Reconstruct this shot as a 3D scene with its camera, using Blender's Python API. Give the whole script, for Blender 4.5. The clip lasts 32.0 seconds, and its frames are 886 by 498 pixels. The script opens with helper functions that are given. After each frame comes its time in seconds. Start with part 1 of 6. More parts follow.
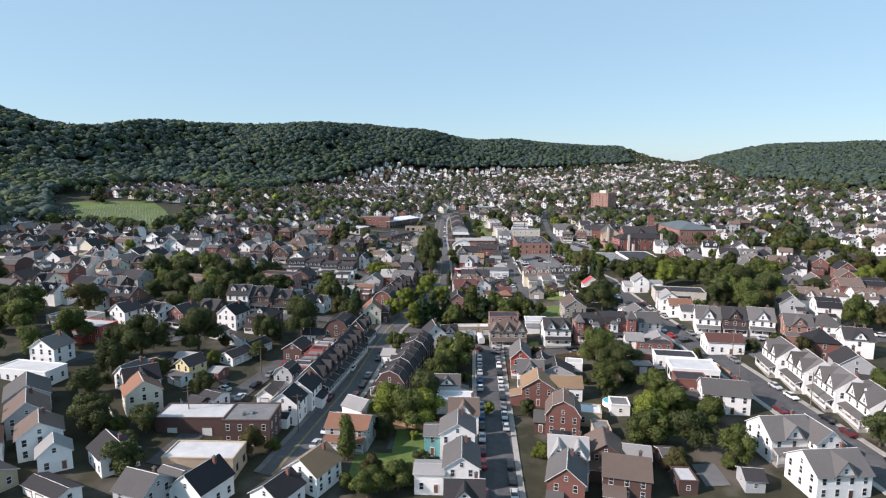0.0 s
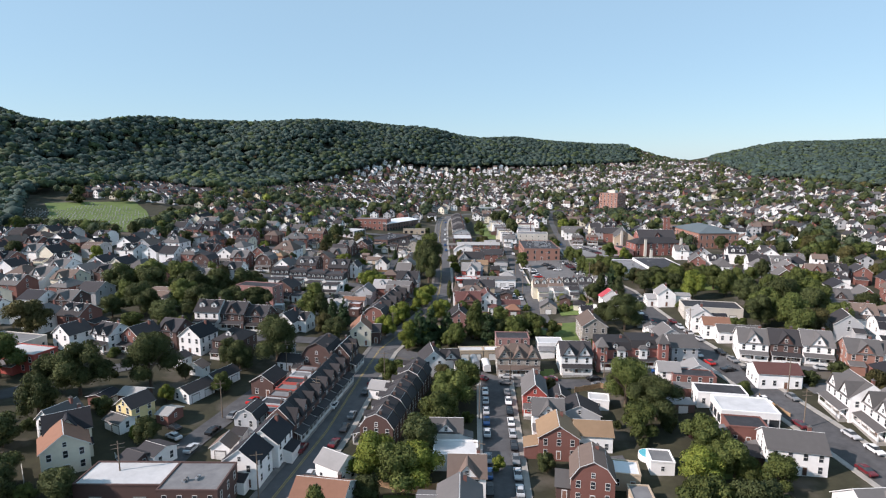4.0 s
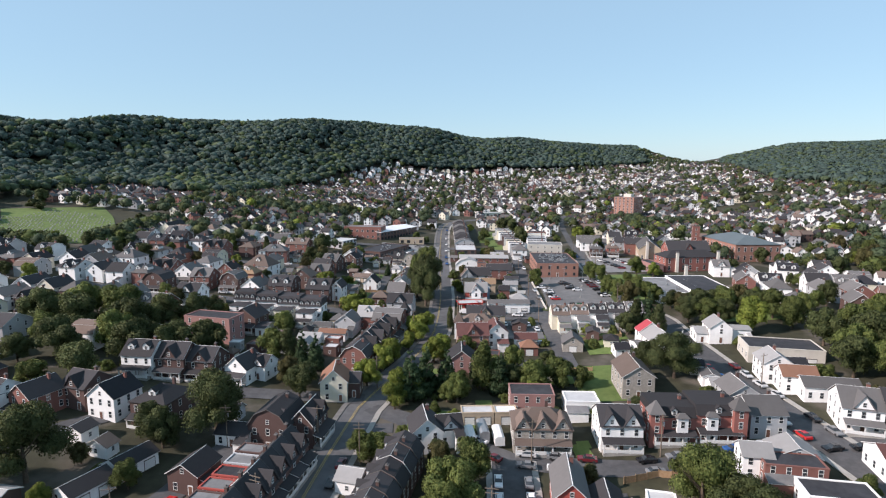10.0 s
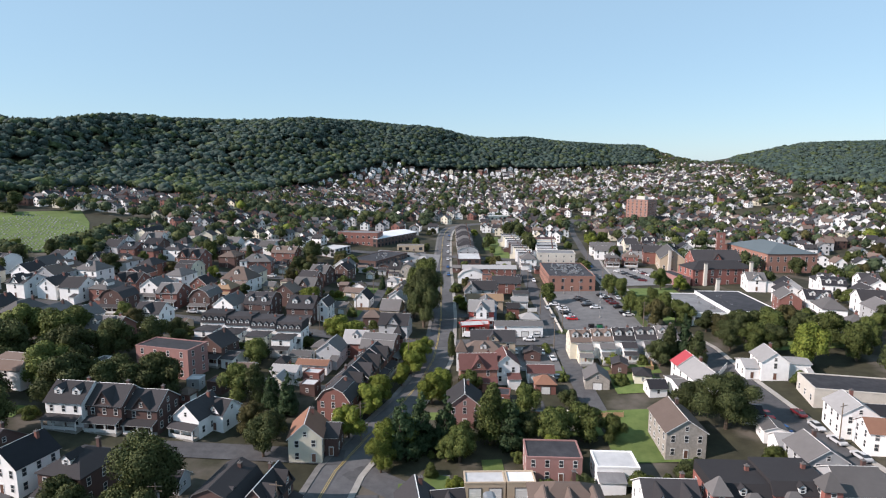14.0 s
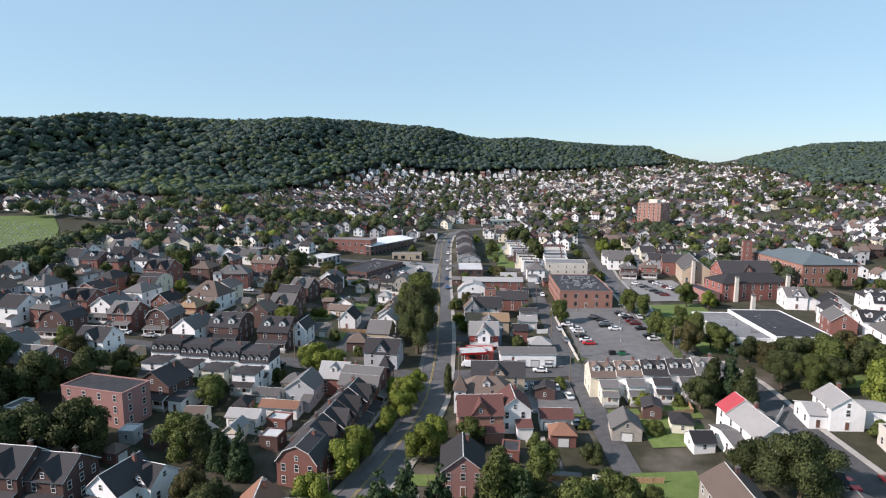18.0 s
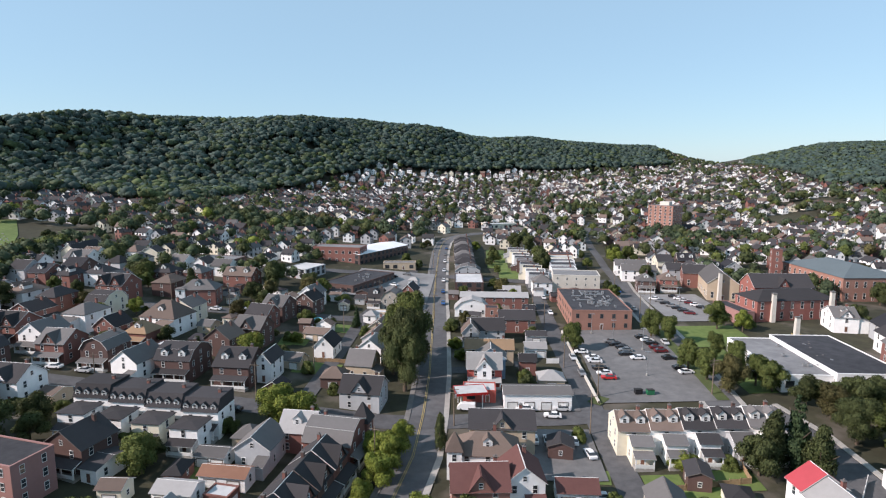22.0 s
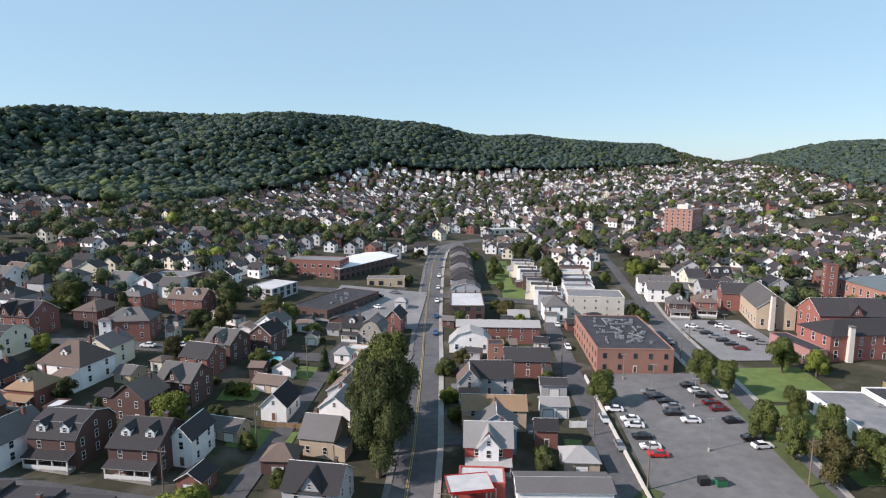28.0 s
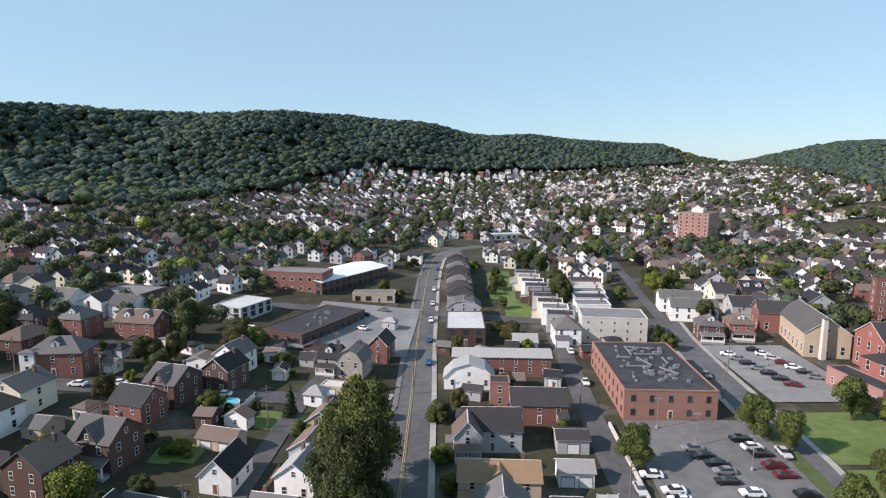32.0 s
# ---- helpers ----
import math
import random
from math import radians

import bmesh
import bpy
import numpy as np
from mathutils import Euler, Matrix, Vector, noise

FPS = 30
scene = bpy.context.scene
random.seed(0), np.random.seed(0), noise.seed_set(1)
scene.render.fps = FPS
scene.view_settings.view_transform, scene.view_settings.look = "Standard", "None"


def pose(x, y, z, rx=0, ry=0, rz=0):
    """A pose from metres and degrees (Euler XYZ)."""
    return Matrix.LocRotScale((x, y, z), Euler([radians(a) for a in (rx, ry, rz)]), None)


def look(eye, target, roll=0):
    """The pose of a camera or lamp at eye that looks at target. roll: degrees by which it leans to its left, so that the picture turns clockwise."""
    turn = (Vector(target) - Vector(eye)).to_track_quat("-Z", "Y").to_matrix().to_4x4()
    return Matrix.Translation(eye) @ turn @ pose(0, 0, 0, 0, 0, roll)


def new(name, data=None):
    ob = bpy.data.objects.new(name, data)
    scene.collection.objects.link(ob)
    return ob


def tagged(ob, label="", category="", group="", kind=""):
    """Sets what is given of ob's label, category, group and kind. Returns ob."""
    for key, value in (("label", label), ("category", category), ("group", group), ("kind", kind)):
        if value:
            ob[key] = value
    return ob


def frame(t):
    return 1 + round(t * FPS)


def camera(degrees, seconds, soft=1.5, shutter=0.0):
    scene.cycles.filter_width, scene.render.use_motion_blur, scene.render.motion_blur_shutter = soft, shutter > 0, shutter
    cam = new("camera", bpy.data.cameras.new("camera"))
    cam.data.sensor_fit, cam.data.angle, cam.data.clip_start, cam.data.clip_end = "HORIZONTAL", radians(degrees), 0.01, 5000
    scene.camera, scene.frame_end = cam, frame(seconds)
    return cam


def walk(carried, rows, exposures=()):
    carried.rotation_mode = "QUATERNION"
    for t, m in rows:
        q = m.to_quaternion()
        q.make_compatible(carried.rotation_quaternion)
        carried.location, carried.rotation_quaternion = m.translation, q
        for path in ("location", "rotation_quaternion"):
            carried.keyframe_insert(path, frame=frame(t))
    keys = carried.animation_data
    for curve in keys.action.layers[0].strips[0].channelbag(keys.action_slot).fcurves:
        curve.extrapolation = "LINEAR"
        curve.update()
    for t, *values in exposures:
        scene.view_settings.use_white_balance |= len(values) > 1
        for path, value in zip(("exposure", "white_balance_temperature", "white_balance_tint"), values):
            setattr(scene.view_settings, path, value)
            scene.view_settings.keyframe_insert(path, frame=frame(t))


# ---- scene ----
cam = camera(75.9, 32.0, soft=1.15)
PATH = [
    (0, (1.264, -0.705, 60.353), (1.187, 1.271, 60.056), 0.0),
    (1, (1.468, 6.81, 60.059), (1.387, 8.786, 59.763), 0.0),
    (2, (1.276, 15.081, 60.097), (1.195, 17.057, 59.798), -0.0),
    (3, (1.137, 22.974, 60.271), (1.056, 24.95, 59.971), 0.0),
    (3.5, (0.753, 27.258, 60.073), (0.672, 29.234, 59.772), 0.0),
    (5.5, (0.593, 43.477, 59.687), (0.51, 45.452, 59.388), -0.0),
    (6, (0.263, 47.596, 59.563), (0.183, 49.572, 59.265), -0.0),
    (7, (0.071, 56.31, 59.431), (-0.009, 58.286, 59.133), -0.0),
    (8, (-0.124, 64.466, 59.238), (-0.204, 66.443, 58.942), -0.0),
    (9, (-0.224, 73.041, 59.306), (-0.307, 75.017, 59.011), -0.0),
    (10, (-0.069, 80.726, 59.622), (-0.159, 82.702, 59.327), -0.0),
    (11, (-0.219, 88.9, 59.734), (-0.315, 90.876, 59.44), 0.0),
    (12, (-0.353, 96.966, 59.977), (-0.453, 98.942, 59.684), 0.0),
    (13, (-0.284, 105.166, 59.952), (-0.386, 107.142, 59.658), 0.0),
    (14, (-0.525, 113.166, 60.122), (-0.626, 115.141, 59.827), 0.0),
    (14.5, (-0.409, 116.94, 60.154), (-0.513, 118.916, 59.859), 0.0),
    (16.5, (-0.283, 132.309, 60.006), (-0.389, 134.284, 59.715), 0.0),
    (17, (-0.346, 136.43, 59.936), (-0.452, 138.406, 59.644), 0.0),
    (18, (-0.158, 144.739, 59.624), (-0.267, 146.715, 59.335), 0.0),
    (19, (0.089, 152.6, 59.472), (-0.023, 154.577, 59.185), -0.0),
    (20, (-0.134, 160.15, 59.74), (-0.243, 162.126, 59.45), 0.0),
    (21, (0.194, 168.824, 59.946), (0.084, 170.8, 59.655), 0.0),
    (22, (0.211, 177.036, 60.148), (0.102, 179.011, 59.857), 0.0),
    (23, (-0.445, 183.376, 60.672), (-0.553, 185.351, 60.379), -0.0),
    (24, (-0.514, 191.759, 60.457), (-0.62, 193.735, 60.165), -0.0),
    (25, (-0.506, 200.158, 60.361), (-0.611, 202.133, 60.069), -0.0),
    (25.5, (-0.572, 203.91, 60.429), (-0.675, 205.886, 60.135), -0.0),
    (27.5, (-0.465, 219.225, 60.334), (-0.567, 221.2, 60.04), -0.0),
    (28, (-0.284, 223.142, 60.281), (-0.386, 225.118, 59.987), -0.0),
    (29, (-0.426, 231.048, 60.079), (-0.526, 233.024, 59.787), 0.0),
    (30, (-0.078, 238.937, 60.057), (-0.18, 240.913, 59.764), 0.0),
    (31, (0.025, 246.967, 60.102), (-0.077, 248.943, 59.809), 0.0),
    (32, (-0.258, 254.56, 60.124), (-0.357, 256.536, 59.832), -0.0),
]
walk(cam, [(t, look(eye, target, roll)) for t, eye, target, roll in PATH])

# ---- daylight ----
SUN_AZ = 20.0      # degrees from the -x axis towards -y
SUN_EL = 33.0
sun_dir = Vector((-math.cos(radians(SUN_AZ)) * math.cos(radians(SUN_EL)),
                  -math.sin(radians(SUN_AZ)) * math.cos(radians(SUN_EL)), math.sin(radians(SUN_EL))))
world = bpy.data.worlds.new("world")
scene.world = world
world.use_nodes = True
wn = world.node_tree.nodes
sky = wn.new("ShaderNodeTexSky")
sky.sky_type = "NISHITA"
sky.sun_disc = False
sky.sun_elevation = radians(SUN_EL)
sky.sun_rotation = math.atan2(sun_dir.x, sun_dir.y)
sky.altitude = 100
sky.air_density, sky.dust_density, sky.ozone_density = 1.0, 0.25, 3.5
wn["Background"].inputs["Strength"].default_value = 0.109
haze = wn.new("ShaderNodeMix")
haze.data_type = "RGBA"
haze.inputs["Factor"].default_value = 0.64
haze.inputs["B"].default_value = (3.2, 4.75, 6.1, 1)
world.node_tree.links.new(sky.outputs[0], haze.inputs["A"])
world.node_tree.links.new(haze.outputs["Result"], wn["Background"].inputs["Color"])
sun = new("sun", bpy.data.lights.new("sun", "SUN"))
sun.data.energy, sun.data.angle, sun.data.color = 5.0, radians(0.55), (1.0, 0.862, 0.825)
sun.matrix_world = look(sun_dir * 100, (0, 0, 0))
scene.view_settings.exposure = 0.46

# ---- materials ----
MATS = {}


def mat(name, col, col2=None, scale=1.0, rough=0.85, bump=0.0, detail=6.0, spread=0.0, metal=0.0, big=0.0, island=0.0, spec=0.3):
    """A surface with grain at one scale, blotches at a larger one and a shift of tone from piece to piece."""
    m = bpy.data.materials.new(name)
    m.use_nodes = True
    nt = m.node_tree
    n, lk = nt.nodes, nt.links
    b = n["Principled BSDF"]
    b.inputs["Roughness"].default_value = rough
    b.inputs["Metallic"].default_value = metal
    b.inputs["Specular IOR Level"].default_value = spec
    tc = n.new("ShaderNodeNewGeometry")
    no = n.new("ShaderNodeTexNoise")
    no.inputs["Scale"].default_value = scale
    no.inputs["Detail"].default_value = detail
    no.inputs["Roughness"].default_value = 0.65
    lk.new(tc.outputs["Position"], no.inputs["Vector"])
    ra = n.new("ShaderNodeValToRGB")
    ra.color_ramp.elements[0].position, ra.color_ramp.elements[1].position = 0.3, 0.7
    ra.color_ramp.elements[0].color = (*col, 1)
    ra.color_ramp.elements[1].color = (*(col2 or [c * 1.25 for c in col]), 1)
    lk.new(no.outputs["Fac"], ra.inputs["Fac"])
    out = ra.outputs["Color"]
    if big > 0:
        no2 = n.new("ShaderNodeTexNoise")
        no2.inputs["Scale"].default_value = scale * 0.13
        no2.inputs["Detail"].default_value = 3
        lk.new(tc.outputs["Position"], no2.inputs["Vector"])
        mr = n.new("ShaderNodeMapRange")
        mr.inputs["From Min"].default_value, mr.inputs["From Max"].default_value = 0.3, 0.7
        mr.inputs["To Min"].default_value, mr.inputs["To Max"].default_value = 1 - big, 1 + big
        lk.new(no2.outputs["Fac"], mr.inputs["Value"])
        hs = n.new("ShaderNodeHueSaturation")
        lk.new(out, hs.inputs["Color"])
        lk.new(mr.outputs["Result"], hs.inputs["Value"])
        out = hs.outputs["Color"]
    if spread > 0 or island > 0:
        if spread > 0:
            src = n.new("ShaderNodeObjectInfo").outputs["Random"]
            amt = spread
        else:
            src = tc.outputs["Random Per Island"]
            amt = island
        mr = n.new("ShaderNodeMapRange")
        mr.inputs["To Min"].default_value, mr.inputs["To Max"].default_value = 1 - amt, 1 + amt
        lk.new(src, mr.inputs["Value"])
        hs = n.new("ShaderNodeHueSaturation")
        lk.new(out, hs.inputs["Color"])
        lk.new(mr.outputs["Result"], hs.inputs["Value"])
        out = hs.outputs["Color"]
    lk.new(out, b.inputs["Base Color"])
    if bump > 0:
        bu = n.new("ShaderNodeBump")
        bu.inputs["Strength"].default_value = bump
        bu.inputs["Distance"].default_value = 0.1
        lk.new(no.outputs["Fac"], bu.inputs["Height"])
        lk.new(bu.outputs["Normal"], b.inputs["Normal"])
    MATS[name] = m
    return m


def stripes(name, col, step, depth=0.25, axis="Z", rough=0.7, spread=0.06, dark=0.6):
    """Courses of boards, bricks or shingles: fine lines at a real spacing with stains over them."""
    m = mat(name, col, [min(0.9, c * 1.12) for c in col], scale=0.9, rough=rough, spread=spread, big=0.06)
    nt = m.node_tree
    n, lk = nt.nodes, nt.links
    b = n["Principled BSDF"]
    geo = n.new("ShaderNodeTexCoord")
    sep = n.new("ShaderNodeSeparateXYZ")
    lk.new(geo.outputs["Object"], sep.inputs[0])
    mu = n.new("ShaderNodeMath")
    mu.operation = "MULTIPLY"
    mu.inputs[1].default_value = 1.0 / step
    lk.new(sep.outputs[axis], mu.inputs[0])
    fr = n.new("ShaderNodeMath")
    fr.operation = "FRACT"
    lk.new(mu.outputs[0], fr.inputs[0])
    bu = n.new("ShaderNodeBump")
    bu.inputs["Strength"].default_value = depth
    bu.inputs["Distance"].default_value = 0.03
    lk.new(fr.outputs[0], bu.inputs["Height"])
    lk.new(bu.outputs["Normal"], b.inputs["Normal"])
    return m


WALL = {
    "white": stripes("siding_white", (0.74, 0.735, 0.72), 0.2),
    "cream": stripes("siding_cream", (0.62, 0.58, 0.47), 0.2),
    "yellow": stripes("siding_yellow", (0.62, 0.52, 0.27), 0.2),
    "tan": stripes("siding_tan", (0.42, 0.34, 0.25), 0.2),
    "grey": stripes("siding_grey", (0.36, 0.37, 0.38), 0.2),
    "blue": stripes("siding_blue", (0.22, 0.32, 0.42), 0.2),
    "teal": stripes("siding_teal", (0.14, 0.33, 0.33), 0.2),
    "brick": stripes("brick_red", (0.18, 0.083, 0.068), 0.075, 0.15),
    "brown": stripes("brick_brown", (0.092, 0.056, 0.049), 0.075, 0.15),
    "orange": stripes("brick_orange", (0.27, 0.145, 0.112), 0.075, 0.15),
    "pink": stripes("brick_pink", (0.27, 0.15, 0.135), 0.075, 0.15),
    "crimson": stripes("brick_crimson", (0.25, 0.1, 0.082), 0.075, 0.15),
    "red": stripes("paint_red", (0.34, 0.075, 0.06), 0.2, 0.1),
    "stone": mat("stone_wall", (0.24, 0.22, 0.19), (0.38, 0.35, 0.31), scale=1.6, bump=0.5, spread=0.08),
    "block": mat("concrete_wall", (0.48, 0.45, 0.40), (0.56, 0.53, 0.47), scale=0.7, spread=0.05, big=0.08),
}
ROOF = {
    "dark": stripes("shingle_dark", (0.036, 0.034, 0.036), 0.3, 0.4, rough=0.9, spread=0.3),
    "grey": stripes("shingle_grey", (0.105, 0.1, 0.098), 0.3, 0.4, rough=0.9, spread=0.25),
    "light": stripes("shingle_light", (0.26, 0.255, 0.25), 0.3, 0.4, rough=0.9, spread=0.2),
    "brown": stripes("shingle_brown", (0.13, 0.098, 0.082), 0.3, 0.4, rough=0.9, spread=0.2),
    "tan": stripes("shingle_tan", (0.23, 0.155, 0.095), 0.3, 0.4, rough=0.9, spread=0.12),
    "maroon": stripes("shingle_maroon", (0.1, 0.046, 0.041), 0.3, 0.4, rough=0.9, spread=0.12),
    "rust": stripes("shingle_rust", (0.2, 0.105, 0.07), 0.3, 0.4, rough=0.9, spread=0.12),
    "redtin": stripes("tin_red", (0.33, 0.05, 0.06), 0.5, 0.3, axis="X", rough=0.5, spread=0.05),
    "tin": stripes("tin_white", (0.62, 0.63, 0.64), 0.5, 0.3, axis="X", rough=0.5, spread=0.08),
    "green": stripes("copper_green", (0.10, 0.122, 0.13), 0.5, 0.3, axis="X", rough=0.6, spread=0.05),
    "flatwhite": mat("membrane_white", (0.42, 0.42, 0.42), (0.54, 0.54, 0.535), scale=0.35, rough=0.7, big=0.12, spread=0.06),
    "flatgrey": mat("membrane_grey", (0.13, 0.13, 0.135), (0.2, 0.2, 0.2), scale=0.4, rough=0.85, big=0.15, spread=0.1),
    "flatdark": mat("tar_roof", (0.026, 0.026, 0.03), (0.054, 0.053, 0.058), scale=0.4, rough=0.8, big=0.2, spread=0.1),
    "black": stripes("shingle_black", (0.022, 0.022, 0.026), 0.3, 0.4, rough=0.9, spread=0.2),
}
M_TRIM = mat("white_trim", (0.6, 0.6, 0.585), (0.68, 0.68, 0.66), scale=2, rough=0.6, spread=0.05)
M_DARKTRIM = mat("dark_trim", (0.10, 0.09, 0.085), (0.16, 0.145, 0.135), scale=2, rough=0.6)
M_GLASS = mat("window_glass", (0.02, 0.025, 0.03), (0.05, 0.055, 0.06), scale=0.6, rough=0.12, spread=0.4, spec=0.6)
M_DOOR = mat("door_paint", (0.12, 0.06, 0.045), (0.18, 0.1, 0.07), scale=2, rough=0.5, spread=0.4)
M_ASPHALT = mat("asphalt", (0.06, 0.06, 0.063), (0.095, 0.095, 0.098), scale=0.5, rough=0.92, big=0.22, bump=0.1)
M_AVENUE = mat("avenue_asphalt", (0.078, 0.078, 0.082), (0.115, 0.115, 0.118), scale=0.4, rough=0.92, big=0.18, bump=0.1)
M_WALK2 = mat("darker_walk", (0.12, 0.115, 0.11), (0.19, 0.18, 0.17), scale=0.6, rough=0.9, big=0.14)
M_LOT2 = mat("pale_asphalt", (0.17, 0.17, 0.172), (0.23, 0.228, 0.225), scale=0.35, rough=0.92, big=0.16, bump=0.1)
M_LOT = mat("worn_asphalt", (0.105, 0.105, 0.107), (0.155, 0.153, 0.152), scale=0.35, rough=0.92, big=0.16, bump=0.1)
M_WALK = mat("concrete_walk", (0.25, 0.24, 0.22), (0.35, 0.335, 0.31), scale=0.6, rough=0.9, big=0.14)
M_LINE_Y = mat("yellow_line", (0.34, 0.26, 0.09), (0.42, 0.32, 0.12), scale=3, rough=0.7)
M_LINE_W = mat("white_line", (0.6, 0.6, 0.58), (0.72, 0.72, 0.7), scale=3, rough=0.7)
M_GRASS = mat("lawn", (0.05, 0.07, 0.024), (0.09, 0.11, 0.04), scale=0.35, rough=0.95, big=0.25)
M_LAWN2 = mat("bright_lawn", (0.075, 0.115, 0.03), (0.125, 0.165, 0.05), scale=0.4, rough=0.95, big=0.2)
M_BARK = mat("bark", (0.07, 0.052, 0.038), (0.13, 0.10, 0.075), scale=3, rough=0.95, bump=0.5)
M_POLE = mat("pole_wood", (0.13, 0.10, 0.075), (0.2, 0.16, 0.125), scale=2, rough=0.9)
M_METAL = mat("grey_metal", (0.30, 0.31, 0.32), (0.40, 0.41, 0.42), scale=2, rough=0.45, metal=0.6)
M_TYRE = mat("tyre_rubber", (0.02, 0.02, 0.02), (0.035, 0.035, 0.035), scale=4, rough=0.85)
M_WOOD = mat("fence_wood", (0.25, 0.16, 0.09), (0.36, 0.25, 0.15), scale=1.5, rough=0.85, spread=0.2)
M_POOL = mat("pool_water", (0.10, 0.42, 0.50), (0.16, 0.52, 0.60), scale=1.2, rough=0.08, spec=0.6)
M_STONE = mat("gravestone", (0.2, 0.2, 0.2), (0.33, 0.33, 0.32), scale=2, rough=0.85, island=0.25)


def ground_material():
    """Yards: grass broken by bare soil and worn gravel."""
    m = mat("ground_yard", (0.024, 0.024, 0.014), (0.05, 0.048, 0.028), scale=0.22, rough=0.95, big=0.2, bump=0.2)
    nt = m.node_tree
    n, lk = nt.nodes, nt.links
    b = n["Principled BSDF"]
    src = b.inputs["Base Color"].links[0].from_socket
    geo = n.new("ShaderNodeNewGeometry")
    no = n.new("ShaderNodeTexNoise")
    no.inputs["Scale"].default_value = 0.06
    no.inputs["Detail"].default_value = 6
    lk.new(geo.outputs["Position"], no.inputs["Vector"])
    ra = n.new("ShaderNodeValToRGB")
    ra.color_ramp.elements[0].position, ra.color_ramp.elements[1].position = 0.54, 0.66
    ra.color_ramp.elements[0].color, ra.color_ramp.elements[1].color = (0, 0, 0, 1), (1, 1, 1, 1)
    lk.new(no.outputs["Fac"], ra.inputs["Fac"])
    mx = n.new("ShaderNodeMix")
    mx.data_type = "RGBA"
    lk.new(ra.outputs["Color"], mx.inputs["Factor"])
    lk.new(src, mx.inputs["A"])
    mx.inputs["B"].default_value = (0.1, 0.088, 0.072, 1)
    lk.new(mx.outputs["Result"], b.inputs["Base Color"])
    return m


M_GROUND = ground_material()


def leaf_material(name, a, b2, spread=0.25):
    m = mat(name, a, b2, scale=0.9, rough=0.75, spread=spread, spec=0.2, big=0.3 if spread == 0 else 0.12)
    nt = m.node_tree
    b = nt.nodes["Principled BSDF"]
    geo = nt.nodes.new("ShaderNodeNewGeometry")
    mr = nt.nodes.new("ShaderNodeMapRange")
    mr.inputs["To Min"].default_value, mr.inputs["To Max"].default_value = (0.75, 1.3) if spread > 0 else (0.72, 1.32)
    nt.links.new(geo.outputs["Random Per Island"], mr.inputs["Value"])
    hs = nt.nodes.new("ShaderNodeHueSaturation")
    nt.links.new(b.inputs["Base Color"].links[0].from_socket, hs.inputs["Color"])
    nt.links.new(mr.outputs["Result"], hs.inputs["Value"])
    turn = nt.nodes.new("ShaderNodeMapRange")
    turn.inputs["To Min"].default_value, turn.inputs["To Max"].default_value = 0.515, 0.485
    nt.links.new(geo.outputs["Random Per Island"], turn.inputs["Value"])
    nt.links.new(turn.outputs["Result"], hs.inputs["Hue"])
    nt.links.new(hs.outputs["Color"], b.inputs["Base Color"])
    thin = nt.nodes.new("ShaderNodeBsdfTranslucent")
    nt.links.new(hs.outputs["Color"], thin.inputs["Color"])
    both = nt.nodes.new("ShaderNodeMixShader")
    both.inputs["Fac"].default_value = 0.2
    nt.links.new(b.outputs["BSDF"], both.inputs[1])
    nt.links.new(thin.outputs["BSDF"], both.inputs[2])
    nt.links.new(both.outputs["Shader"], nt.nodes["Material Output"].inputs["Surface"])
    return m


LEAF = {
    "green": leaf_material("leaf_green", (0.068, 0.092, 0.026), (0.125, 0.148, 0.044)),
    "dark": leaf_material("leaf_dark", (0.045, 0.06, 0.024), (0.088, 0.104, 0.038)),
    "lime": leaf_material("leaf_lime", (0.12, 0.155, 0.028), (0.19, 0.22, 0.045)),
    "conifer": leaf_material("needle_green", (0.032, 0.058, 0.026), (0.062, 0.095, 0.042)),
    "rust": leaf_material("leaf_rust", (0.065, 0.064, 0.024), (0.115, 0.104, 0.042)),
    "purple": leaf_material("leaf_purple", (0.05, 0.022, 0.022), (0.085, 0.04, 0.035)),
    # distance haze is put into the hill woods' colour: a bluer, paler green
    "wood": leaf_material("hazy_forest_leaf", (0.042, 0.067, 0.058), (0.073, 0.104, 0.086), 0.0),
    "far_green": leaf_material("far_green_leaf", (0.055, 0.08, 0.034), (0.095, 0.125, 0.052), 0.0),
    "grove": leaf_material("grove_leaf", (0.042, 0.064, 0.035), (0.08, 0.105, 0.054), 0.0),
}
PAINT = {}
for name, c in (("white", (0.72, 0.72, 0.72)), ("black", (0.012, 0.012, 0.014)), ("grey", (0.18, 0.185, 0.19)), ("red", (0.42, 0.02, 0.02)),
                ("maroon", (0.12, 0.015, 0.02)), ("blue", (0.03, 0.09, 0.24)), ("silver", (0.45, 0.46, 0.47)), ("green", (0.02, 0.13, 0.06))):
    PAINT[name] = mat("car_" + name, c, [v * 1.05 for v in c], scale=0.5, rough=0.25, spec=0.6)

# ---- land ----
BY = (-200, 0, 100, 179, 216, 271, 320, 391, 455, 530, 613, 680, 850, 1000, 1250, 1600, 2600)
BZ = (-20, -17, -13.5, -10.5, -9, -7, -5, -2.2, -1, 3.5, 6, 7.5, 15, 26, 42, 46, 15)


def sm(a, b, v):
    t = np.clip((np.asarray(v, float) - a) / (b - a), 0, 1)
    return t * t * (3 - 2 * t)


FX = (-1500, -800, -560, -480, -400, -200, 0, 200, 420, 560, 800, 1200, 2500)
FY = (300, 420, 560, 610, 660, 820, 1000, 1120, 1240, 1240, 1120, 1050, 1050)      # foot of the wooded hills
RA = (30, 71, 19, 77, 77, 84, 65, 55, 38, -15, 41, 43, 60)                   # their height

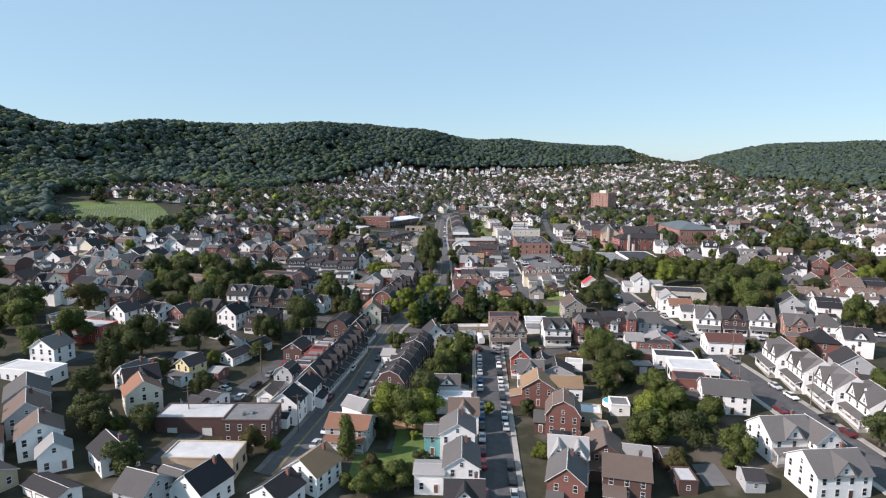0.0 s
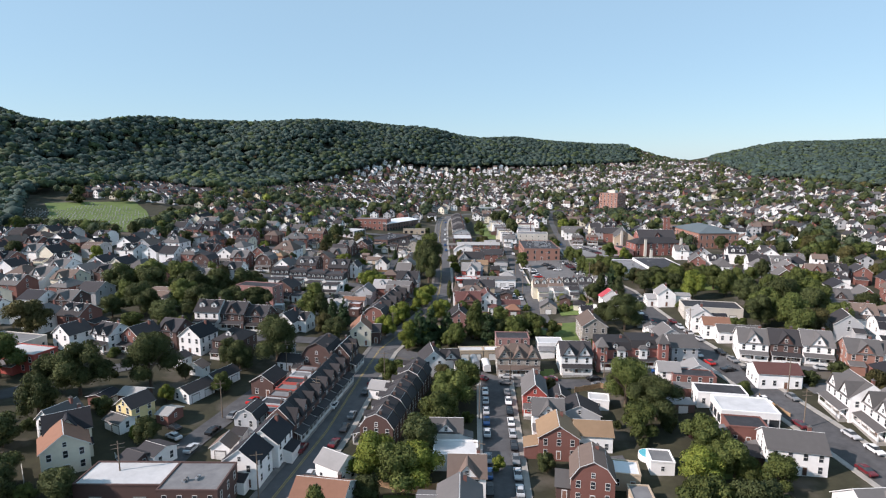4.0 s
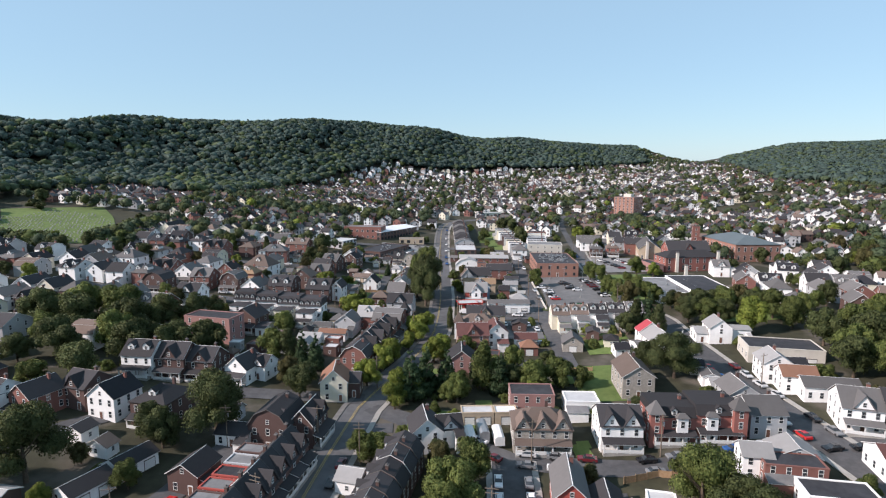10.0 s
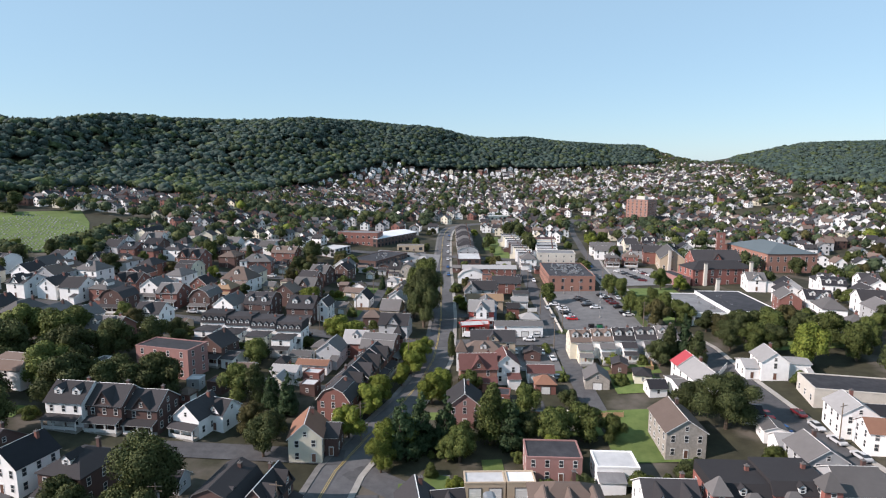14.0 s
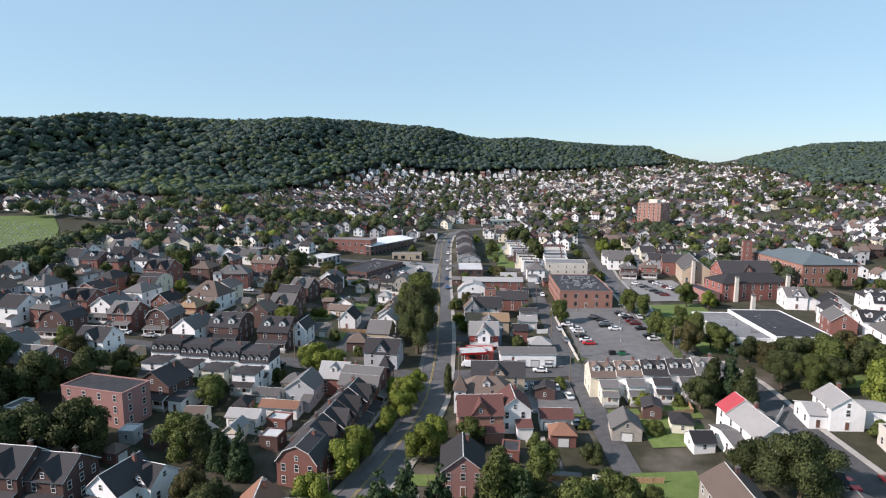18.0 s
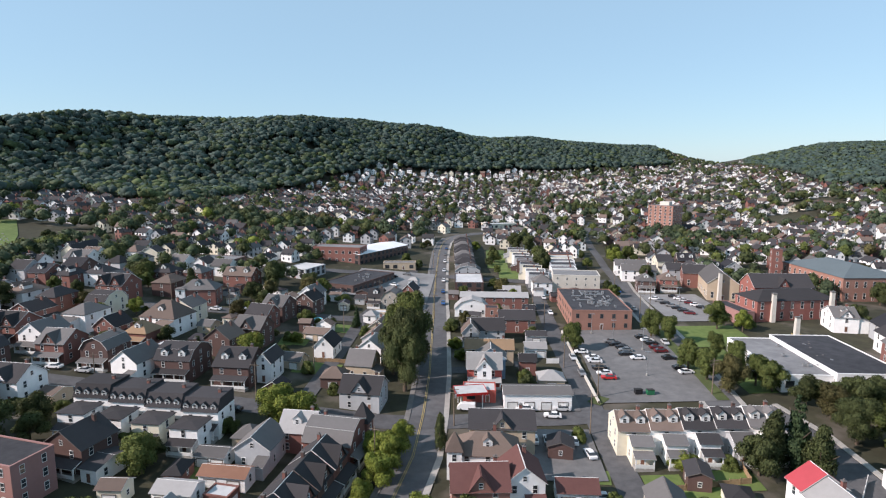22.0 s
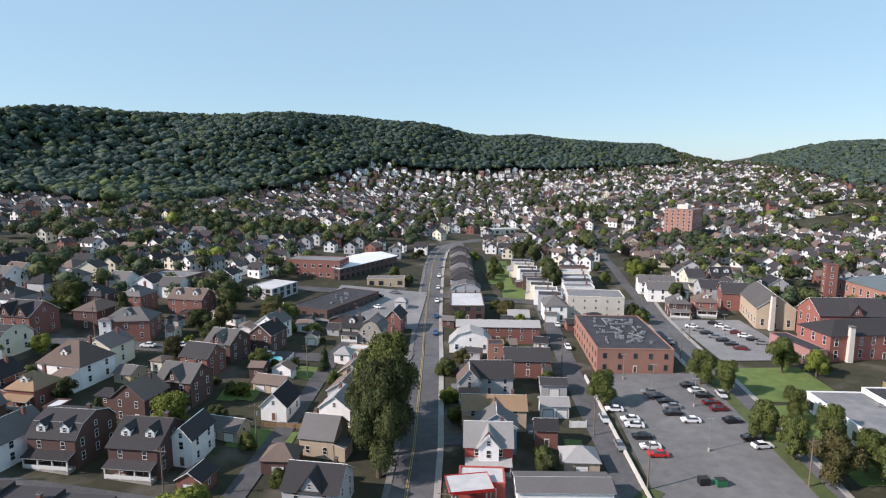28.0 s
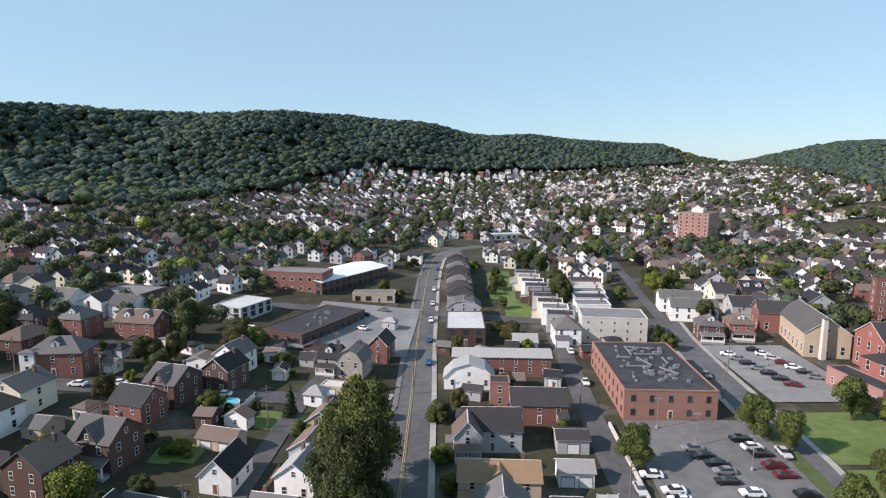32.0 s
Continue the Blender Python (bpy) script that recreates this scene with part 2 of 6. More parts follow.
EX = (-1500, -800, -413, -376, -366, -345, -293, -247, -236, -198, -165, -134, -85, -24, 65, 158, 262, 374, 430, 2500)
EY = (280, 400, 491, 505, 600, 665, 640, 670, 808, 894, 965, 1025, 1045, 1077, 1144, 1174, 1233, 1294, 1640, 1640)      # lower edge of the western and northern woods


def wooded(x, y):
    """Whether woods stand here: beyond the lower edge, west of the burial ground, or on the eastern hill."""
    west = (x < np.interp(y, (300, 333, 371, 490), (-288, -284, -279, -368))) & (y < 500)
    east = (x > np.interp(y, (604, 663, 759, 857, 1126, 1657), (437, 436, 426, 402, 480, 668))) & (y > 600)
    return (y > np.interp(x, EX, EY)) | west | east


def hill(x, y):
    s = y - np.interp(x, FX, FY)
    wide = np.interp(x, (-600, -200, 300, 900), (330, 360, 330, 420))
    fold = 1 + 0.11 * np.sin(x / 46 + y / 130) + 0.08 * np.sin(x / 23 - y / 90)
    return np.interp(x, FX, RA) * sm(0, 1, s / wide) * (1 + (fold - 1) * sm(1.3, 0.4, s / wide)) * (1 - 0.5 * sm(1.1, 3, s / wide))


def terrain(x, y):
    x, y = np.asarray(x, float), np.asarray(y, float)
    z = np.interp(y, BY, BZ)
    z = z + 0.08 * np.maximum(0, -x - 25) * (1 - 0.5 * sm(600, 1000, y)) * (1 - 0.5 * sm(300, 900, -x))
    r = 0.07 * np.maximum(0, x - 25) * (1 - 0.75 * sm(250, 450, y)) * (1 - 0.5 * sm(120, 200, x)) + 0.1 * np.maximum(0, np.minimum(x, 480) - 240) * (1 - 0.7 * sm(800, 1300, y))
    r = r - 6.5 * np.exp(-(((x - 170) / 130) ** 2 + ((y - 660) / 120) ** 2))
    return z + r + hill(x, y) + 73 * np.exp(-(((x + 615) / 129) ** 2 + ((y - 676) / 180) ** 2))


def gz(x, y):
    return float(terrain(x, y))


class Geo:
    """Collects boxes, slabs and prisms with their material slots into one mesh."""

    def __init__(self):
        self.v, self.f, self.m = [], [], []

    def face(self, pts, m=0):
        n = len(self.v)
        self.v += [tuple(p) for p in pts]
        self.f.append(tuple(range(n, n + len(pts))))
        self.m.append(m)

    def solid(self, low, high, m=0, side=None):
        """low and high: two rings of the same length, low seen from above counter-clockwise."""
        n, k = len(self.v), len(low)
        self.v += [tuple(p) for p in low] + [tuple(p) for p in high]
        self.f.append(tuple(range(n + k - 1, n - 1, -1)))
        self.f.append(tuple(range(n + k, n + 2 * k)))
        for i in range(k):
            j = (i + 1) % k
            self.f.append((n + i, n + j, n + k + j, n + k + i))
        self.m += [m, m] + [m if side is None else side] * k

    def box(self, x0, x1, y0, y1, z0, z1, m=0):
        r = ((x0, y0), (x1, y0), (x1, y1), (x0, y1))
        self.solid([(*p, z0) for p in r], [(*p, z1) for p in r], m)

    def taper(self, x0, x1, y0, y1, z0, z1, k, m=0):
        cx, cy = (x0 + x1) / 2, (y0 + y1) / 2
        r = ((x0, y0), (x1, y0), (x1, y1), (x0, y1))
        self.solid([(*p, z0) for p in r], [(cx + (p[0] - cx) * k, cy + (p[1] - cy) * k, z1) for p in r], m)

    def prism_y(self, prof, y0, y1, m=0):
        """A profile in x and z, counter-clockwise seen from -y, drawn from y0 to y1."""
        n, k = len(self.v), len(prof)
        self.v += [(a, y0, b) for a, b in prof] + [(a, y1, b) for a, b in prof]
        self.f.append(tuple(range(n, n + k)))
        self.f.append(tuple(range(n + 2 * k - 1, n + k - 1, -1)))
        for i in range(k):
            j = (i + 1) % k
            self.f.append((n + j, n + i, n + k + i, n + k + j))
        self.m += [m] * (k + 2)

    def prism_x(self, prof, x0, x1, m=0):
        """A profile in y and z, counter-clockwise seen from +x, drawn from x0 to x1."""
        n, k = len(self.v), len(prof)
        self.v += [(x1, a, b) for a, b in prof] + [(x0, a, b) for a, b in prof]
        self.f.append(tuple(range(n, n + k)))
        self.f.append(tuple(range(n + 2 * k - 1, n + k - 1, -1)))
        for i in range(k):
            j = (i + 1) % k
            self.f.append((n + j, n + i, n + k + i, n + k + j))
        self.m += [m] * (k + 2)

    def tube(self, x, y, z0, z1, r0, r1, k=8, m=0):
        a = [2 * math.pi * i / k for i in range(k)]
        self.solid([(x + r0 * math.cos(t), y + r0 * math.sin(t), z0) for t in a],
                   [(x + r1 * math.cos(t), y + r1 * math.sin(t), z1) for t in a], m)

    def mesh(self, name, mats):
        me = bpy.data.meshes.new(name)
        me.from_pydata(self.v, [], self.f)
        for q in mats if isinstance(mats, (list, tuple)) else [mats]:
            me.materials.append(q)
        me.polygons.foreach_set("material_index", self.m)
        me.update()
        return me


def part(name, geo, mats, parent, label=""):
    ob = new(name, geo.mesh(name, mats) if isinstance(geo, Geo) else geo)
    ob.parent = parent
    return tagged(ob, label)


def thing(name, x, y, z, yaw, label, category, group=""):
    e = new(name)
    e.empty_display_size = 0.5
    e.matrix_basis = pose(x, y, z, 0, 0, yaw)
    return tagged(e, label, category, group)


def axis_values(stops):
    out = []
    for (a, da), (b, _) in zip(stops, stops[1:]):
        n = max(1, round((b - a) / da))
        out += [a + (b - a) * i / n for i in range(n)]
    return np.array(out + [stops[-1][0]])


def build_ground():
    xs = axis_values([(-3500, 250), (-1500, 40), (-500, 12), (-160, 4), (160, 12), (500, 40), (1500, 250), (3500, 250)])
    ys = axis_values([(-600, 60), (60, 5), (480, 8), (800, 20), (1700, 60), (2400, 300), (4800, 300)])
    gx, gy = np.meshgrid(xs, ys)
    z = terrain(gx, gy)
    v = np.stack([gx, gy, z], -1).reshape(-1, 3)
    w = len(xs)
    i = (np.arange(len(ys) - 1)[:, None] * w + np.arange(w - 1)[None]).ravel()
    f = np.stack([i, i + 1, i + 1 + w, i + w], -1)
    me = bpy.data.meshes.new("ground")
    me.from_pydata(v.tolist(), [], f.tolist())
    me.materials.append(M_GROUND)
    me.polygons.foreach_set("use_smooth", [True] * len(f))
    tagged(new("ground", me), "grassy yards and valley floor with bare soil", "ground", kind="structure")


build_ground()


def strip(name, line, width, lift, material, label, category, offset=0.0, parent=None, thick=0.0, step=4.0):
    """A band along a line of points, laid on the land; with thickness it has kerb faces."""
    pts = [Vector((p[0], p[1])) for p in line]
    way = []
    for a, b in zip(pts, pts[1:]):
        n = max(1, int((b - a).length / step))
        way += [a.lerp(b, i / n) for i in range(n)]
    way.append(pts[-1])
    g = Geo()
    cols = max(2, int(width / 3) + 1)
    rows = []
    for i, p in enumerate(way):
        d = (way[min(i + 1, len(way) - 1)] - way[max(i - 1, 0)]).normalized()
        side = Vector((d.y, -d.x))
        row = []
        for c in range(cols):
            q = p + side * (offset + width * (c / (cols - 1) - 0.5))
            row.append((q.x, q.y, gz(q.x, q.y) + lift))
        rows.append(row)
    for a, b in zip(rows, rows[1:]):
        for c in range(cols - 1):
            g.face((a[c], a[c + 1], b[c + 1], b[c]))
        if thick:
            for e, s in ((0, 1), (cols - 1, -1)):
                lo = [(*q[:2], q[2] - thick) for q in (a[e], b[e])]
                g.face((a[e], b[e], lo[1], lo[0]) if s > 0 else (b[e], a[e], lo[0], lo[1]))
    ob = new(name, g.mesh(name, material))
    if parent:
        ob.parent = parent
        return ob
    return tagged(ob, label, category, kind="structure")


MAIN = [(-42, 120), (-34.5, 170), (-32, 205), (-29.6, 230), (-25.2, 246), (-19.2, 264), (-15, 280), (-12.3, 298), (-11.8, 318), (-12.2, 345), (-13.6, 372), (-15.1, 401), (-16.6, 425), (-18, 449), (-19.4, 482), (-21, 527), (-21.6, 555), (-21.2, 585), (-18, 606), (-9, 624), (8, 640), (33, 654), (72, 672), (130, 700)]
STREETS = [
    ("road", MAIN, 8.8), ("road", [(9, 60), (9.3, 130), (9.8, 175), (10.2, 206)], 9.0),
    ("road", [(-27, 232), (-12, 222), (10, 206), (40, 202), (85, 209), (120, 205), (190, 200)], 7.0),
    ("road", [(101, 60), (93.2, 140), (87.3, 190), (79.8, 245), (77.8, 280), (77.6, 305), (74, 322)], 9.0),
    ("road", [(-190, 322), (-120, 319), (-58, 316), (-16, 314), (30, 319), (70, 317)], 7.5),
    ("road", [(34, 255), (32.5, 300), (32, 330), (30, 380), (30.5, 440), (28, 520)], 6.0),
    ("road", [(66, 317), (70, 370), (71.5, 420), (73, 450), (75, 470)], 8.5),
    ("road", [(-70, 120), (-66, 160), (-58, 200), (-52, 225)], 6.0),
    ("road", [(-46, 318), (-44.5, 355), (-44, 400), (-38, 450), (-33, 490)], 4.5),
    ("road", [(-200, 384), (-120, 388), (-80, 391), (-46, 394)], 7.0),
    ("road", [(-160, 130), (-112, 190), (-75, 232), (-30, 236)], 6.5),
    ("road", [(74, 466), (75, 500), (80, 560), (90, 640), (110, 720)], 4.6),
    ("road", [(-100, 470), (-60, 475), (-20, 480), (30, 470), (75, 470)], 7.0),
]
for k, (nm, line, wid) in enumerate(STREETS):
    strip(nm, line, wid, 0.10 + 0.012 * k, M_AVENUE if k in (0, 6) else M_ASPHALT, "grey asphalt street between houses", "road")
# the avenue's west pavement gets a darker concrete than the others
for line, wid in ((MAIN, 8.8), (STREETS[1][1], 9.0), (STREETS[3][1], 9.4), (STREETS[6][1], 8.5)):
    for sgn in (-1, 1):
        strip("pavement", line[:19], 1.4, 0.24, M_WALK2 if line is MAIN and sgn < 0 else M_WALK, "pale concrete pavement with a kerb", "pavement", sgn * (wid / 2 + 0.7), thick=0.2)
for off in (-1.25, -0.85):
    strip("road_line", MAIN[:19], 0.14, 0.30, M_LINE_Y, "double yellow line along the avenue", "marking", off)


def patch(name, x0, x1, y0, y1, lift, material, label, category, skew=0.0):
    line = [((x0 + x1) / 2, y0), ((x0 + x1) / 2 + skew, y1)]
    return strip(name, line, x1 - x0, lift, material, label, category)


patch("parking_lot", 36, 67, 326, 388, 0.27, M_LOT, "worn grey asphalt parking lot", "parking lot", 1)
patch("parking_lot", 78, 104, 398, 444, 0.30, M_LOT2, "worn grey asphalt parking lot", "parking lot")
patch("parking_lot", -62, -21, 430, 484, 0.31, M_LOT2, "pale asphalt forecourt beside shops", "parking lot")
patch("parking_lot", 1, 29, 322, 334, 0.33, M_LOT, "asphalt yard behind houses", "parking lot")
patch("parking_lot", 12, 29, 290, 312, 0.34, M_LOT, "asphalt yard behind houses", "parking lot")

# ---- kinds of buildings ----
TAKEN = []


def window_mesh(w, h, mt=None, sashes=2):
    """A frame with a sill and a meeting rail, and panes set back in it, as one piece."""
    xs = (-w / 2 - 0.07, -w / 2, w / 2, w / 2 + 0.07)
    zs = [-0.1]
    for k in range(sashes):
        zs += [h * k / sashes + (0.04 if k else 0), h * (k + 1) / sashes - (0.04 if k < sashes - 1 else 0)]
    zs.append(h + 0.09)
    g = Geo()
    n = len(zs)
    g.v = [(x, -0.06, z) for z in zs for x in xs]
    for r in range(n - 1):
        for c in range(3):
            q = (r * 4 + c, r * 4 + c + 1, r * 4 + c + 5, r * 4 + c + 4)
            if c == 1 and r % 2 == 1:
                k = len(g.v)
                g.v += [(g.v[i][0], -0.015, g.v[i][2]) for i in q]
                for a in range(4):
                    b = (a + 1) % 4
                    g.f.append((q[a], q[b], k + b, k + a))
                    g.m.append(1)
                g.f.append((k, k + 1, k + 2, k + 3))
                g.m.append(0)
            else:
                g.f.append(q)
                g.m.append(1)
    rim = [c for c in range(4)] + [r * 4 + 3 for r in range(1, n)] + [(n - 1) * 4 + c for c in (2, 1, 0)] + [r * 4 for r in range(n - 2, 0, -1)]
    k = len(g.v)
    g.v += [(g.v[i][0], 0.05, g.v[i][2]) for i in rim]
    for a in range(len(rim)):
        b = (a + 1) % len(rim)
        g.f.append((rim[b], rim[a], k + a, k + b))
        g.m.append(1)
    return g.mesh("window", [M_GLASS, mt or M_TRIM])


WIN = {"std": window_mesh(0.85, 1.55), "wide": window_mesh(1.5, 1.5, None, 1), "small": window_mesh(0.7, 1.0), "shop": window_mesh(2.2, 1.9, M_DARKTRIM, 1),
       "dark": window_mesh(1.1, 1.6, M_DARKTRIM, 1), "tall": window_mesh(1.1, 2.6)}


def panel_mesh(name, w, h, leaf, trim, rows):
    """A door leaf with set-back panels in a frame, as one piece."""
    g = Geo()
    zs = [0.0]
    for k in range(rows):
        zs += [0.1 + (h - 0.1) * k / rows, (h - 0.1) * (k + 1) / rows]
    zs.append(h + 0.12)
    xs = (-w / 2 - 0.1, -w / 2 + 0.05, w / 2 - 0.05, w / 2 + 0.1)
    g.v = [(x, -0.07, z) for z in zs for x in xs]
    for r in range(len(zs) - 1):
        for c in range(3):
            q = (r * 4 + c, r * 4 + c + 1, r * 4 + c + 5, r * 4 + c + 4)
            if c == 1 and r % 2 == 1:
                k = len(g.v)
                g.v += [(g.v[i][0], -0.035, g.v[i][2]) for i in q]
                for a in range(4):
                    b = (a + 1) % 4
                    g.f.append((q[a], q[b], k + b, k + a))
                    g.m.append(0)
                g.f.append((k, k + 1, k + 2, k + 3))
                g.m.append(0)
            else:
                g.f.append(q)
                g.m.append(0 if c == 1 and 0 < r < len(zs) - 2 else 1)
    n = len(zs)
    rim = [0, 1, 2, 3] + [r * 4 + 3 for r in range(1, n)] + [(n - 1) * 4 + c for c in (2, 1, 0)] + [r * 4 for r in range(n - 2, 0, -1)]
    k = len(g.v)
    g.v += [(g.v[i][0], 0.05, g.v[i][2]) for i in rim]
    for a in range(len(rim)):
        b = (a + 1) % len(rim)
        g.f.append((rim[b], rim[a], k + a, k + b))
        g.m.append(1)
    return g.mesh(name, [leaf, trim])


DOOR = panel_mesh("door", 0.95, 2.1, M_DOOR, M_TRIM, 2)
GARAGE = panel_mesh("garage_door", 2.6, 2.3, M_TRIM, M_DARKTRIM, 4)


def put(name, me, parent, x, y, z, yaw=0.0):
    ob = new(name, me)
    ob.parent = parent
    ob.matrix_basis = pose(x, y, z, 0, 0, yaw)
    return ob


def slab(g, a, b, c, d, t, m=0, edge=None):
    """A roof plane a-b (eave) c-d (ridge), of thickness t."""
    n = (Vector(b) - Vector(a)).cross(Vector(d) - Vector(a)).normalized()
    low = [Vector(p) for p in (a, b, c, d)]
    g.solid(low, [p + n * t for p in low], m, edge)


def roof_parts(style, w, d, h, rise, o=0.35, t=0.16, ox=0.35):
    """The roof over a box of width w, depth d and wall height h; and the top of the walls as a profile."""
    g, body = Geo(), Geo()
    x, y = w / 2, d / 2
    if style == "gx":
        k = rise / y
        body.prism_x([(-y, -1.6), (y, -1.6), (y, h), (0, h + rise), (-y, h)], -x, x)
        slab(g, (-x - ox, -y - o, h - k * o), (x + ox, -y - o, h - k * o), (x + ox, 0, h + rise), (-x - ox, 0, h + rise), t, 0, 1)
        slab(g, (x + ox, y + o, h - k * o), (-x - ox, y + o, h - k * o), (-x - ox, 0, h + rise), (x + ox, 0, h + rise), t, 0, 1)
    elif style == "gy":
        k = rise / x
        body.prism_y([(-x, -1.6), (x, -1.6), (x, h), (0, h + rise), (-x, h)], -y, y)
        slab(g, (x + o, -y - o, h - k * o), (x + o, y + o, h - k * o), (0, y + o, h + rise), (0, -y - o, h + rise), t, 0, 1)
        slab(g, (-x - o, y + o, h - k * o), (-x - o, -y - o, h - k * o), (0, -y - o, h + rise), (0, y + o, h + rise), t, 0, 1)
    elif style == "hip":
        body.box(-x, x, -y, y, -1.6, h)
        e = min(x, y) * 0.92
        rx, ry = max(0.15, x - e), max(0.15, y - e)
        lo = [(-x - o, -y - o, h), (x + o, -y - o, h), (x + o, y + o, h), (-x - o, y + o, h)]
        g.solid([(p[0], p[1], h - 0.12) for p in lo], lo, 0)
        g.solid(lo, [(-rx, -ry, h + rise), (rx, -ry, h + rise), (rx, ry, h + rise), (-rx, ry, h + rise)])
    elif style == "gam":
        a, b = x * 0.62, rise * 0.66
        body.prism_y([(-x, -1.6), (x, -1.6), (x, h), (a, h + b), (0, h + rise), (-a, h + b), (-x, h)], -y, y)
        for s in (1, -1):
            q = [(s * (x + 0.2), -y - o, h - 0.2), (s * (x + 0.2), y + o, h - 0.2), (s * a, y + o, h + b), (s * a, -y - o, h + b)]
            r = [(s * a, -y - o, h + b), (s * a, y + o, h + b), (0, y + o, h + rise), (0, -y - o, h + rise)]
            for p in (q, r):
                slab(g, *(p if s > 0 else (p[1], p[0], p[3], p[2])), t, 0, 1)
    elif style == "gamx":
        a, b = y * 0.62, rise * 0.66
        body.prism_x([(-y, -1.6), (y, -1.6), (y, h), (a, h + b), (0, h + rise), (-a, h + b), (-y, h)], -x, x)
        for s in (-1, 1):
            q = [(-x - ox, s * (y + 0.2), h - 0.2), (x + ox, s * (y + 0.2), h - 0.2), (x + ox, s * a, h + b), (-x - ox, s * a, h + b)]
            r = [(-x - ox, s * a, h + b), (x + ox, s * a, h + b), (x + ox, 0, h + rise), (-x - ox, 0, h + rise)]
            for p in (q, r):
                slab(g, *(p if s < 0 else (p[1], p[0], p[3], p[2])), t, 0, 1)
    elif style == "man":
        body.box(-x, x, -y, y, -1.6, h + 0.05)
        lo = [(-x - 0.02, -y - o, h), (x + 0.02, -y - o, h), (x + 0.02, y + 0.03, h), (-x - 0.02, y + 0.03, h)]
        g.solid(lo, [(-x - 0.02, -y + 1.3, h + rise), (x + 0.02, -y + 1.3, h + rise), (x + 0.02, y + 0.03, h + rise), (-x - 0.02, y + 0.03, h + rise)])
    else:
        body.box(-x, x, -y, y, -1.6, h)
        p, q = 0.28, 0.35
        g.box(-x - 0.08, x + 0.08, -y - 0.08, -y + p, h, h + q, 1)
        g.box(-x - 0.08, x + 0.08, y - p, y + 0.08, h, h + q, 1)
        g.box(-x - 0.08, -x + p, -y + p, y - p, h, h + q, 1)
        g.box(x - p, x + 0.08, -y + p, y - p, h, h + q, 1)
        g.box(-x + p, x - p, -y + p, y - p, h - 0.1, h + 0.12, 0)
    return g, body


WALL_WORD = {"white": "white sided", "cream": "cream sided", "yellow": "yellow sided", "tan": "tan sided", "grey": "grey sided", "blue": "blue sided", "teal": "teal sided",
             "brick": "red brick", "brown": "dark brown brick", "orange": "orange brick", "pink": "faded red brick", "crimson": "crimson brick", "red": "red painted", "stone": "grey stone", "block": "pale concrete"}
ROOF_WORD = {"dark": "dark shingle", "grey": "grey shingle", "light": "pale grey shingle", "brown": "brown shingle", "tan": "tan shingle", "maroon": "maroon shingle", "rust": "rust shingle",
             "redtin": "red metal", "tin": "white metal", "green": "green metal", "flatwhite": "flat white", "flatgrey": "flat grey", "flatdark": "flat black", "black": "black shingle"}
SHAPE_WORD = {"gx": "gable", "gy": "gable", "hip": "hipped", "gam": "gambrel", "gamx": "gambrel", "man": "mansard", "flat": "parapet"}


def dormer(parent, x, y, z, w=1.6, h=1.5, dep=2.2, wall=None, roof=None, yaw=0.0):
    g = Geo()
    g.prism_y([(-w / 2, -0.6), (w / 2, -0.6), (w / 2, h), (0, h + w * 0.45), (-w / 2, h)], 0, dep, 0)
    k = 0.9
    for s in (1, -1):
        p = [(s * (w / 2 + 0.18), -0.2, h - 0.16), (s * (w / 2 + 0.18), dep, h - 0.16), (0, dep, h + w * 0.45), (0, -0.2, h + w * 0.45)]
        slab(g, *(p if s > 0 else (p[1], p[0], p[3], p[2])), 0.1, 1)
    ob = part("dormer", g, [wall or M_TRIM, roof], parent)
    ob.matrix_basis = pose(x, y, z, 0, 0, yaw)
    put("window", WIN["small"], ob, 0, -0.01, 0.2)
    return ob


def front_gable(parent, x, y, h, w, rise, dep, wall, roof):
    """A cross gable that looks out over the front."""
    g = Geo()
    g.prism_y([(-w / 2, h - 0.3), (w / 2, h - 0.3), (0, h + rise)], 0, dep, 0)
    part("front_gable", g, [wall], parent).matrix_basis = pose(x, y, 0)
    r = Geo()
    k = rise / (w / 2)
    for s in (1, -1):
        p = [(s * (w / 2 + 0.3), -0.35, h - k * 0.3), (s * (w / 2 + 0.3), dep, h - k * 0.3), (0, dep, h + rise), (0, -0.35, h + rise)]
        slab(r, *(p if s > 0 else (p[1], p[0], p[3], p[2])), 0.14, 0)
    part("gable_roof", r, [roof], parent).matrix_basis = pose(x, y, 0)
    put("window", WIN["small"], parent, x, y - 0.01, h + rise * 0.18)


def porch(parent, x, y, w, dep=2.0, h=2.9, roof=None, posts=3):
    g = Geo()
    g.box(x - w / 2, x + w / 2, y - dep, y, -1.0, 0.35)
    part("porch_deck", g, M_WALK, parent)
    g = Geo()
    slab(g, (x - w / 2 - 0.2, y - dep - 0.3, h - 0.35), (x + w / 2 + 0.2, y - dep - 0.3, h - 0.35), (x + w / 2 + 0.2, y, h + 0.45), (x - w / 2 - 0.2, y, h + 0.45), 0.18, 0, 1)
    part("porch_roof", g, [roof, M_TRIM], parent)
    g = Geo()
    g.box(x - w / 2, x + w / 2, y - dep - 0.02, y - dep + 0.08, 0.45, 1.25)
    part("porch_rail", g, M_TRIM, parent)
    me = None
    for i in range(posts):
        px = x - w / 2 + 0.15 + (w - 0.3) * i / (posts - 1)
        if me is None:
            g = Geo()
            g.box(-0.13, 0.13, -0.13, 0.13, 0.3, h - 0.25)
            me = g.mesh("porch_post", M_TRIM)
        put("porch_post", me, parent, px, y - dep + 0.12, 0)


CHIM = {}


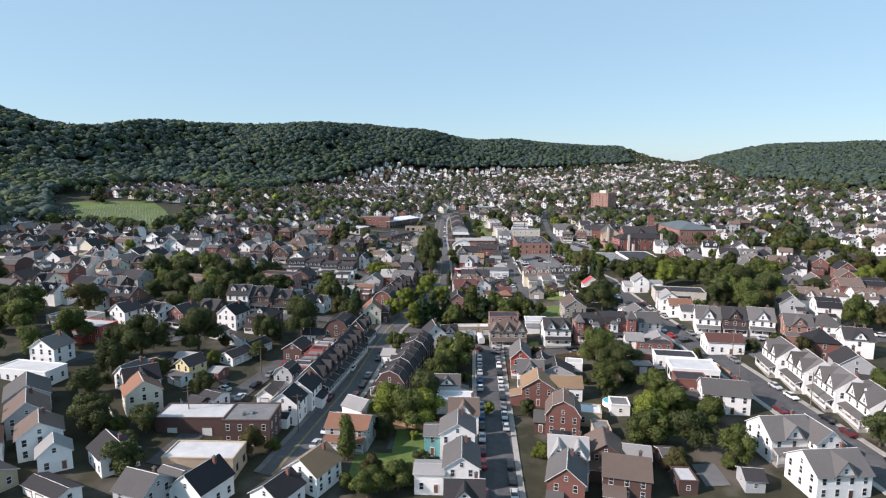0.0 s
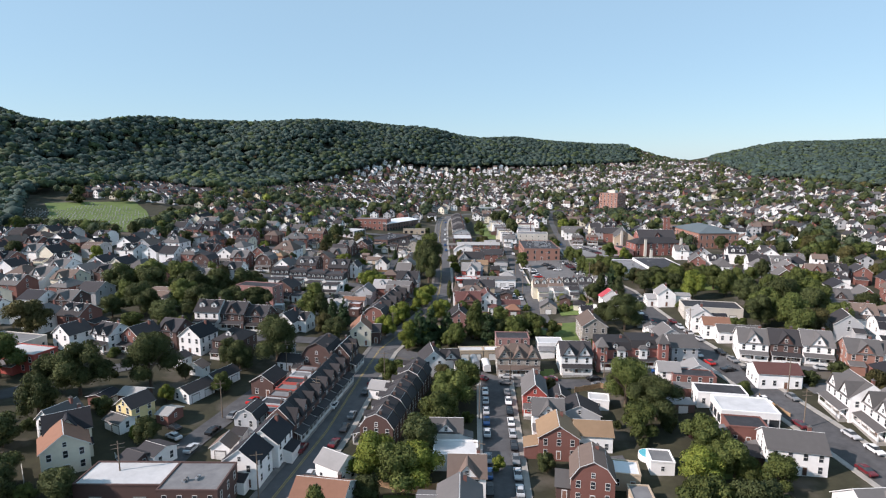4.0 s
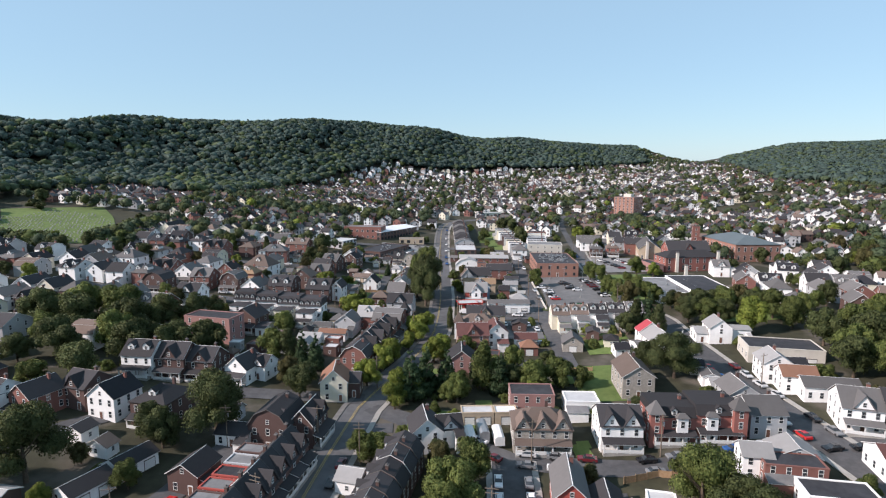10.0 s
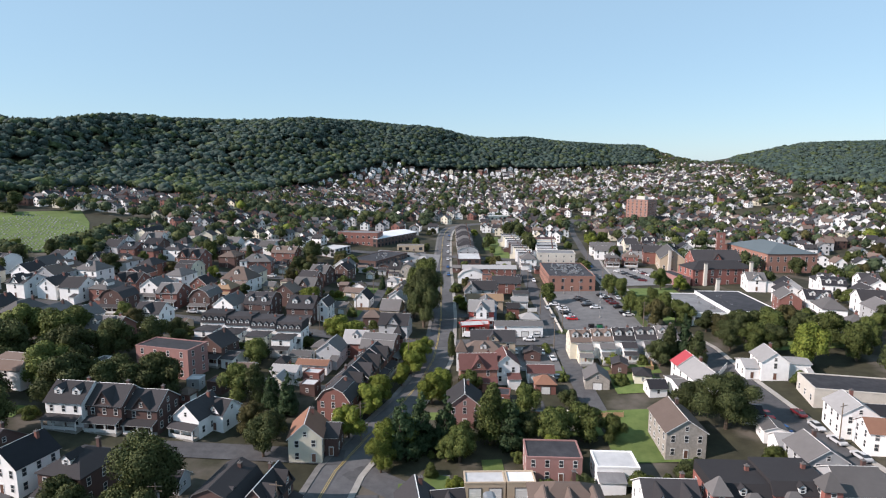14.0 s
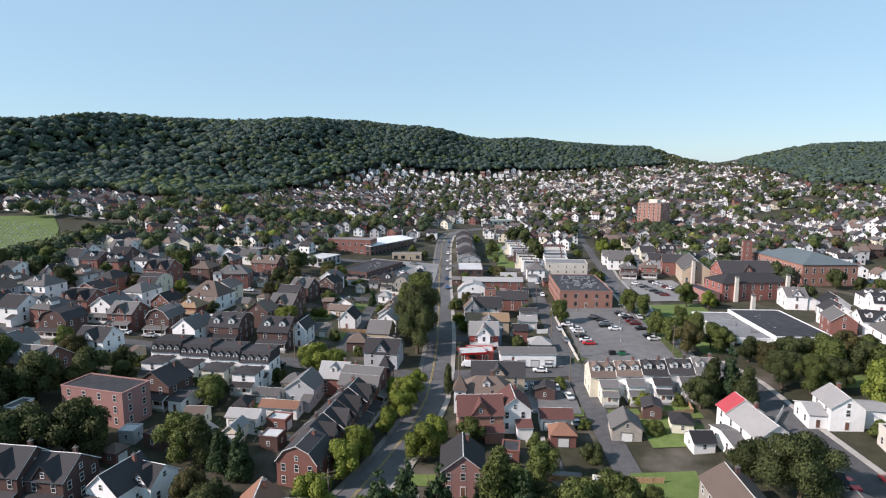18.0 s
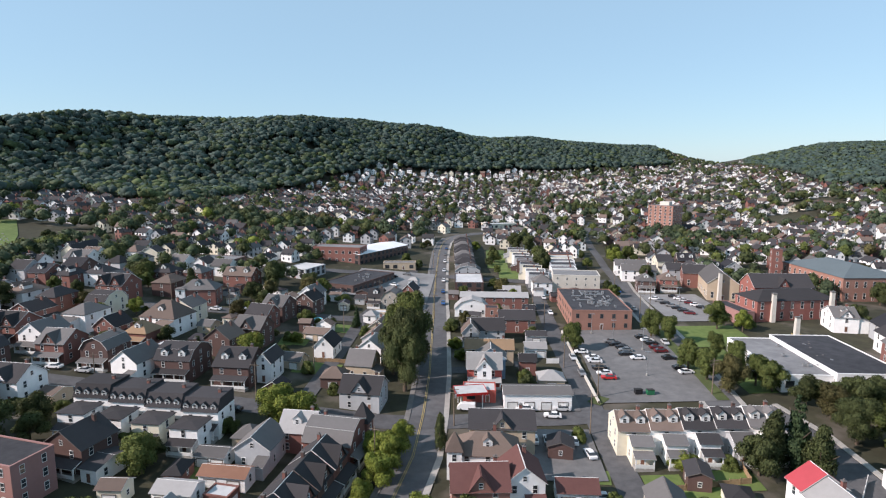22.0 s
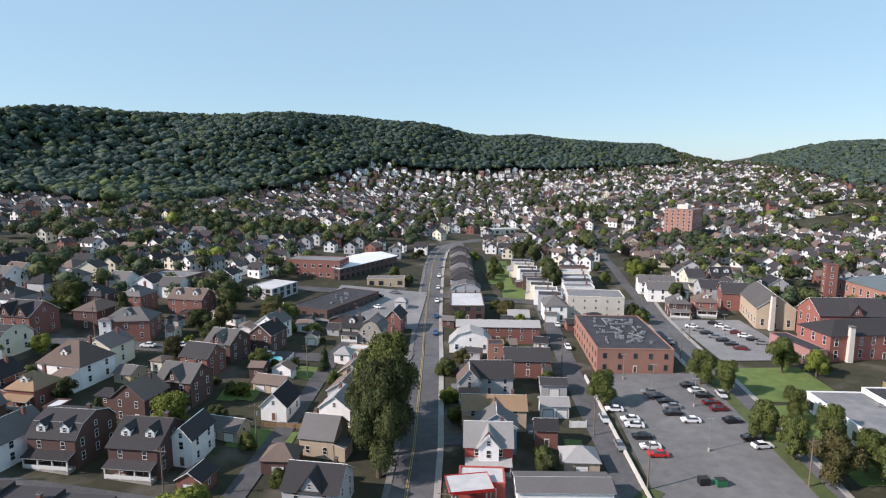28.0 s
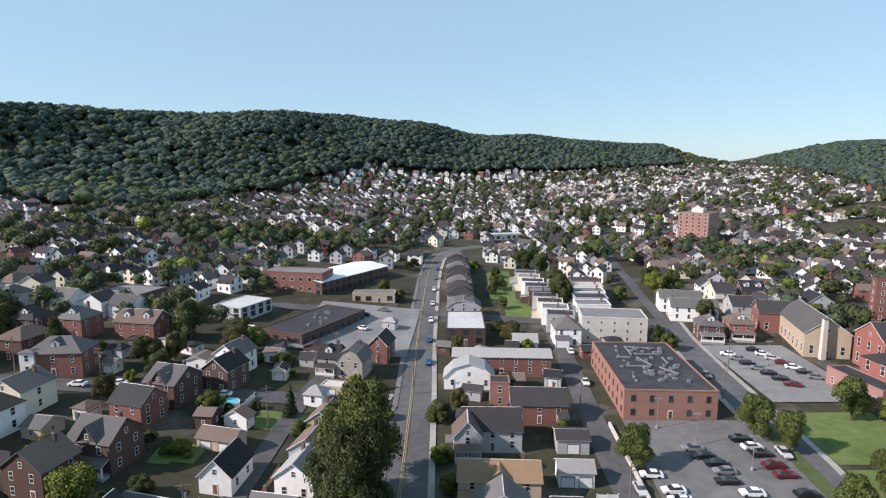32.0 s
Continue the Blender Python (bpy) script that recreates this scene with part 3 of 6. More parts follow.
def chimney(parent, x, y, z, h=1.6, m="brick"):
    key = (round(h, 1), m)
    if key not in CHIM:
        g = Geo()
        g.box(-0.35, 0.35, -0.3, 0.3, -2.0, h, 0)
        g.box(-0.43, 0.43, -0.38, 0.38, h, h + 0.15, 1)
        g.tube(0, 0, h + 0.15, h + 0.5, 0.14, 0.12, 6, 1)
        CHIM[key] = g.mesh("chimney", [WALL[m], M_DARKTRIM])
    put("chimney", CHIM[key], parent, x, y, z)


ells = random.Random(31)


def lean_to(g, body, w, d, h):
    """A lower wing against the front or a side, under a sloping roof."""
    k = ells.random()
    hh = min(h - 0.6, ells.choice((2.7, 2.9, 4.6)))
    dep = ells.uniform(2.0, 3.6)
    if k < 0.6:
        x0 = -w / 2 + 0.1 if ells.random() < 0.5 else ells.uniform(0, w * 0.35)
        x1, y1 = min(w / 2 - 0.1, x0 + w * ells.uniform(0.4, 0.75)), -d / 2
        body.prism_x([(y1 - dep, -1.6), (y1 + 0.1, -1.6), (y1 + 0.1, hh + 0.5), (y1 - dep, hh - 0.3)], x0, x1)
        slab(g, (x0 - 0.2, y1 - dep - 0.25, hh - 0.36), (x1 + 0.2, y1 - dep - 0.25, hh - 0.36), (x1 + 0.2, y1, hh + 0.5), (x0 - 0.2, y1, hh + 0.5), 0.14, 0, 1)
    else:
        s = 1 if k < 0.8 else -1
        y0 = -d / 2 + ells.uniform(0.2, d * 0.4)
        y1, x1 = min(d / 2 - 0.1, y0 + d * ells.uniform(0.4, 0.7)), s * w / 2
        prof = [(x1 - s * 0.1, -1.6), (x1 + s * dep, -1.6), (x1 + s * dep, hh - 0.3), (x1 - s * 0.1, hh + 0.5)]
        body.prism_y(prof if s > 0 else prof[::-1], y0, y1)
        p = [(x1 + s * (dep + 0.25), y0 - 0.2, hh - 0.36), (x1 + s * (dep + 0.25), y1 + 0.2, hh - 0.36), (x1, y1 + 0.2, hh + 0.5), (x1, y0 - 0.2, hh + 0.5)]
        slab(g, *(p if s > 0 else (p[1], p[0], p[3], p[2])), 0.14, 0, 1)


def house(x, y, yaw, w, d, h=6.0, rise=2.8, roof="gx", wall="white", rf="grey", por=0, dorm=0, gab=0, chim=1, win="std", det=2, doors=1,
          name="house", category="house", label="", group="", garages=0, skip="", floors=0, ox=0.35, ell=None):
    """A building: its front, of width w, looks to -y before it is turned by yaw."""
    c, s = abs(math.cos(radians(yaw))), abs(math.sin(radians(yaw)))
    ex, ey = (w * c + d * s) / 2, (w * s + d * c) / 2
    z = min(gz(x + i * ex * 0.8, y + j * ey * 0.8) for i in (-1, 1) for j in (-1, 1)) + 0.35
    TAKEN.append((x, y, ex, ey))
    label = label or f"{WALL_WORD[wall]} {name.replace('_', ' ')} with a {ROOF_WORD[rf]} {SHAPE_WORD[roof]} roof"
    e = thing(name, x, y, z, yaw, label, category, group)
    g, body = roof_parts(roof, w, d, h, rise, ox=ox)
    if ell is None:
        ell = name in ("house", "terraced_house") and not por and not garages and w > 5.5 and ells.random() < 0.6
    if ell:
        wing_roof, wing = Geo(), Geo()
        lean_to(wing_roof, wing, w, d, h)
        part("wing", wing, WALL[wall], e)
        part("wing_roof", wing_roof, [ROOF["flatgrey" if roof == "flat" else rf], M_TRIM], e)
    part("wall", body, WALL[wall], e)
    edge = M_DARKTRIM if wall in ("brown", "stone") and int(x) % 3 else M_TRIM
    part("roof", g, [ROOF[rf], WALL[wall] if roof == "flat" else edge], e)
    nf = floors or max(1, int(round((h - 0.3) / 2.9)))
    sides = (("f", 0, -d / 2, 0, w), ("l", -w / 2, 0, -90, d), ("r", w / 2, 0, 90, d), ("b", 0, d / 2, 180, w))
    me = WIN[win]
    pitch = (2.8 if y < 260 else 3.9) if det > 1 else 5.2
    for key, sx, sy, turn, span in sides:
        a = radians(yaw + turn)
        nx, ny = math.cos(a - math.pi / 2), math.sin(a - math.pi / 2)
        if (det == 0 and key != "f") or key in skip or not any(nx * -x + ny * (q - y) > 4 for q in (0, 130, 255) if q < y - 60):
            continue
        n = max(1, int(span / pitch))
        for fl in range(nf if det else 1):
            zz = 0.95 + fl * (h - 0.2) / nf
            for i in range(n):
                u = (i + 0.5) / n * span - span / 2
                if key == "f" and fl == 0 and (garages or (doors and i == n // 2)):
                    continue
                px, py = (sx + u, sy) if key in "fb" else (sx, sy + u)
                put("window", me, e, px, py, zz, turn)
        gable = (roof in ("gy", "gam") and key in "fb") or (roof in ("gx", "gamx") and key in "lr")
        if gable and rise > 2 and det:
            put("window", WIN["small"], e, sx, sy, h + rise * 0.12, turn)
    if doors:
        n = max(1, int(w / pitch))
        for k in range(doors):
            u = (n // 2 + 0.5) / n * w - w / 2 if doors == 1 else (k + 0.5) / doors * w - w / 2
            if not garages:
                put("door", DOOR, e, u, -d / 2, 0.1)
    for k in range(garages):
        put("garage_door", GARAGE, e, (k + 0.5) / garages * w - w / 2, -d / 2, -0.3)
    if por:
        porch(e, 0, -d / 2, w * 0.94, roof=ROOF[rf], posts=3 if w < 9 else 4)
    if dorm:
        for k in range(dorm):
            u = (k + 0.5) / dorm * w - w / 2
            if roof == "man":
                dormer(e, u, -d / 2 + 0.1, h + 0.4, 1.3, 1.25, 1.5, M_TRIM, ROOF[rf])
            elif roof in ("gx", "gamx", "hip"):
                kk = 0.34 if roof != "gamx" else 0.12
                dormer(e, u, -d / 2 + d / 2 * kk, h + rise * (kk if roof != "gamx" else 0.25), 2.0, 1.4, d * 0.32, M_TRIM, ROOF[rf])
            else:
                dormer(e, w / 2 * 0.62, -d / 4 + d / 2 * k, h + rise * 0.34, 1.7, 1.1, w * 0.3, M_TRIM, ROOF[rf], 90)
    if gab:
        for k in range(gab):
            u = (k + 0.5) / gab * w - w / 2
            gw = min(4.6, w / gab * 0.82)
            front_gable(e, u, -d / 2 - 0.04, h, gw, min(rise * 0.95, gw * 0.8), d * 0.48, WALL[wall], ROOF[rf])
    if chim:
        cx, cy = (w * 0.3, d * 0.1) if roof in ("gx", "gamx", "man", "flat") else (w * 0.12, d * 0.28)
        chimney(e, cx, cy, h + (rise * 0.75 if roof != "flat" else 0.2), 1.5, "brown" if wall in ("brown", "grey", "stone") else "brick")
    return e


def row(n, x0, y0, x1, y1, yaw, d, **kw):
    """Attached or evenly spaced buildings from one end to the other."""
    walls, roofs = kw.pop("walls", None), kw.pop("roofs", None)
    gap = kw.pop("gap", 0.0)
    span = math.hypot(x1 - x0, y1 - y0) / n
    for i in range(n):
        t = (i + 0.5) / n
        k = dict(kw)
        if walls:
            k["wall"] = walls[i % len(walls)]
        if roofs:
            k["rf"] = roofs[i % len(roofs)]
        if gap == 0:
            k.setdefault("ox", 0.0)
        k.setdefault("name", "terraced_house" if gap == 0 else "house")
        k["h"] = k.get("h", 6.0) + 0.004 * i
        house(x0 + (x1 - x0) * t, y0 + (y1 - y0) * t, yaw, span - gap - 0.02, d, **k)

# ---- near blocks, west of the avenue ----
house(-59, 121, 0, 16.5, 8, 4.6, 0, "flat", "tan", "flatwhite", chim=0, win="dark", doors=1, name="shop", category="shop")
house(-69.5, 139, 2, 18, 9, 4.4, 0, "flat", "brown", "flatwhite", chim=0, garages=2, win="dark", name="workshop", category="workshop")
house(-53.6, 136.8, 2, 12, 10.5, 6.6, 0, "flat", "brown", "flatgrey", chim=0, win="std", name="corner_shop", category="shop")
house(-47.6, 147.5, -5, 8, 7.5, 5.8, 3.0, "gy", "white", "black", chim=0)
house(-45.9, 156.6, -5, 8, 8.5, 5.8, 3.0, "gy", "white", "black")
row(8, -45.6, 162.5, -40.3, 201.5, 81.5, 8, h=5.4, rise=3.8, roof="gx", wall="brown", rf="dark", gab=1, dorm=0, por=1, group="terraced houses of the avenue")
house(-53.5, 165.5, -8, 6, 6, 5.6, 2.6, "gam", "grey", "dark", chim=0)
row(7, -51.8, 167.5, -47.5, 199.5, 81.5, 6, h=4.8, rise=0, roof="flat", walls=["red", "grey", "brown", "red"], roofs=["flatgrey", "flatdark", "flatgrey"], chim=0, gap=0.6, name="rear_wing", category="house wing")
house(-57.5, 190, -10, 7, 8, 4.5, 2.2, "gy", "brown", "dark", chim=0)
house(-46.5, 210.5, -7, 10, 11, 6.2, 4.2, "gam", "brown", "dark", dorm=1, ell=False)
house(-39.5, 212.5, 83, 10, 6, 6.0, 3.4, "gx", "brown", "dark", gab=2, por=1)
house(-55.5, 208, -7, 8.5, 6.5, 3.2, 1.8, "gx", "white", "dark", chim=0)
house(-84.5, 167.3, -25, 6.2, 6.5, 5, 2.2, "gy", "yellow", "dark", chim=0)
house(-86, 162.6, -25, 6, 4.2, 2.7, 1.0, "gx", "white", "grey", chim=0, garages=2, name="garage", category="garage")
house(-70, 150.5, -22, 6, 6, 3.2, 1.0, "gx", "white", "dark", chim=0, garages=1, name="garage", category="garage")
house(-73, 147.5, -22, 5, 5, 2.8, 1.0, "gx", "brown", "dark", chim=0, garages=1, name="garage", category="garage")
house(-92, 152.5, 38, 9, 9, 6.0, 3.2, "gx", "cream", "black", dorm=0, gab=1)
house(-88, 145.8, 38, 9, 8.5, 6.0, 3.2, "gy", "cream", "rust", chim=0, ell=False)
house(-97.5, 158, -20, 6, 8, 5.0, 2.6, "gy", "white", "grey")
row(2, -78.5, 178, -71.5, 198, 68, 6, h=2.8, rise=1.6, roof="gx", wall="white", rf="dark", chim=0, gap=1.5, name="garage", category="garage", garages=2)
house(-132, 191.5, -12, 14.5, 8, 5.6, 0, "flat", "red", "flatwhite", chim=0)
house(-146, 203, -12, 18, 9, 4.2, 0, "flat", "block", "flatgrey", chim=0)
house(-118.5, 212, -20, 8, 9, 5.6, 3, "gx", "white", "dark", gab=2, por=1)
house(-130, 209, -20, 8, 8, 5.6, 3, "gy", "white", "dark")
house(-109, 213, -20, 8, 9, 5.6, 3, "gy", "brick", "dark", por=1)
house(-100.5, 219.5, -14, 8, 9, 6.0, 3.2, "gx", "brown", "dark", gab=1)
house(-90.8, 216, -14, 8.5, 9, 6.0, 3.4, "gy", "white", "black")
house(-78, 215.5, -10, 10, 11, 6.4, 2.8, "hip", "brown", "dark", por=1, dorm=1, gab=0)
house(-97.3, 241.5, -5, 9.6, 9, 6.4, 3.6, "gx", "white", "dark", dorm=2, por=1)
house(-87.6, 242, -5, 9, 9, 6.4, 3.6, "gx", "brown", "dark", gab=1, por=1)
house(-78.8, 242.5, -5, 8, 9, 6.0, 3.2, "gx", "brown", "dark", gab=1, por=1)
house(-67.6, 243, -15, 7.5, 9, 4.6, 3.4, "gy", "white", "dark", por=1)
house(-62.5, 245.5, -15, 5, 7, 4.4, 2.6, "gx", "white", "dark", chim=0, gab=1, ell=False)
house(-38.6, 236.8, 8, 7.5, 9, 6.0, 3.4, "gy", "cream", "rust", ell=False)
house(-33, 239.5, 1, 3, 7, 4.6, 2.0, "gx", "brown", "dark", chim=0)
house(-90.6, 273.8, -13, 18.5, 8.5, 8.6, 0, "flat", "pink", "flatdark", chim=0, floors=3, name="apartment_house", category="apartments")
house(-82, 285, -12, 10, 9, 5.8, 3.4, "gy", "brown", "dark", por=1)
house(-75, 282.5, -12, 4, 9, 3.0, 1.0, "gx", "white", "dark", chim=0, ell=False, name="rear_wing", category="house wing")
row(4, -94.5, 304.6, -58.5, 302.6, -3, 8, h=6.2, rise=3.0, roof="man", wall="white", rf="dark", dorm=4, por=1, group="white terraced houses")
for k in range(4):
    house(-90.0 + 8.9 * k, 296.2 - 0.5 * k, -4, 6.6, 6, 5.8, 0.4, "hip", ("white", "white", "cream", "white")[k], "dark", chim=0, por=1, name="rear_wing", category="house wing")
house(-84, 332, -4, 10.5, 12, 6.0, 3.6, "gamx", "brown", "dark", dorm=2, por=1)
house(-67, 331.5, -4, 10.5, 12, 6.0, 3.8, "gx", "brown", "dark", dorm=2, por=1, gab=0)
house(-108, 333, -4, 8.5, 10, 6.0, 3.4, "gam", "brown", "grey", por=1)
house(-122, 334, -4, 9, 10, 6.0, 3.2, "gx", "brick", "grey", gab=1, por=1)
house(-59.5, 334.5, -4, 4.5, 9, 6.0, 2.6, "gy", "white", "dark", chim=0)
house(-79.5, 349, -10, 9, 8, 6, 3.4, "gy", "brown", "brown")
house(-74, 359.5, -10, 10, 9, 6.4, 3.4, "gx", "brown", "grey", gab=1, por=1)
house(-106.5, 365, -12, 14, 11, 5.8, 5.0, "hip", "white", "brown", dorm=1)
house(-107, 350.5, -8, 8, 8, 4.6, 3.2, "hip", "brick", "tan", dorm=1, por=1)
house(-118, 352, -8, 8, 8, 5.2, 3.2, "gy", "brick", "dark")
house(-111, 398, 8, 14.5, 9.5, 6.4, 3.4, "hip", "brick", "grey", dorm=1)
house(-116.5, 393.2, 8, 3.6, 3, 6.2, 0.6, "hip", "white", "grey", chim=0, doors=0, ell=False, name="bay_window", category="house wing")
house(-106, 428, -8, 14, 9, 6.2, 3.2, "gx", "brick", "brown", dorm=2)
house(-125, 425, -8, 9, 9, 6.2, 3.2, "hip", "brick", "grey", dorm=1)
house(-137, 421, -8, 9, 9, 6.2, 3.2, "hip", "brown", "dark", dorm=1)
house(-75, 388, -14, 9, 10, 6.0, 3.2, "gx", "brown", "grey", dorm=1, gab=1)
house(-66, 398, -14, 8, 9, 6.0, 3.0, "gy", "brown", "dark")
house(-68, 409, -14, 8, 9, 5.8, 3.0, "gy", "white", "grey")
house(-77, 376, -14, 9, 8, 5.8, 3.0, "gx", "brick", "dark")
house(-133, 466, -10, 21, 14, 4.4, 0, "flat", "brown", "flatgrey", chim=0, win="shop", name="hall", category="hall")
house(-86.6, 461, -20, 13, 17, 5.0, 0, "flat", "grey", "flatwhite", chim=0, win="shop", name="warehouse", category="warehouse")
house(-56.8, 453.5, -23, 18, 37, 4.0, 0, "flat", "brown", "flatdark", chim=0, win="shop", name="supermarket", category="shop")
house(-41.8, 492.6, 4, 18, 7, 3.8, 0, "flat", "tan", "flatgrey", chim=0, win="shop", name="shop", category="shop")
house(-34.6, 414.5, -8, 8, 9, 5.2, 3.6, "gam", "stone", "grey", ell=False)
house(-41.4, 415.5, -8, 6, 8, 5.0, 3.0, "gx", "stone", "dark", dorm=1, por=1)
house(-28.6, 429, -8, 6, 9, 5.6, 3.0, "gy", "brick", "dark", chim=0)
house(-77.7, 501.4, -9, 28.5, 12, 8.6, 0, "flat", "brick", "flatgrey", chim=0, win="wide", floors=2, name="factory", category="factory")
house(-63, 518.4, -28, 22, 48, 6.4, 1.4, "gy", "brown", "tin", chim=0, win="shop", name="factory_hall", category="factory")
# west side of the avenue, second block
house(-35.8, 256.5, -9, 9, 8, 5.8, 3.6, "gam", "brick", "dark", dorm=0, ell=False)
house(-30.8, 297.5, 80, 11, 11, 5.6, 3.8, "gam", "brick", "grey", por=1)
house(-39.5, 300, -5, 8, 8, 5.2, 3.4, "gx", "brick", "light", dorm=1, ell=False)
house(-25.6, 302.2, 80, 3.8, 3.8, 6.6, 4.2, "hip", "brick", "dark", chim=0, doors=0, ell=False, name="corner_turret", category="house wing")
row(4, -36.2, 261, -31, 290, 81, 9.5, h=5.8, rise=3.4, roof="gx", walls=["brown", "brick"], rf="dark", gab=1, por=1, group="terraced houses of the avenue")
house(-46.5, 293, -5, 8, 9, 4.6, 2.8, "gy", "grey", "grey", chim=0)
house(-51, 298, -5, 6, 6, 3.0, 2.0, "hip", "tan", "grey", chim=0, name="garage", category="garage", garages=1)
house(-55.5, 289.5, -5, 6.5, 4.5, 2.7, 1.0, "gx", "white", "grey", chim=0, name="garage", category="garage", garages=2)
house(-50, 283, -5, 10, 4.5, 2.8, 1.1, "gx", "white", "rust", chim=0, name="garage", category="garage", garages=2)
house(-56.5, 276, -5, 8, 5, 3.0, 1.2, "gx", "white", "light", chim=0, name="garage", category="garage", garages=2)
house(-29.5, 323.6, -6, 11, 9, 5.0, 3.4, "gx", "grey", "dark", gab=1, ell=False)
house(-33.5, 343, 82, 9, 8, 4.4, 3.6, "gy", "tan", "grey", chim=1)
house(-33, 357, 82, 8, 8, 4.4, 3.0, "gx", "white", "light")
house(-33.5, 368, 82, 9, 8, 4.0, 2.6, "gx", "grey", "brown")
house(-34, 380, 82, 8, 7, 3.8, 2.4, "gx", "tan", "brown")
house(-40, 393, 82, 5, 5, 3.0, 1.8, "hip", "white", "light", chim=0, name="garage", category="garage")
house(-48, 356.5, -4, 6.5, 9, 3.8, 3.2, "gy", "white", "black", chim=0)
house(-54.5, 369, -12, 9, 5, 2.7, 1.6, "gx", "tan", "brown", chim=0, name="garage", category="garage", garages=2)
house(-56.5, 344, -12, 9, 5, 2.7, 1.8, "gx", "tan", "grey", chim=0, name="garage", category="garage", garages=2)
house(-40, 333.5, 0, 7, 6, 3.2, 2.4, "hip", "brown", "brown", chim=0, name="garage", category="garage", garages=1)

# western slope
house(-170, 356, -10, 12, 10, 6.2, 3.4, "hip", "white", "grey", dorm=1, por=1)
house(-145, 344, -8, 11, 10, 6.0, 3.4, "gx", "brick", "dark", gab=2, por=1)
house(-132, 340, -8, 9, 10, 6.0, 3.2, "gy", "white", "grey", por=1)
house(-137, 322, -6, 10, 9, 6.0, 3.4, "gam", "brown", "dark", por=1)
house(-116, 309, -6, 10, 9, 5.8, 3.2, "gx", "white", "dark", gab=1)
house(-120, 290, -8, 11, 10, 6.0, 3.4, "gx", "brick", "grey", dorm=2, por=1)
house(-142, 393, -8, 12, 11, 6.8, 3.8, "gx", "brick", "dark", gab=2, por=1)
house(-160, 410, -8, 10, 10, 6.0, 3.2, "hip", "white", "dark", dorm=1)
house(-186, 435, -8, 12, 11, 6.0, 3.4, "gx", "white", "grey", gab=1, por=1)

# ---- between the avenue and the alley ----
row(7, -21.6, 164.3, -14.2, 203, -99, 8.6, h=5.0, rise=3.6, roof="gamx", wall="brown", rf="dark", dorm=1, por=1, group="brick terraced houses")
house(-10.5, 212.5, 12, 7.5, 9, 5.2, 3.2, "gy", "white", "dark", ell=False)
house(-4.8, 214.5, 12, 6, 7, 4.6, 2.4, "gx", "white", "dark", gab=1, chim=0)
house(2.5, 225, 4, 8.5, 4.5, 3.0, 0, "flat", "tan", "flatwhite", chim=0, garages=2, name="garage", category="garage")
house(10, 225.5, 4, 6, 4.5, 3.0, 0, "flat", "tan", "tin", chim=0, garages=1, name="garage", category="garage")
house(-28.3, 138.5, -8, 11, 8, 5.4, 2.2, "gx", "grey", "rust", por=1)
house(-28.5, 150.5, -30, 7, 6, 4.6, 2.0, "gx", "white", "light", chim=0)
house(-1.5, 158.3, 0, 10.5, 7, 3.6, 0, "flat", "white", "flatwhite", chim=0, name="garage", category="garage", garages=1)
house(-4, 166.5, 0, 8, 6, 4.6, 2.4, "gx", "white", "grey", chim=0, gab=1)
house(-0.3, 135.3, 0, 8.6, 8.5, 6.4, 2.6, "gy", "white", "grey", ell=False)
house(-6.6, 135.5, 0, 4, 7, 5.2, 1.2, "gx", "teal", "grey", chim=0, ell=False)
house(0.8, 122.5, 0, 8, 10, 5.6, 2.6, "gy", "white", "grey", ell=False)
house(-6.5, 119.5, 0, 6.5, 6, 4.6, 0.8, "gx", "white", "light", chim=0, ell=False)
house(1.2, 147.5, 0, 8, 8.5, 5.4, 3.0, "gx", "white", "brown", gab=1, ell=False)
house(1.5, 109.5, 0, 8, 8, 5.6, 2.6, "gx", "white", "dark", gab=1)
house(-33.2, 119.5, -24, 9, 9, 4.8, 3.2, "gy", "white", "tan", ell=False)
house(-38.5, 110.5, -24, 8, 8, 4.0, 2.6, "gy", "white", "dark", ell=False)
house(-2.2, 257.3, 2, 8.8, 10, 5.6, 3.4, "gy", "pink", "dark", ell=False)
house(4.6, 256.5, 2, 2.6, 6, 2.8, 0.8, "gx", "white", "dark", chim=0, ell=False, doors=0, name="lean_to", category="house wing")
house(1.5, 281, 5, 11, 9, 5.8, 3.4, "gx", "orange", "maroon", gab=1)
house(10, 284, 5, 8, 9, 5.8, 3.2, "gy", "white", "maroon")
house(3.5, 294.5, 0, 13.5, 8.5, 5.0, 3.4, "hip", "white", "brown", dorm=1, por=1)
house(-3.6, 291.2, 0, 3.2, 3.2, 6.2, 3.6, "hip", "white", "brown", chim=0, doors=0, ell=False, name="corner_turret", category="house wing")
house(7, 304.5, 0, 15, 9, 6.0, 2.8, "gx", "tan", "dark", gab=1)
house(21, 284, 0, 8, 5.5, 3.0, 1.6, "gx", "white", "maroon", chim=0, name="garage", category="garage", garages=2)
house(21.5, 276, 0, 6, 5, 2.8, 2.0, "hip", "brick", "rust", chim=0, name="garage", category="garage", garages=1)
house(17.5, 326, 2, 18, 7, 4.2, 1.0, "gx", "white", "grey", chim=0, garages=4, name="garage", category="garage")
house(2, 329, 0, 9, 6, 3.2, 0, "flat", "red", "flatwhite", chim=0, win="shop", name="filling_station", category="shop")
house(3.5, 339, 0, 10, 8, 6.0, 3.6, "gx", "red", "light", gab=1, por=1, dorm=0)
house(3.5, 334.6, 0, 4.2, 1.2, 6.4, 2.4, "gy", "white", "light", chim=0, doors=0, ell=False, name="bay_window", category="house wing")
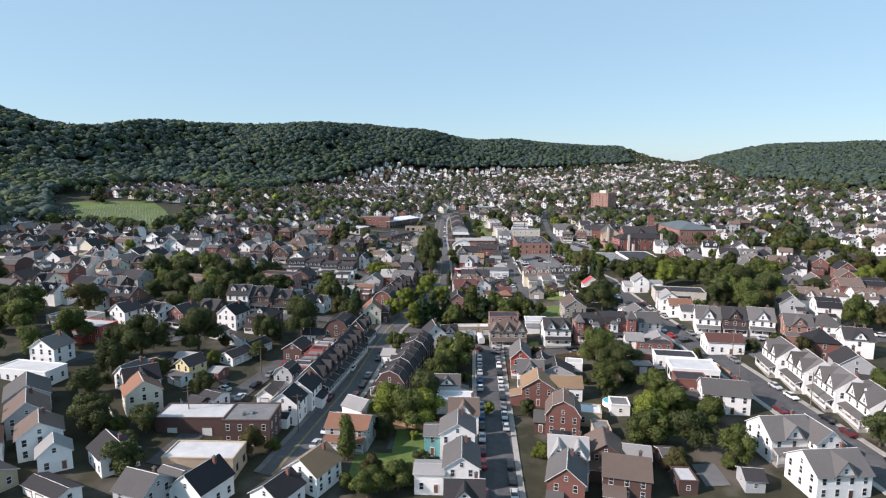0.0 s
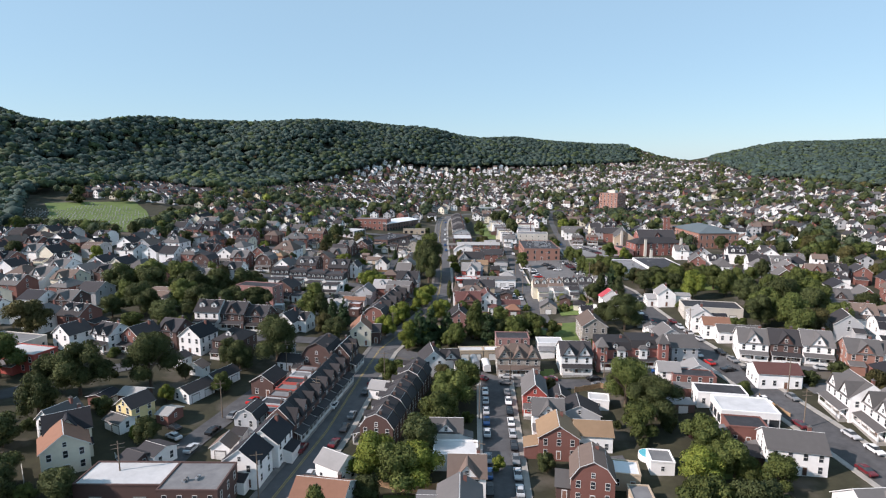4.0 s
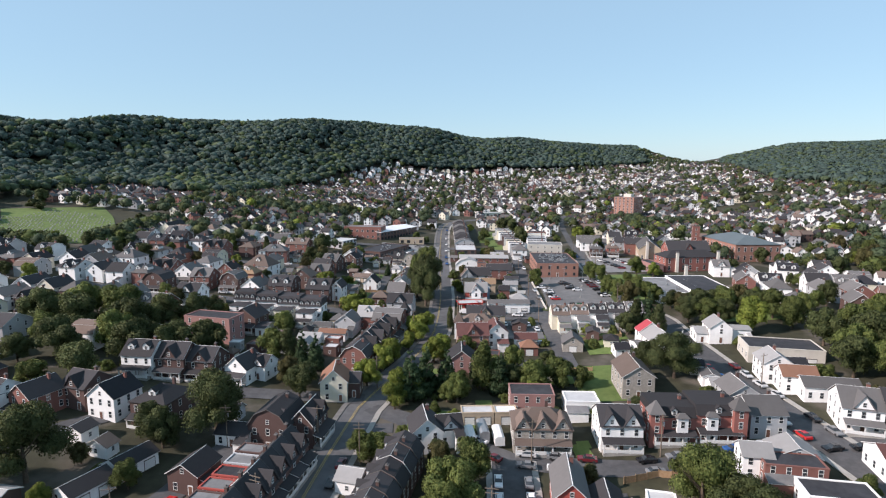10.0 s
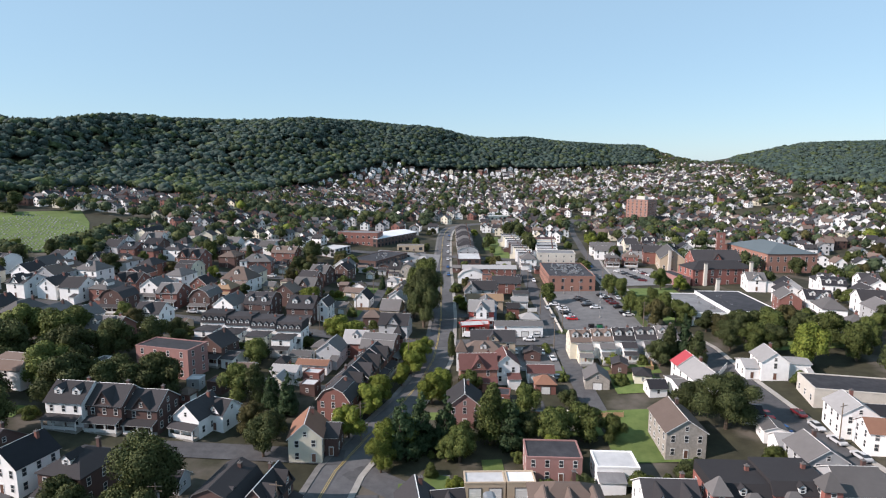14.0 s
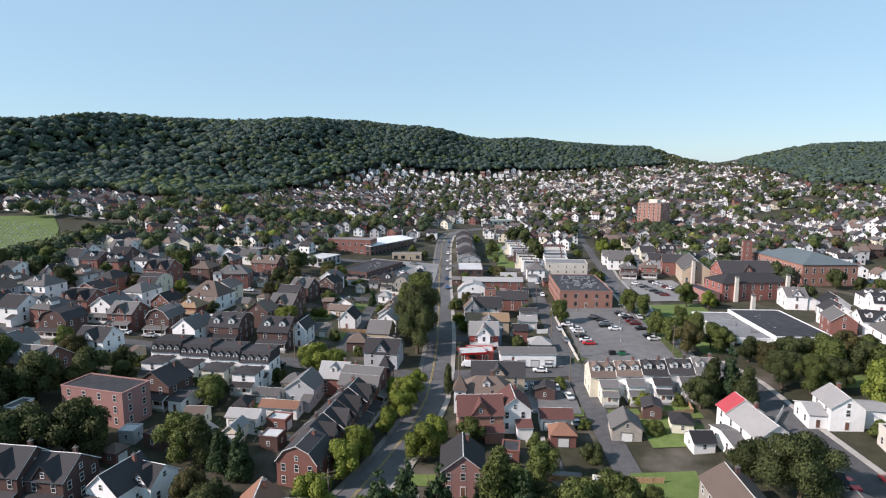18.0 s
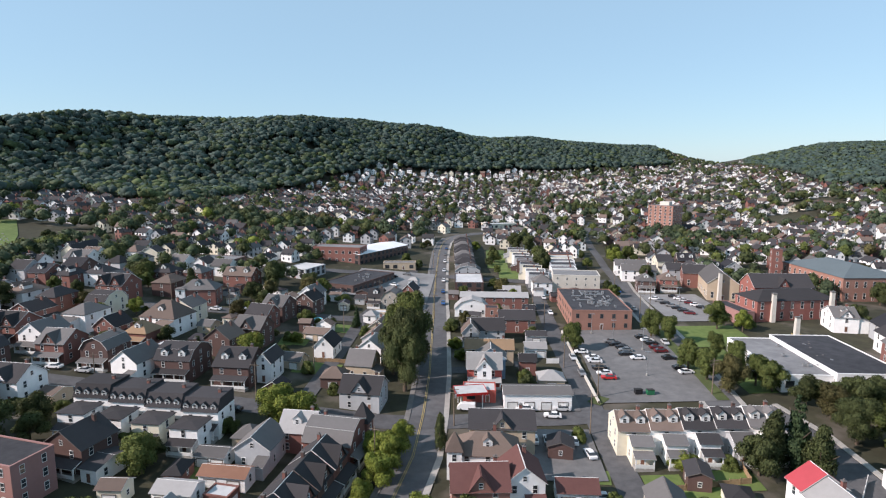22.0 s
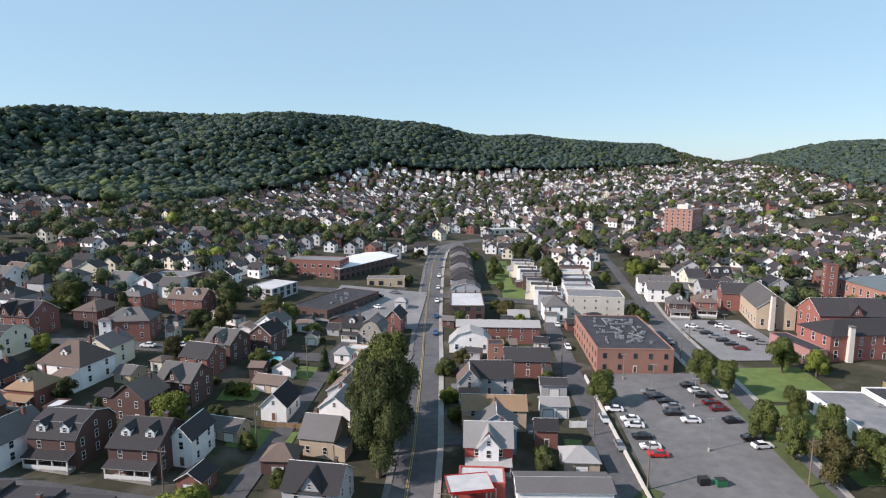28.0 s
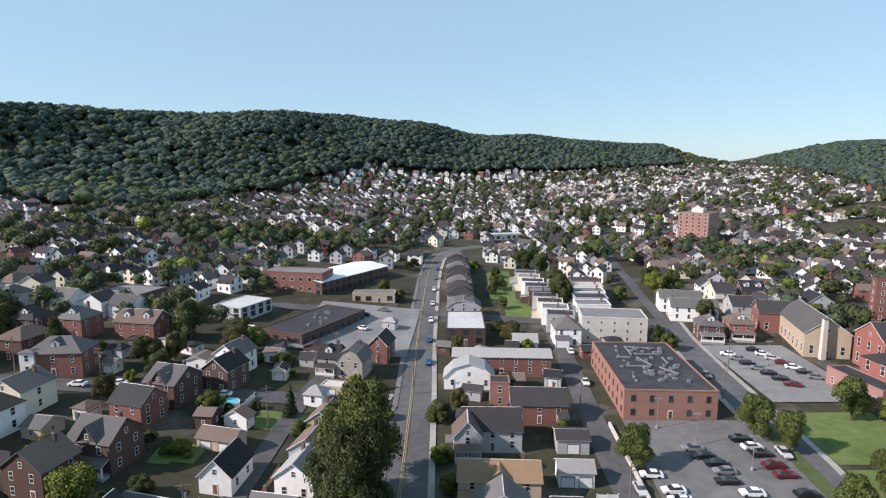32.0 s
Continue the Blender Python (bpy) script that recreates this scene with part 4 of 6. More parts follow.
house(5.5, 346, 0, 9, 6, 6.2, 3.0, "gy", "blue", "grey", chim=0)
house(5.4, 357.5, 0, 15.5, 8, 5.0, 2.2, "gx", "tan", "tan", gab=1)
house(4.6, 377.5, 2, 13, 9.5, 4.8, 3.4, "gx", "grey", "dark", gab=0, ell=False)
house(-0.8, 372.6, 2, 6, 6, 5.0, 3.4, "gy", "grey", "brown", chim=0, por=1, ell=False)
house(16.6, 390.5, 0, 13.5, 9.5, 4.8, 2.6, "gx", "brick", "dark", dorm=0)
house(7.4, 397, 0, 5, 5, 6.4, 0, "flat", "orange", "flatdark", chim=0, doors=0)
house(-0.6, 409.5, 0, 14, 7, 3.2, 4.0, "gam", "white", "light", chim=0, ell=False)
house(9, 420, 0, 29, 8, 5.6, 1.4, "gx", "brick", "light", chim=0, name="motel", category="motel")
house(-2.3, 453.5, 2, 13.5, 23, 5.8, 0, "flat", "brown", "flatwhite", chim=0, win="shop", name="store", category="shop")
house(-3, 474, 0, 13, 10, 5.6, 2.6, "gam", "grey", "grey")
house(18, 441, 0, 8, 7, 3.0, 2.0, "gx", "white", "light", chim=0)
house(23, 338.5, 0, 7.5, 6.5, 2.8, 2.0, "hip", "tan", "light", chim=0, name="garage", category="garage", garages=1)
house(17, 348, 0, 5, 5, 4.4, 1.6, "gx", "brick", "dark", chim=0)
house(21, 363, 0, 7, 5, 3.0, 1.4, "gx", "white", "light", chim=0, name="garage", category="garage", garages=2)
house(22.5, 376, 0, 7, 6, 3.0, 1.0, "gx", "grey", "dark", chim=0, name="garage", category="garage", garages=1)
row(9, 25.5, 530, 33.5, 458, -96, 10, h=6.2, rise=0, roof="flat", walls=["grey", "cream", "white", "grey", "brown"], roofs=["flatdark", "flatgrey", "flatdark"], chim=1, group="flat-roofed terrace")
house(33, 449, 0, 9, 10, 5.8, 3.2, "hip", "white", "grey")
row(9, -4.5, 486, -8.5, 572, -88, 11, h=5.6, rise=2.8, roof="hip", walls=["grey", "brown", "white"], roofs=["dark", "dark", "grey"], gap=0.5, dorm=0, ell=False, group="hipped houses along the avenue")

# ---- around the second street and the east street ----
house(26, 127, -8, 9, 9, 5.8, 3.0, "gx", "white", "light", gab=2)
house(35, 129, -8, 8, 9, 5.0, 2.6, "gy", "brown", "brown")
house(28.2, 147, -9, 9, 8.5, 5.8, 4.0, "gam", "brick", "brown", por=0)
house(22.5, 148, -9, 3.5, 7, 3.0, 1.8, "gx", "brown", "grey", chim=0)
house(36, 150.5, -9, 6.5, 6, 3.6, 0, "flat", "tan", "tin", chim=0)
house(23.5, 164.5, -4, 9.5, 9, 5.6, 3.0, "gy", "brick", "tan")
house(32.5, 167, -4, 9, 8, 4.4, 2.2, "gx", "white", "tan", chim=0)
house(22.5, 175, -4, 8, 8, 5.8, 3.0, "gx", "white", "grey", gab=1)
house(31, 178, -4, 11, 8, 4.4, 2.6, "gy", "grey", "dark", chim=0)
house(20.5, 188.5, -4, 6.5, 12, 6.0, 3.0, "gy", "red", "grey", por=1)
house(27.5, 186, -4, 6, 7, 4.2, 2.2, "gy", "brown", "dark", chim=0)
house(18, 214.5, 0, 14, 10, 5.8, 3.4, "hip", "stone", "brown", gab=3, por=1)
house(36.8, 215, 0, 10, 10, 6.2, 3.4, "gx", "white", "dark", gab=2, por=1)
row(2, 44.5, 217.5, 65.5, 217.5, 0, 10, h=6.6, rise=2.2, roof="man", wall="crimson", rf="dark", dorm=1, por=1, group="brick terraced houses")
for k in (45.2, 64.8):
    house(k, 212.6, 0, 3.2, 3.2, 8.2, 2.8, "hip", "crimson", "grey", chim=0, doors=0, name="corner_turret", category="house wing")
for k in (51.5, 58.5):
    house(k, 212.2, 0, 2.6, 1.4, 6.6, 1.0, "hip", "white", "grey", chim=0, doors=0, ell=False, name="bay_window", category="house wing")
house(72.3, 218, 0, 8.5, 10, 5.8, 3.0, "gx", "grey", "grey")
house(72, 229, 0, 8, 9, 5.6, 2.6, "gy", "grey", "grey")
house(17.6, 232.5, 0, 12, 8, 5.6, 0, "flat", "pink", "flatdark", chim=0)
house(31, 231, 0, 9, 7, 4.2, 0, "flat", "white", "flatwhite", chim=0)
house(48.5, 243.5, 0, 9, 13, 6.4, 3.0, "gy", "stone", "brown", por=0)
house(71.5, 201.5, -8, 9, 7, 3.8, 2.2, "gy", "grey", "light", chim=0)
house(68, 195.5, -8, 12, 6, 5.0, 0, "flat", "brick", "flatdark", chim=0)
house(62, 199, -8, 6, 6, 5.4, 2.0, "gx", "white", "light", chim=0)
house(74, 176, -8, 14, 10, 4.4, 0, "flat", "white", "flatwhite", chim=0, win="shop", name="store", category="shop")
house(72, 186.3, -8, 13, 7, 4.0, 0, "flat", "white", "flatdark", chim=0)
house(69.5, 166.3, -8, 9, 6.5, 4.6, 0, "flat", "brick", "flatdark", chim=0)
house(74.5, 155, -12, 12, 9, 5.6, 2.8, "gx", "white", "grey")
house(64.5, 157, -12, 6, 6, 3.0, 1.4, "gx", "brown", "dark", chim=0)
house(78, 132, 6, 11, 10, 5.4, 3.6, "gx", "white", "grey", gab=1, por=1)
house(85, 129.5, 6, 6.5, 9, 5.0, 3.0, "gy", "white", "grey", chim=0, ell=False)
house(80, 117, 6, 12, 10, 5.4, 3.4, "gx", "white", "grey", gab=1)
house(92.5, 197, -6, 12, 9, 4.4, 2.0, "gx", "white", "maroon", chim=0, name="shop", category="shop")
row(3, 107.5, 148, 103, 183, -97, 10, h=6.0, rise=3.8, roof="gx", wall="white", rf="grey", gab=2, por=1, group="white terraced houses of the east street")
row(2, 110.4, 126, 107.5, 148, -97, 10, h=6.0, rise=3.8, roof="gx", wall="white", rf="grey", gab=2, por=1, dorm=1, group="white terraced houses of the east street")
for k, (a, b) in enumerate((("white", "grey"), ("brown", "dark"), ("white", "grey"))):
    house(95.8 + 8.7 * k, 218.5 - 2.6 * k, -16, 8.6, 11, 6.0, 3.6, "gx", a, b, gab=1, por=1)
house(122, 205, -16, 9, 10, 6, 3.2, "gx", "orange", "grey", gab=1)
house(131, 203, -16, 9, 10, 6, 3.2, "hip", "white", "grey")
house(90.5, 247, -8, 8, 9, 5.8, 2.6, "gy", "white", "light")
house(92.5, 238.5, -8, 9, 7, 5.0, 2.2, "gx", "white", "rust", chim=0)
house(98, 233, -8, 14, 7, 4.0, 1.8, "gx", "white", "grey", chim=0)
house(101, 263, -10, 22, 12, 4.6, 0, "flat", "block", "flatdark", chim=0, garages=3, name="workshop", category="workshop", doors=0)
house(88.6, 281, -6, 7.5, 9, 5.4, 2.8, "gy", "white", "light", ell=False)
house(82.8, 282, -6, 4, 8, 3.4, 1.4, "gx", "white", "light", chim=0, ell=False)
house(95.6, 280, -6, 6, 6, 4.4, 0.6, "gx", "white", "light", chim=0)
house(64.85, 270.1, 5, 8.5, 12.8, 5.8, 3.0, "gy", "white", "light", ell=False)
house(58.7, 271.0, 5, 3.6, 10, 3.2, 1.0, "gx", "white", "grey", chim=0, ell=False, doors=0, name="rear_wing", category="house wing")
house(64.1, 278.65, 5, 8.5, 4.3, 5.84, 3.04, "gy", "white", "redtin", chim=0, ell=False)
row(5, 33, 304.5, 69, 304.5, 0, 9, h=5.8, rise=2.8, roof="gx", walls=["cream", "white", "white", "grey", "white"], roofs=["brown", "brown", "dark", "dark", "grey"], dorm=2, ell=False, group="terraced houses by the lot")
for k in range(5):
    house(37.4 + 7.2 * k, 298, 0, 4.4, 5, 4.6, 1.2, "gx", ("cream", "white", "white", "grey", "white")[k], ("grey", "grey", "dark", "grey", "light")[k], chim=0, por=1, name="rear_wing", category="house wing")
house(37.3, 279.3, -6, 7, 7.5, 3.0, 2.4, "gy", "stone", "grey", chim=0, name="garage", category="garage", garages=1)
house(48.6, 407.6, 0, 22.5, 38, 7.2, 0, "flat", "orange", "flatdark", chim=0, win="dark", name="office_building", category="office", label="orange brick two-storey office with a flat black roof")
house(49.8, 453.6, -5, 22, 13.5, 8.6, 0, "flat", "block", "flatgrey", chim=0, floors=3, win="small", name="apartment_block", category="apartments")
for k in range(5):
    house(47 + 1.0 * k, 474 + 9 * k, 0, 13, 8.6, 6.6, 0, "flat", ("white", "grey", "white", "cream", "brick")[k], ("flatgrey", "flatdark", "flatgrey", "flatwhite", "flatdark")[k], chim=1)
house(108, 347.5, 0, 19, 36, 4.6, 0, "flat", "white", "flatdark", chim=0, win="shop", name="school", category="school")
house(91.5, 347.5, 0, 13.9, 34, 4.4, 0, "flat", "white", "flatgrey", chim=0, win="shop", name="school", category="school", label="white-walled single-storey school with a flat grey roof")

house(83, 452, -8, 8, 9, 5.6, 3.0, "hip", "brown", "grey", dorm=1, por=1)
house(94, 454, -8, 8, 9, 5.6, 3.0, "hip", "crimson", "brown", dorm=1, por=1)
house(86, 475, -8, 17, 9, 5.4, 2.6, "gx", "white", "grey", ell=False)
house(85, 487, -8, 16, 9, 5.4, 2.6, "gx", "white", "grey", ell=False)

# ---- church school of red brick, tower ----
house(124.5, 406, 9, 33, 14, 8.0, 3.2, "hip", "crimson", "dark", chim=0, win="tall", floors=2, name="school_wing", category="school")
house(103, 402.5, 9, 6, 18, 4.6, 0, "flat", "pink", "flatdark", chim=0, name="school_annex", category="school")
house(129, 422, 0, 24, 13, 9.5, 4.6, "gx", "crimson", "dark", chim=0, win="tall", floors=2, gab=1, name="church", category="church")
house(114.5, 446, -12, 13, 28, 7.5, 4.8, "gy", "tan", "grey", chim=0, win="tall", floors=1, name="church_nave", category="church")
house(110, 463, -12, 11, 10, 7.0, 3.6, "gx", "brick", "dark", chim=0, win="tall", floors=1, name="chapel", category="church")
house(176, 456, 4, 28, 44, 10.5, 4.2, "hip", "orange", "green", chim=0, win="tall", floors=2, name="gymnasium", category="school")
house(154.5, 473, -12, 4.5, 4.5, 16, 0, "flat", "brick", "flatdark", chim=0, doors=0, name="brick_tower", category="tower")
for cx, cy, ch in ((115.5, 396.8, 11), (109.5, 431, 13), (139, 400, 11), (112, 374, 8)):
    e = thing("tall_chimney", cx, cy, gz(cx, cy), 0, "pale masonry chimney stack beside brick school", "chimney")
    g = Geo()
    g.taper(-0.8, 0.8, -0.8, 0.8, -1, ch, 0.8)
    part("shaft", g, WALL["block"], e)
    g = Geo()
    g.box(-0.8, 0.8, -0.8, 0.8, ch, ch + 0.4)
    part("cap", g, M_DARKTRIM, e)
e = house(163, 671, -40, 21, 21, 24, 0, "flat", "orange", "flatgrey", chim=0, floors=9, win="wide", name="apartment_tower", category="apartments", label="nine-storey orange brick apartment tower with flat roof")
g = Geo()
g.box(-4, 4, -3, 4, 24.2, 27.2)
part("roof_plant", g, WALL["block"], e)
house(3, 1252, -5, 44, 20, 9, 0, "flat", "pink", "flatgrey", chim=0, win="wide", name="hill_school", category="school")
house(22, 676, 20, 30, 9, 4, 0, "flat", "cream", "flatwhite", chim=0, win="shop", name="store", category="shop")

# ---- southern edge ----
house(-99, 122, 38, 9, 9, 5.6, 3.0, "gy", "white", "brown", ell=False)
house(-91.5, 116.3, 38, 6.5, 6, 4.2, 2.6, "gy", "white", "light", chim=0, ell=False)
house(-108, 115.5, 38, 8, 10, 5.4, 3.0, "gy", "white", "rust", ell=False)
house(-117, 124, 38, 9, 11, 5.0, 3.2, "gy", "grey", "grey", ell=False)
house(-84.5, 105.8, -24, 12, 5, 2.8, 0.9, "gx", "white", "dark", chim=0, garages=3, name="garage", category="garage")
house(-99, 107, -24, 8, 7, 3.4, 1.6, "gx", "tan", "dark", chim=0, ell=False)
house(-109, 131, 38, 9, 11, 5.2, 3.4, "gy", "grey", "brown")
house(-79.5, 119, -40, 8.5, 8, 4.4, 2.8, "gx", "white", "dark", ell=False)
house(-54.5, 110, -22, 8.5, 9, 4.6, 3.4, "gy", "white", "black", ell=False)
house(-61.5, 111.5, -22, 6, 7, 3.6, 1.8, "gx", "white", "grey", chim=0, ell=False)
house(-65, 106, -18, 8, 8, 5.0, 2.8, "gx", "grey", "grey")
house(-128, 157, -10, 18, 7.5, 4.0, 0, "flat", "white", "flatwhite", chim=0)
house(-117.5, 142, 38, 10, 12, 4.4, 3.2, "gy", "grey", "grey", chim=0, ell=False)
house(-131, 170, -8, 9, 8, 5.4, 3.0, "gy", "white", "grey")
house(37.5, 119, -12, 10, 9, 5.2, 3.0, "gx", "brown", "brown")
house(42.5, 128, -12, 6, 7, 3.6, 1.6, "gx", "white", "light", chim=0)
house(24, 117, -12, 8, 9, 5.8, 3.2, "gy", "brick", "grey")

# ---- trees ----
rng = np.random.default_rng(7)


def blob_cards(centres, radii, n, size, rg, flat=0.75):
    """Small leaf clumps scattered over the skins of a few overlapping masses."""
    which = rg.choice(len(centres), n, p=np.array(radii) ** 2 / np.sum(np.array(radii) ** 2))
    d = rg.normal(size=(n, 3))
    d /= np.linalg.norm(d, axis=1)[:, None]
    d[:, 2] = np.where(d[:, 2] < -0.55, -d[:, 2], d[:, 2])
    r = np.array(radii)[which] * rg.uniform(0.62, 1.14, n)
    c = np.array(centres)[which] + d * r[:, None] * np.array([1, 1, flat])
    nrm = d + rg.normal(size=(n, 3)) * 0.6
    nrm /= np.linalg.norm(nrm, axis=1)[:, None]
    u = np.cross(nrm, rg.normal(size=(n, 3)))
    u /= np.linalg.norm(u, axis=1)[:, None]
    v = np.cross(nrm, u)
    s = size * rg.uniform(0.6, 1.3, n)[:, None]
    q = np.stack([c - u * s - v * s * 0.6, c + u * s * 0.8 - v * s * 0.7, c + u * s + v * s * 0.6, c - u * s * 0.7 + v * s], 1)
    out = d + rg.normal(size=(n, 3)) * 0.38
    return q.reshape(-1, 3), np.repeat(out / np.linalg.norm(out, axis=1)[:, None], 4, axis=0)


def icosphere(sub):
    bm = bmesh.new()
    bmesh.ops.create_icosphere(bm, subdivisions=sub, radius=1.0)
    v = np.array([p.co[:] for p in bm.verts])
    f = np.array([[p.index for p in q.verts] for q in bm.faces])
    bm.free()
    return v, f


ICO1 = icosphere(1)


def raw_mesh(name, v, f, material, smooth=False):
    me = bpy.data.meshes.new(name)
    v, f = np.asarray(v, np.float32), np.asarray(f, np.int32)
    k = f.shape[1]
    me.vertices.add(len(v))
    me.vertices.foreach_set("co", v.ravel())
    me.loops.add(f.size)
    me.loops.foreach_set("vertex_index", f.ravel())
    me.polygons.add(len(f))
    me.polygons.foreach_set("loop_start", np.arange(0, f.size, k))
    me.polygons.foreach_set("use_smooth", [smooth] * len(f))
    me.materials.append(material)
    me.update(calc_edges=True)
    return me


def crown_mesh(kind, seed):
    rg = np.random.default_rng(seed)
    cs, rs = [], []
    if kind in ("round", "great"):
        for i in range(17):
            a, h = rg.uniform(0, 6.28), 0.24 + 0.6 * (i + rg.uniform(0, 1)) / 17
            r = rg.uniform(0.1, 0.5) * math.sin(math.pi * min(0.93, max(0.18, h)))
            cs.append((r * math.cos(a), r * math.sin(a), h))
            rs.append(rg.uniform(0.15, 0.26))
        n, size, flat = (13000, 0.0165, 0.85) if kind == "round" else (26000, 0.0105, 0.75)
    elif kind == "tall":
        for i in range(12):
            h = rg.uniform(0.2, 0.9)
            a, r = rg.uniform(0, 6.28), rg.uniform(0, 0.3) * (1.1 - h)
            cs.append((r * math.cos(a), r * math.sin(a), h))
            rs.append(0.1 + 0.2 * (1.05 - h))
        n, size, flat = 9000, 0.0155, 1.1
    else:
        for i in range(15):
            h = 0.1 + 0.06 * i
            rr = 0.30 * (1 - h) + 0.03
            for k in range(max(1, int(7 * (1 - h)) + 1)):
                a = rg.uniform(0, 6.28)
                cs.append((rr * 0.75 * math.cos(a), rr * 0.75 * math.sin(a), h + rg.uniform(-0.02, 0.02)))
                rs.append(rr * 0.5 + 0.02)
        n, size, flat = 9000, 0.015, 0.6
    q, out = blob_cards(cs, rs, n, size, rg, flat)
    f = np.arange(len(q)).reshape(-1, 4)
    iv, jf = ICO1
    vs, tri, base = [q], [], len(q)
    for c, r in zip(cs, rs):
        vs.append(np.array(c) + iv * r * 0.62 * np.array([1, 1, flat]))
        tri.append(jf + base)
        base += len(iv)
    me = bpy.data.meshes.new("crown")
    me.from_pydata(np.concatenate(vs).tolist(), [], f.tolist() + np.concatenate(tri).tolist())
    me.polygons.foreach_set("use_smooth", [True] * len(me.polygons))
    me.normals_split_custom_set_from_vertices(np.concatenate([out, np.tile(iv, (len(cs), 1))]).tolist())
    return me


def trunk_mesh(seed):
    rg = random.Random(seed)
    g = Geo()
    g.tube(0, 0, -0.1, 0.3, 0.035, 0.026, 7)
    g.tube(0, 0, 0.3, 0.55, 0.026, 0.012, 6)
    for i in range(4):
        a = rg.uniform(0, 6.28)
        dx, dy = math.cos(a), math.sin(a)
        p = [(0.014 * math.cos(t), 0.014 * math.sin(t), 0.26 + 0.03 * i) for t in (0, 2.1, 4.2)]
        g.solid(p, [(dx * 0.3 + q[0] * 0.4, dy * 0.3 + q[1] * 0.4, 0.52 + 0.05 * i) for q in p])
    return g.mesh("trunk", M_BARK)


CROWN, TRUNK = {}, [trunk_mesh(i) for i in range(3)]
TREE_N = [0]


def tree(x, y, h, wide=1.0, kind="round", leaf="green", label=""):
    TREE_N[0] += 1
    i = TREE_N[0] % (4 if kind == "round" else 2)
    key = (kind, leaf, i)
    if key not in CROWN:
        me = crown_mesh(kind, 11 * i + len(kind)).copy()
        me.materials.append(LEAF[leaf])
        CROWN[key] = me
    word = {"green": "green leafy", "dark": "dark green leafy", "lime": "yellow-green leafy", "conifer": "dark needled", "rust": "browning leafy", "purple": "purple-leaved"}[leaf]
    shape = {"great": "tree with a tall broad crown", "round": "tree with a broad uneven crown", "tall": "tree with a tall narrow crown", "fir": "conifer with a pointed crown"}[kind]
    e = thing("tree", x, y, gz(x, y), (TREE_N[0] * 77) % 360, label or f"{word} {shape}", "tree")
    k = h * wide * 0.82
    t = put("trunk", TRUNK[TREE_N[0] % 3], e, 0, 0, 0)
    t.matrix_basis = Matrix.Diagonal((h, h, h, 1))
    c = put("crown", CROWN[key], e, 0, 0, 0)
    c.matrix_basis = Matrix.Diagonal((k, k, h, 1))
    TAKEN.append((x, y, k * 0.3, k * 0.3))
    return e


OPEN = [(121, 262, 15, 26), (78, 360, 12, 36), (-82, 228, 24, 8), (48, 244, 14, 12), (-54, 258, 14, 8), (-74, 290, 20, 6), (-100, 294, 7, 7), (50, 258, 6, 8), (-100, 115, 20, 8), (-60, 246, 14, 6)]      # yards without sheds or large trees


def free(x, y, r):
    return all(abs(x - a) > b or abs(y - c) > d for a, c, b, d in OPEN) and all(abs(x - a) > b + r or abs(y - c) > d + r for a, c, b, d in TAKEN)


def on_road(x, y, pad):
    for _, line, wid in STREETS:
        for a, b in zip(line, line[1:]):
            ax, ay, bx, by = a[0], a[1], b[0] - a[0], b[1] - a[1]
            t = max(0, min(1, ((x - ax) * bx + (y - ay) * by) / (bx * bx + by * by)))
            if math.hypot(x - ax - t * bx, y - ay - t * by) < wid / 2 + pad:
                return True
    return (34 < x < 70 and 322 < y < 392) or (75 < x < 107 and 394 < y < 448)


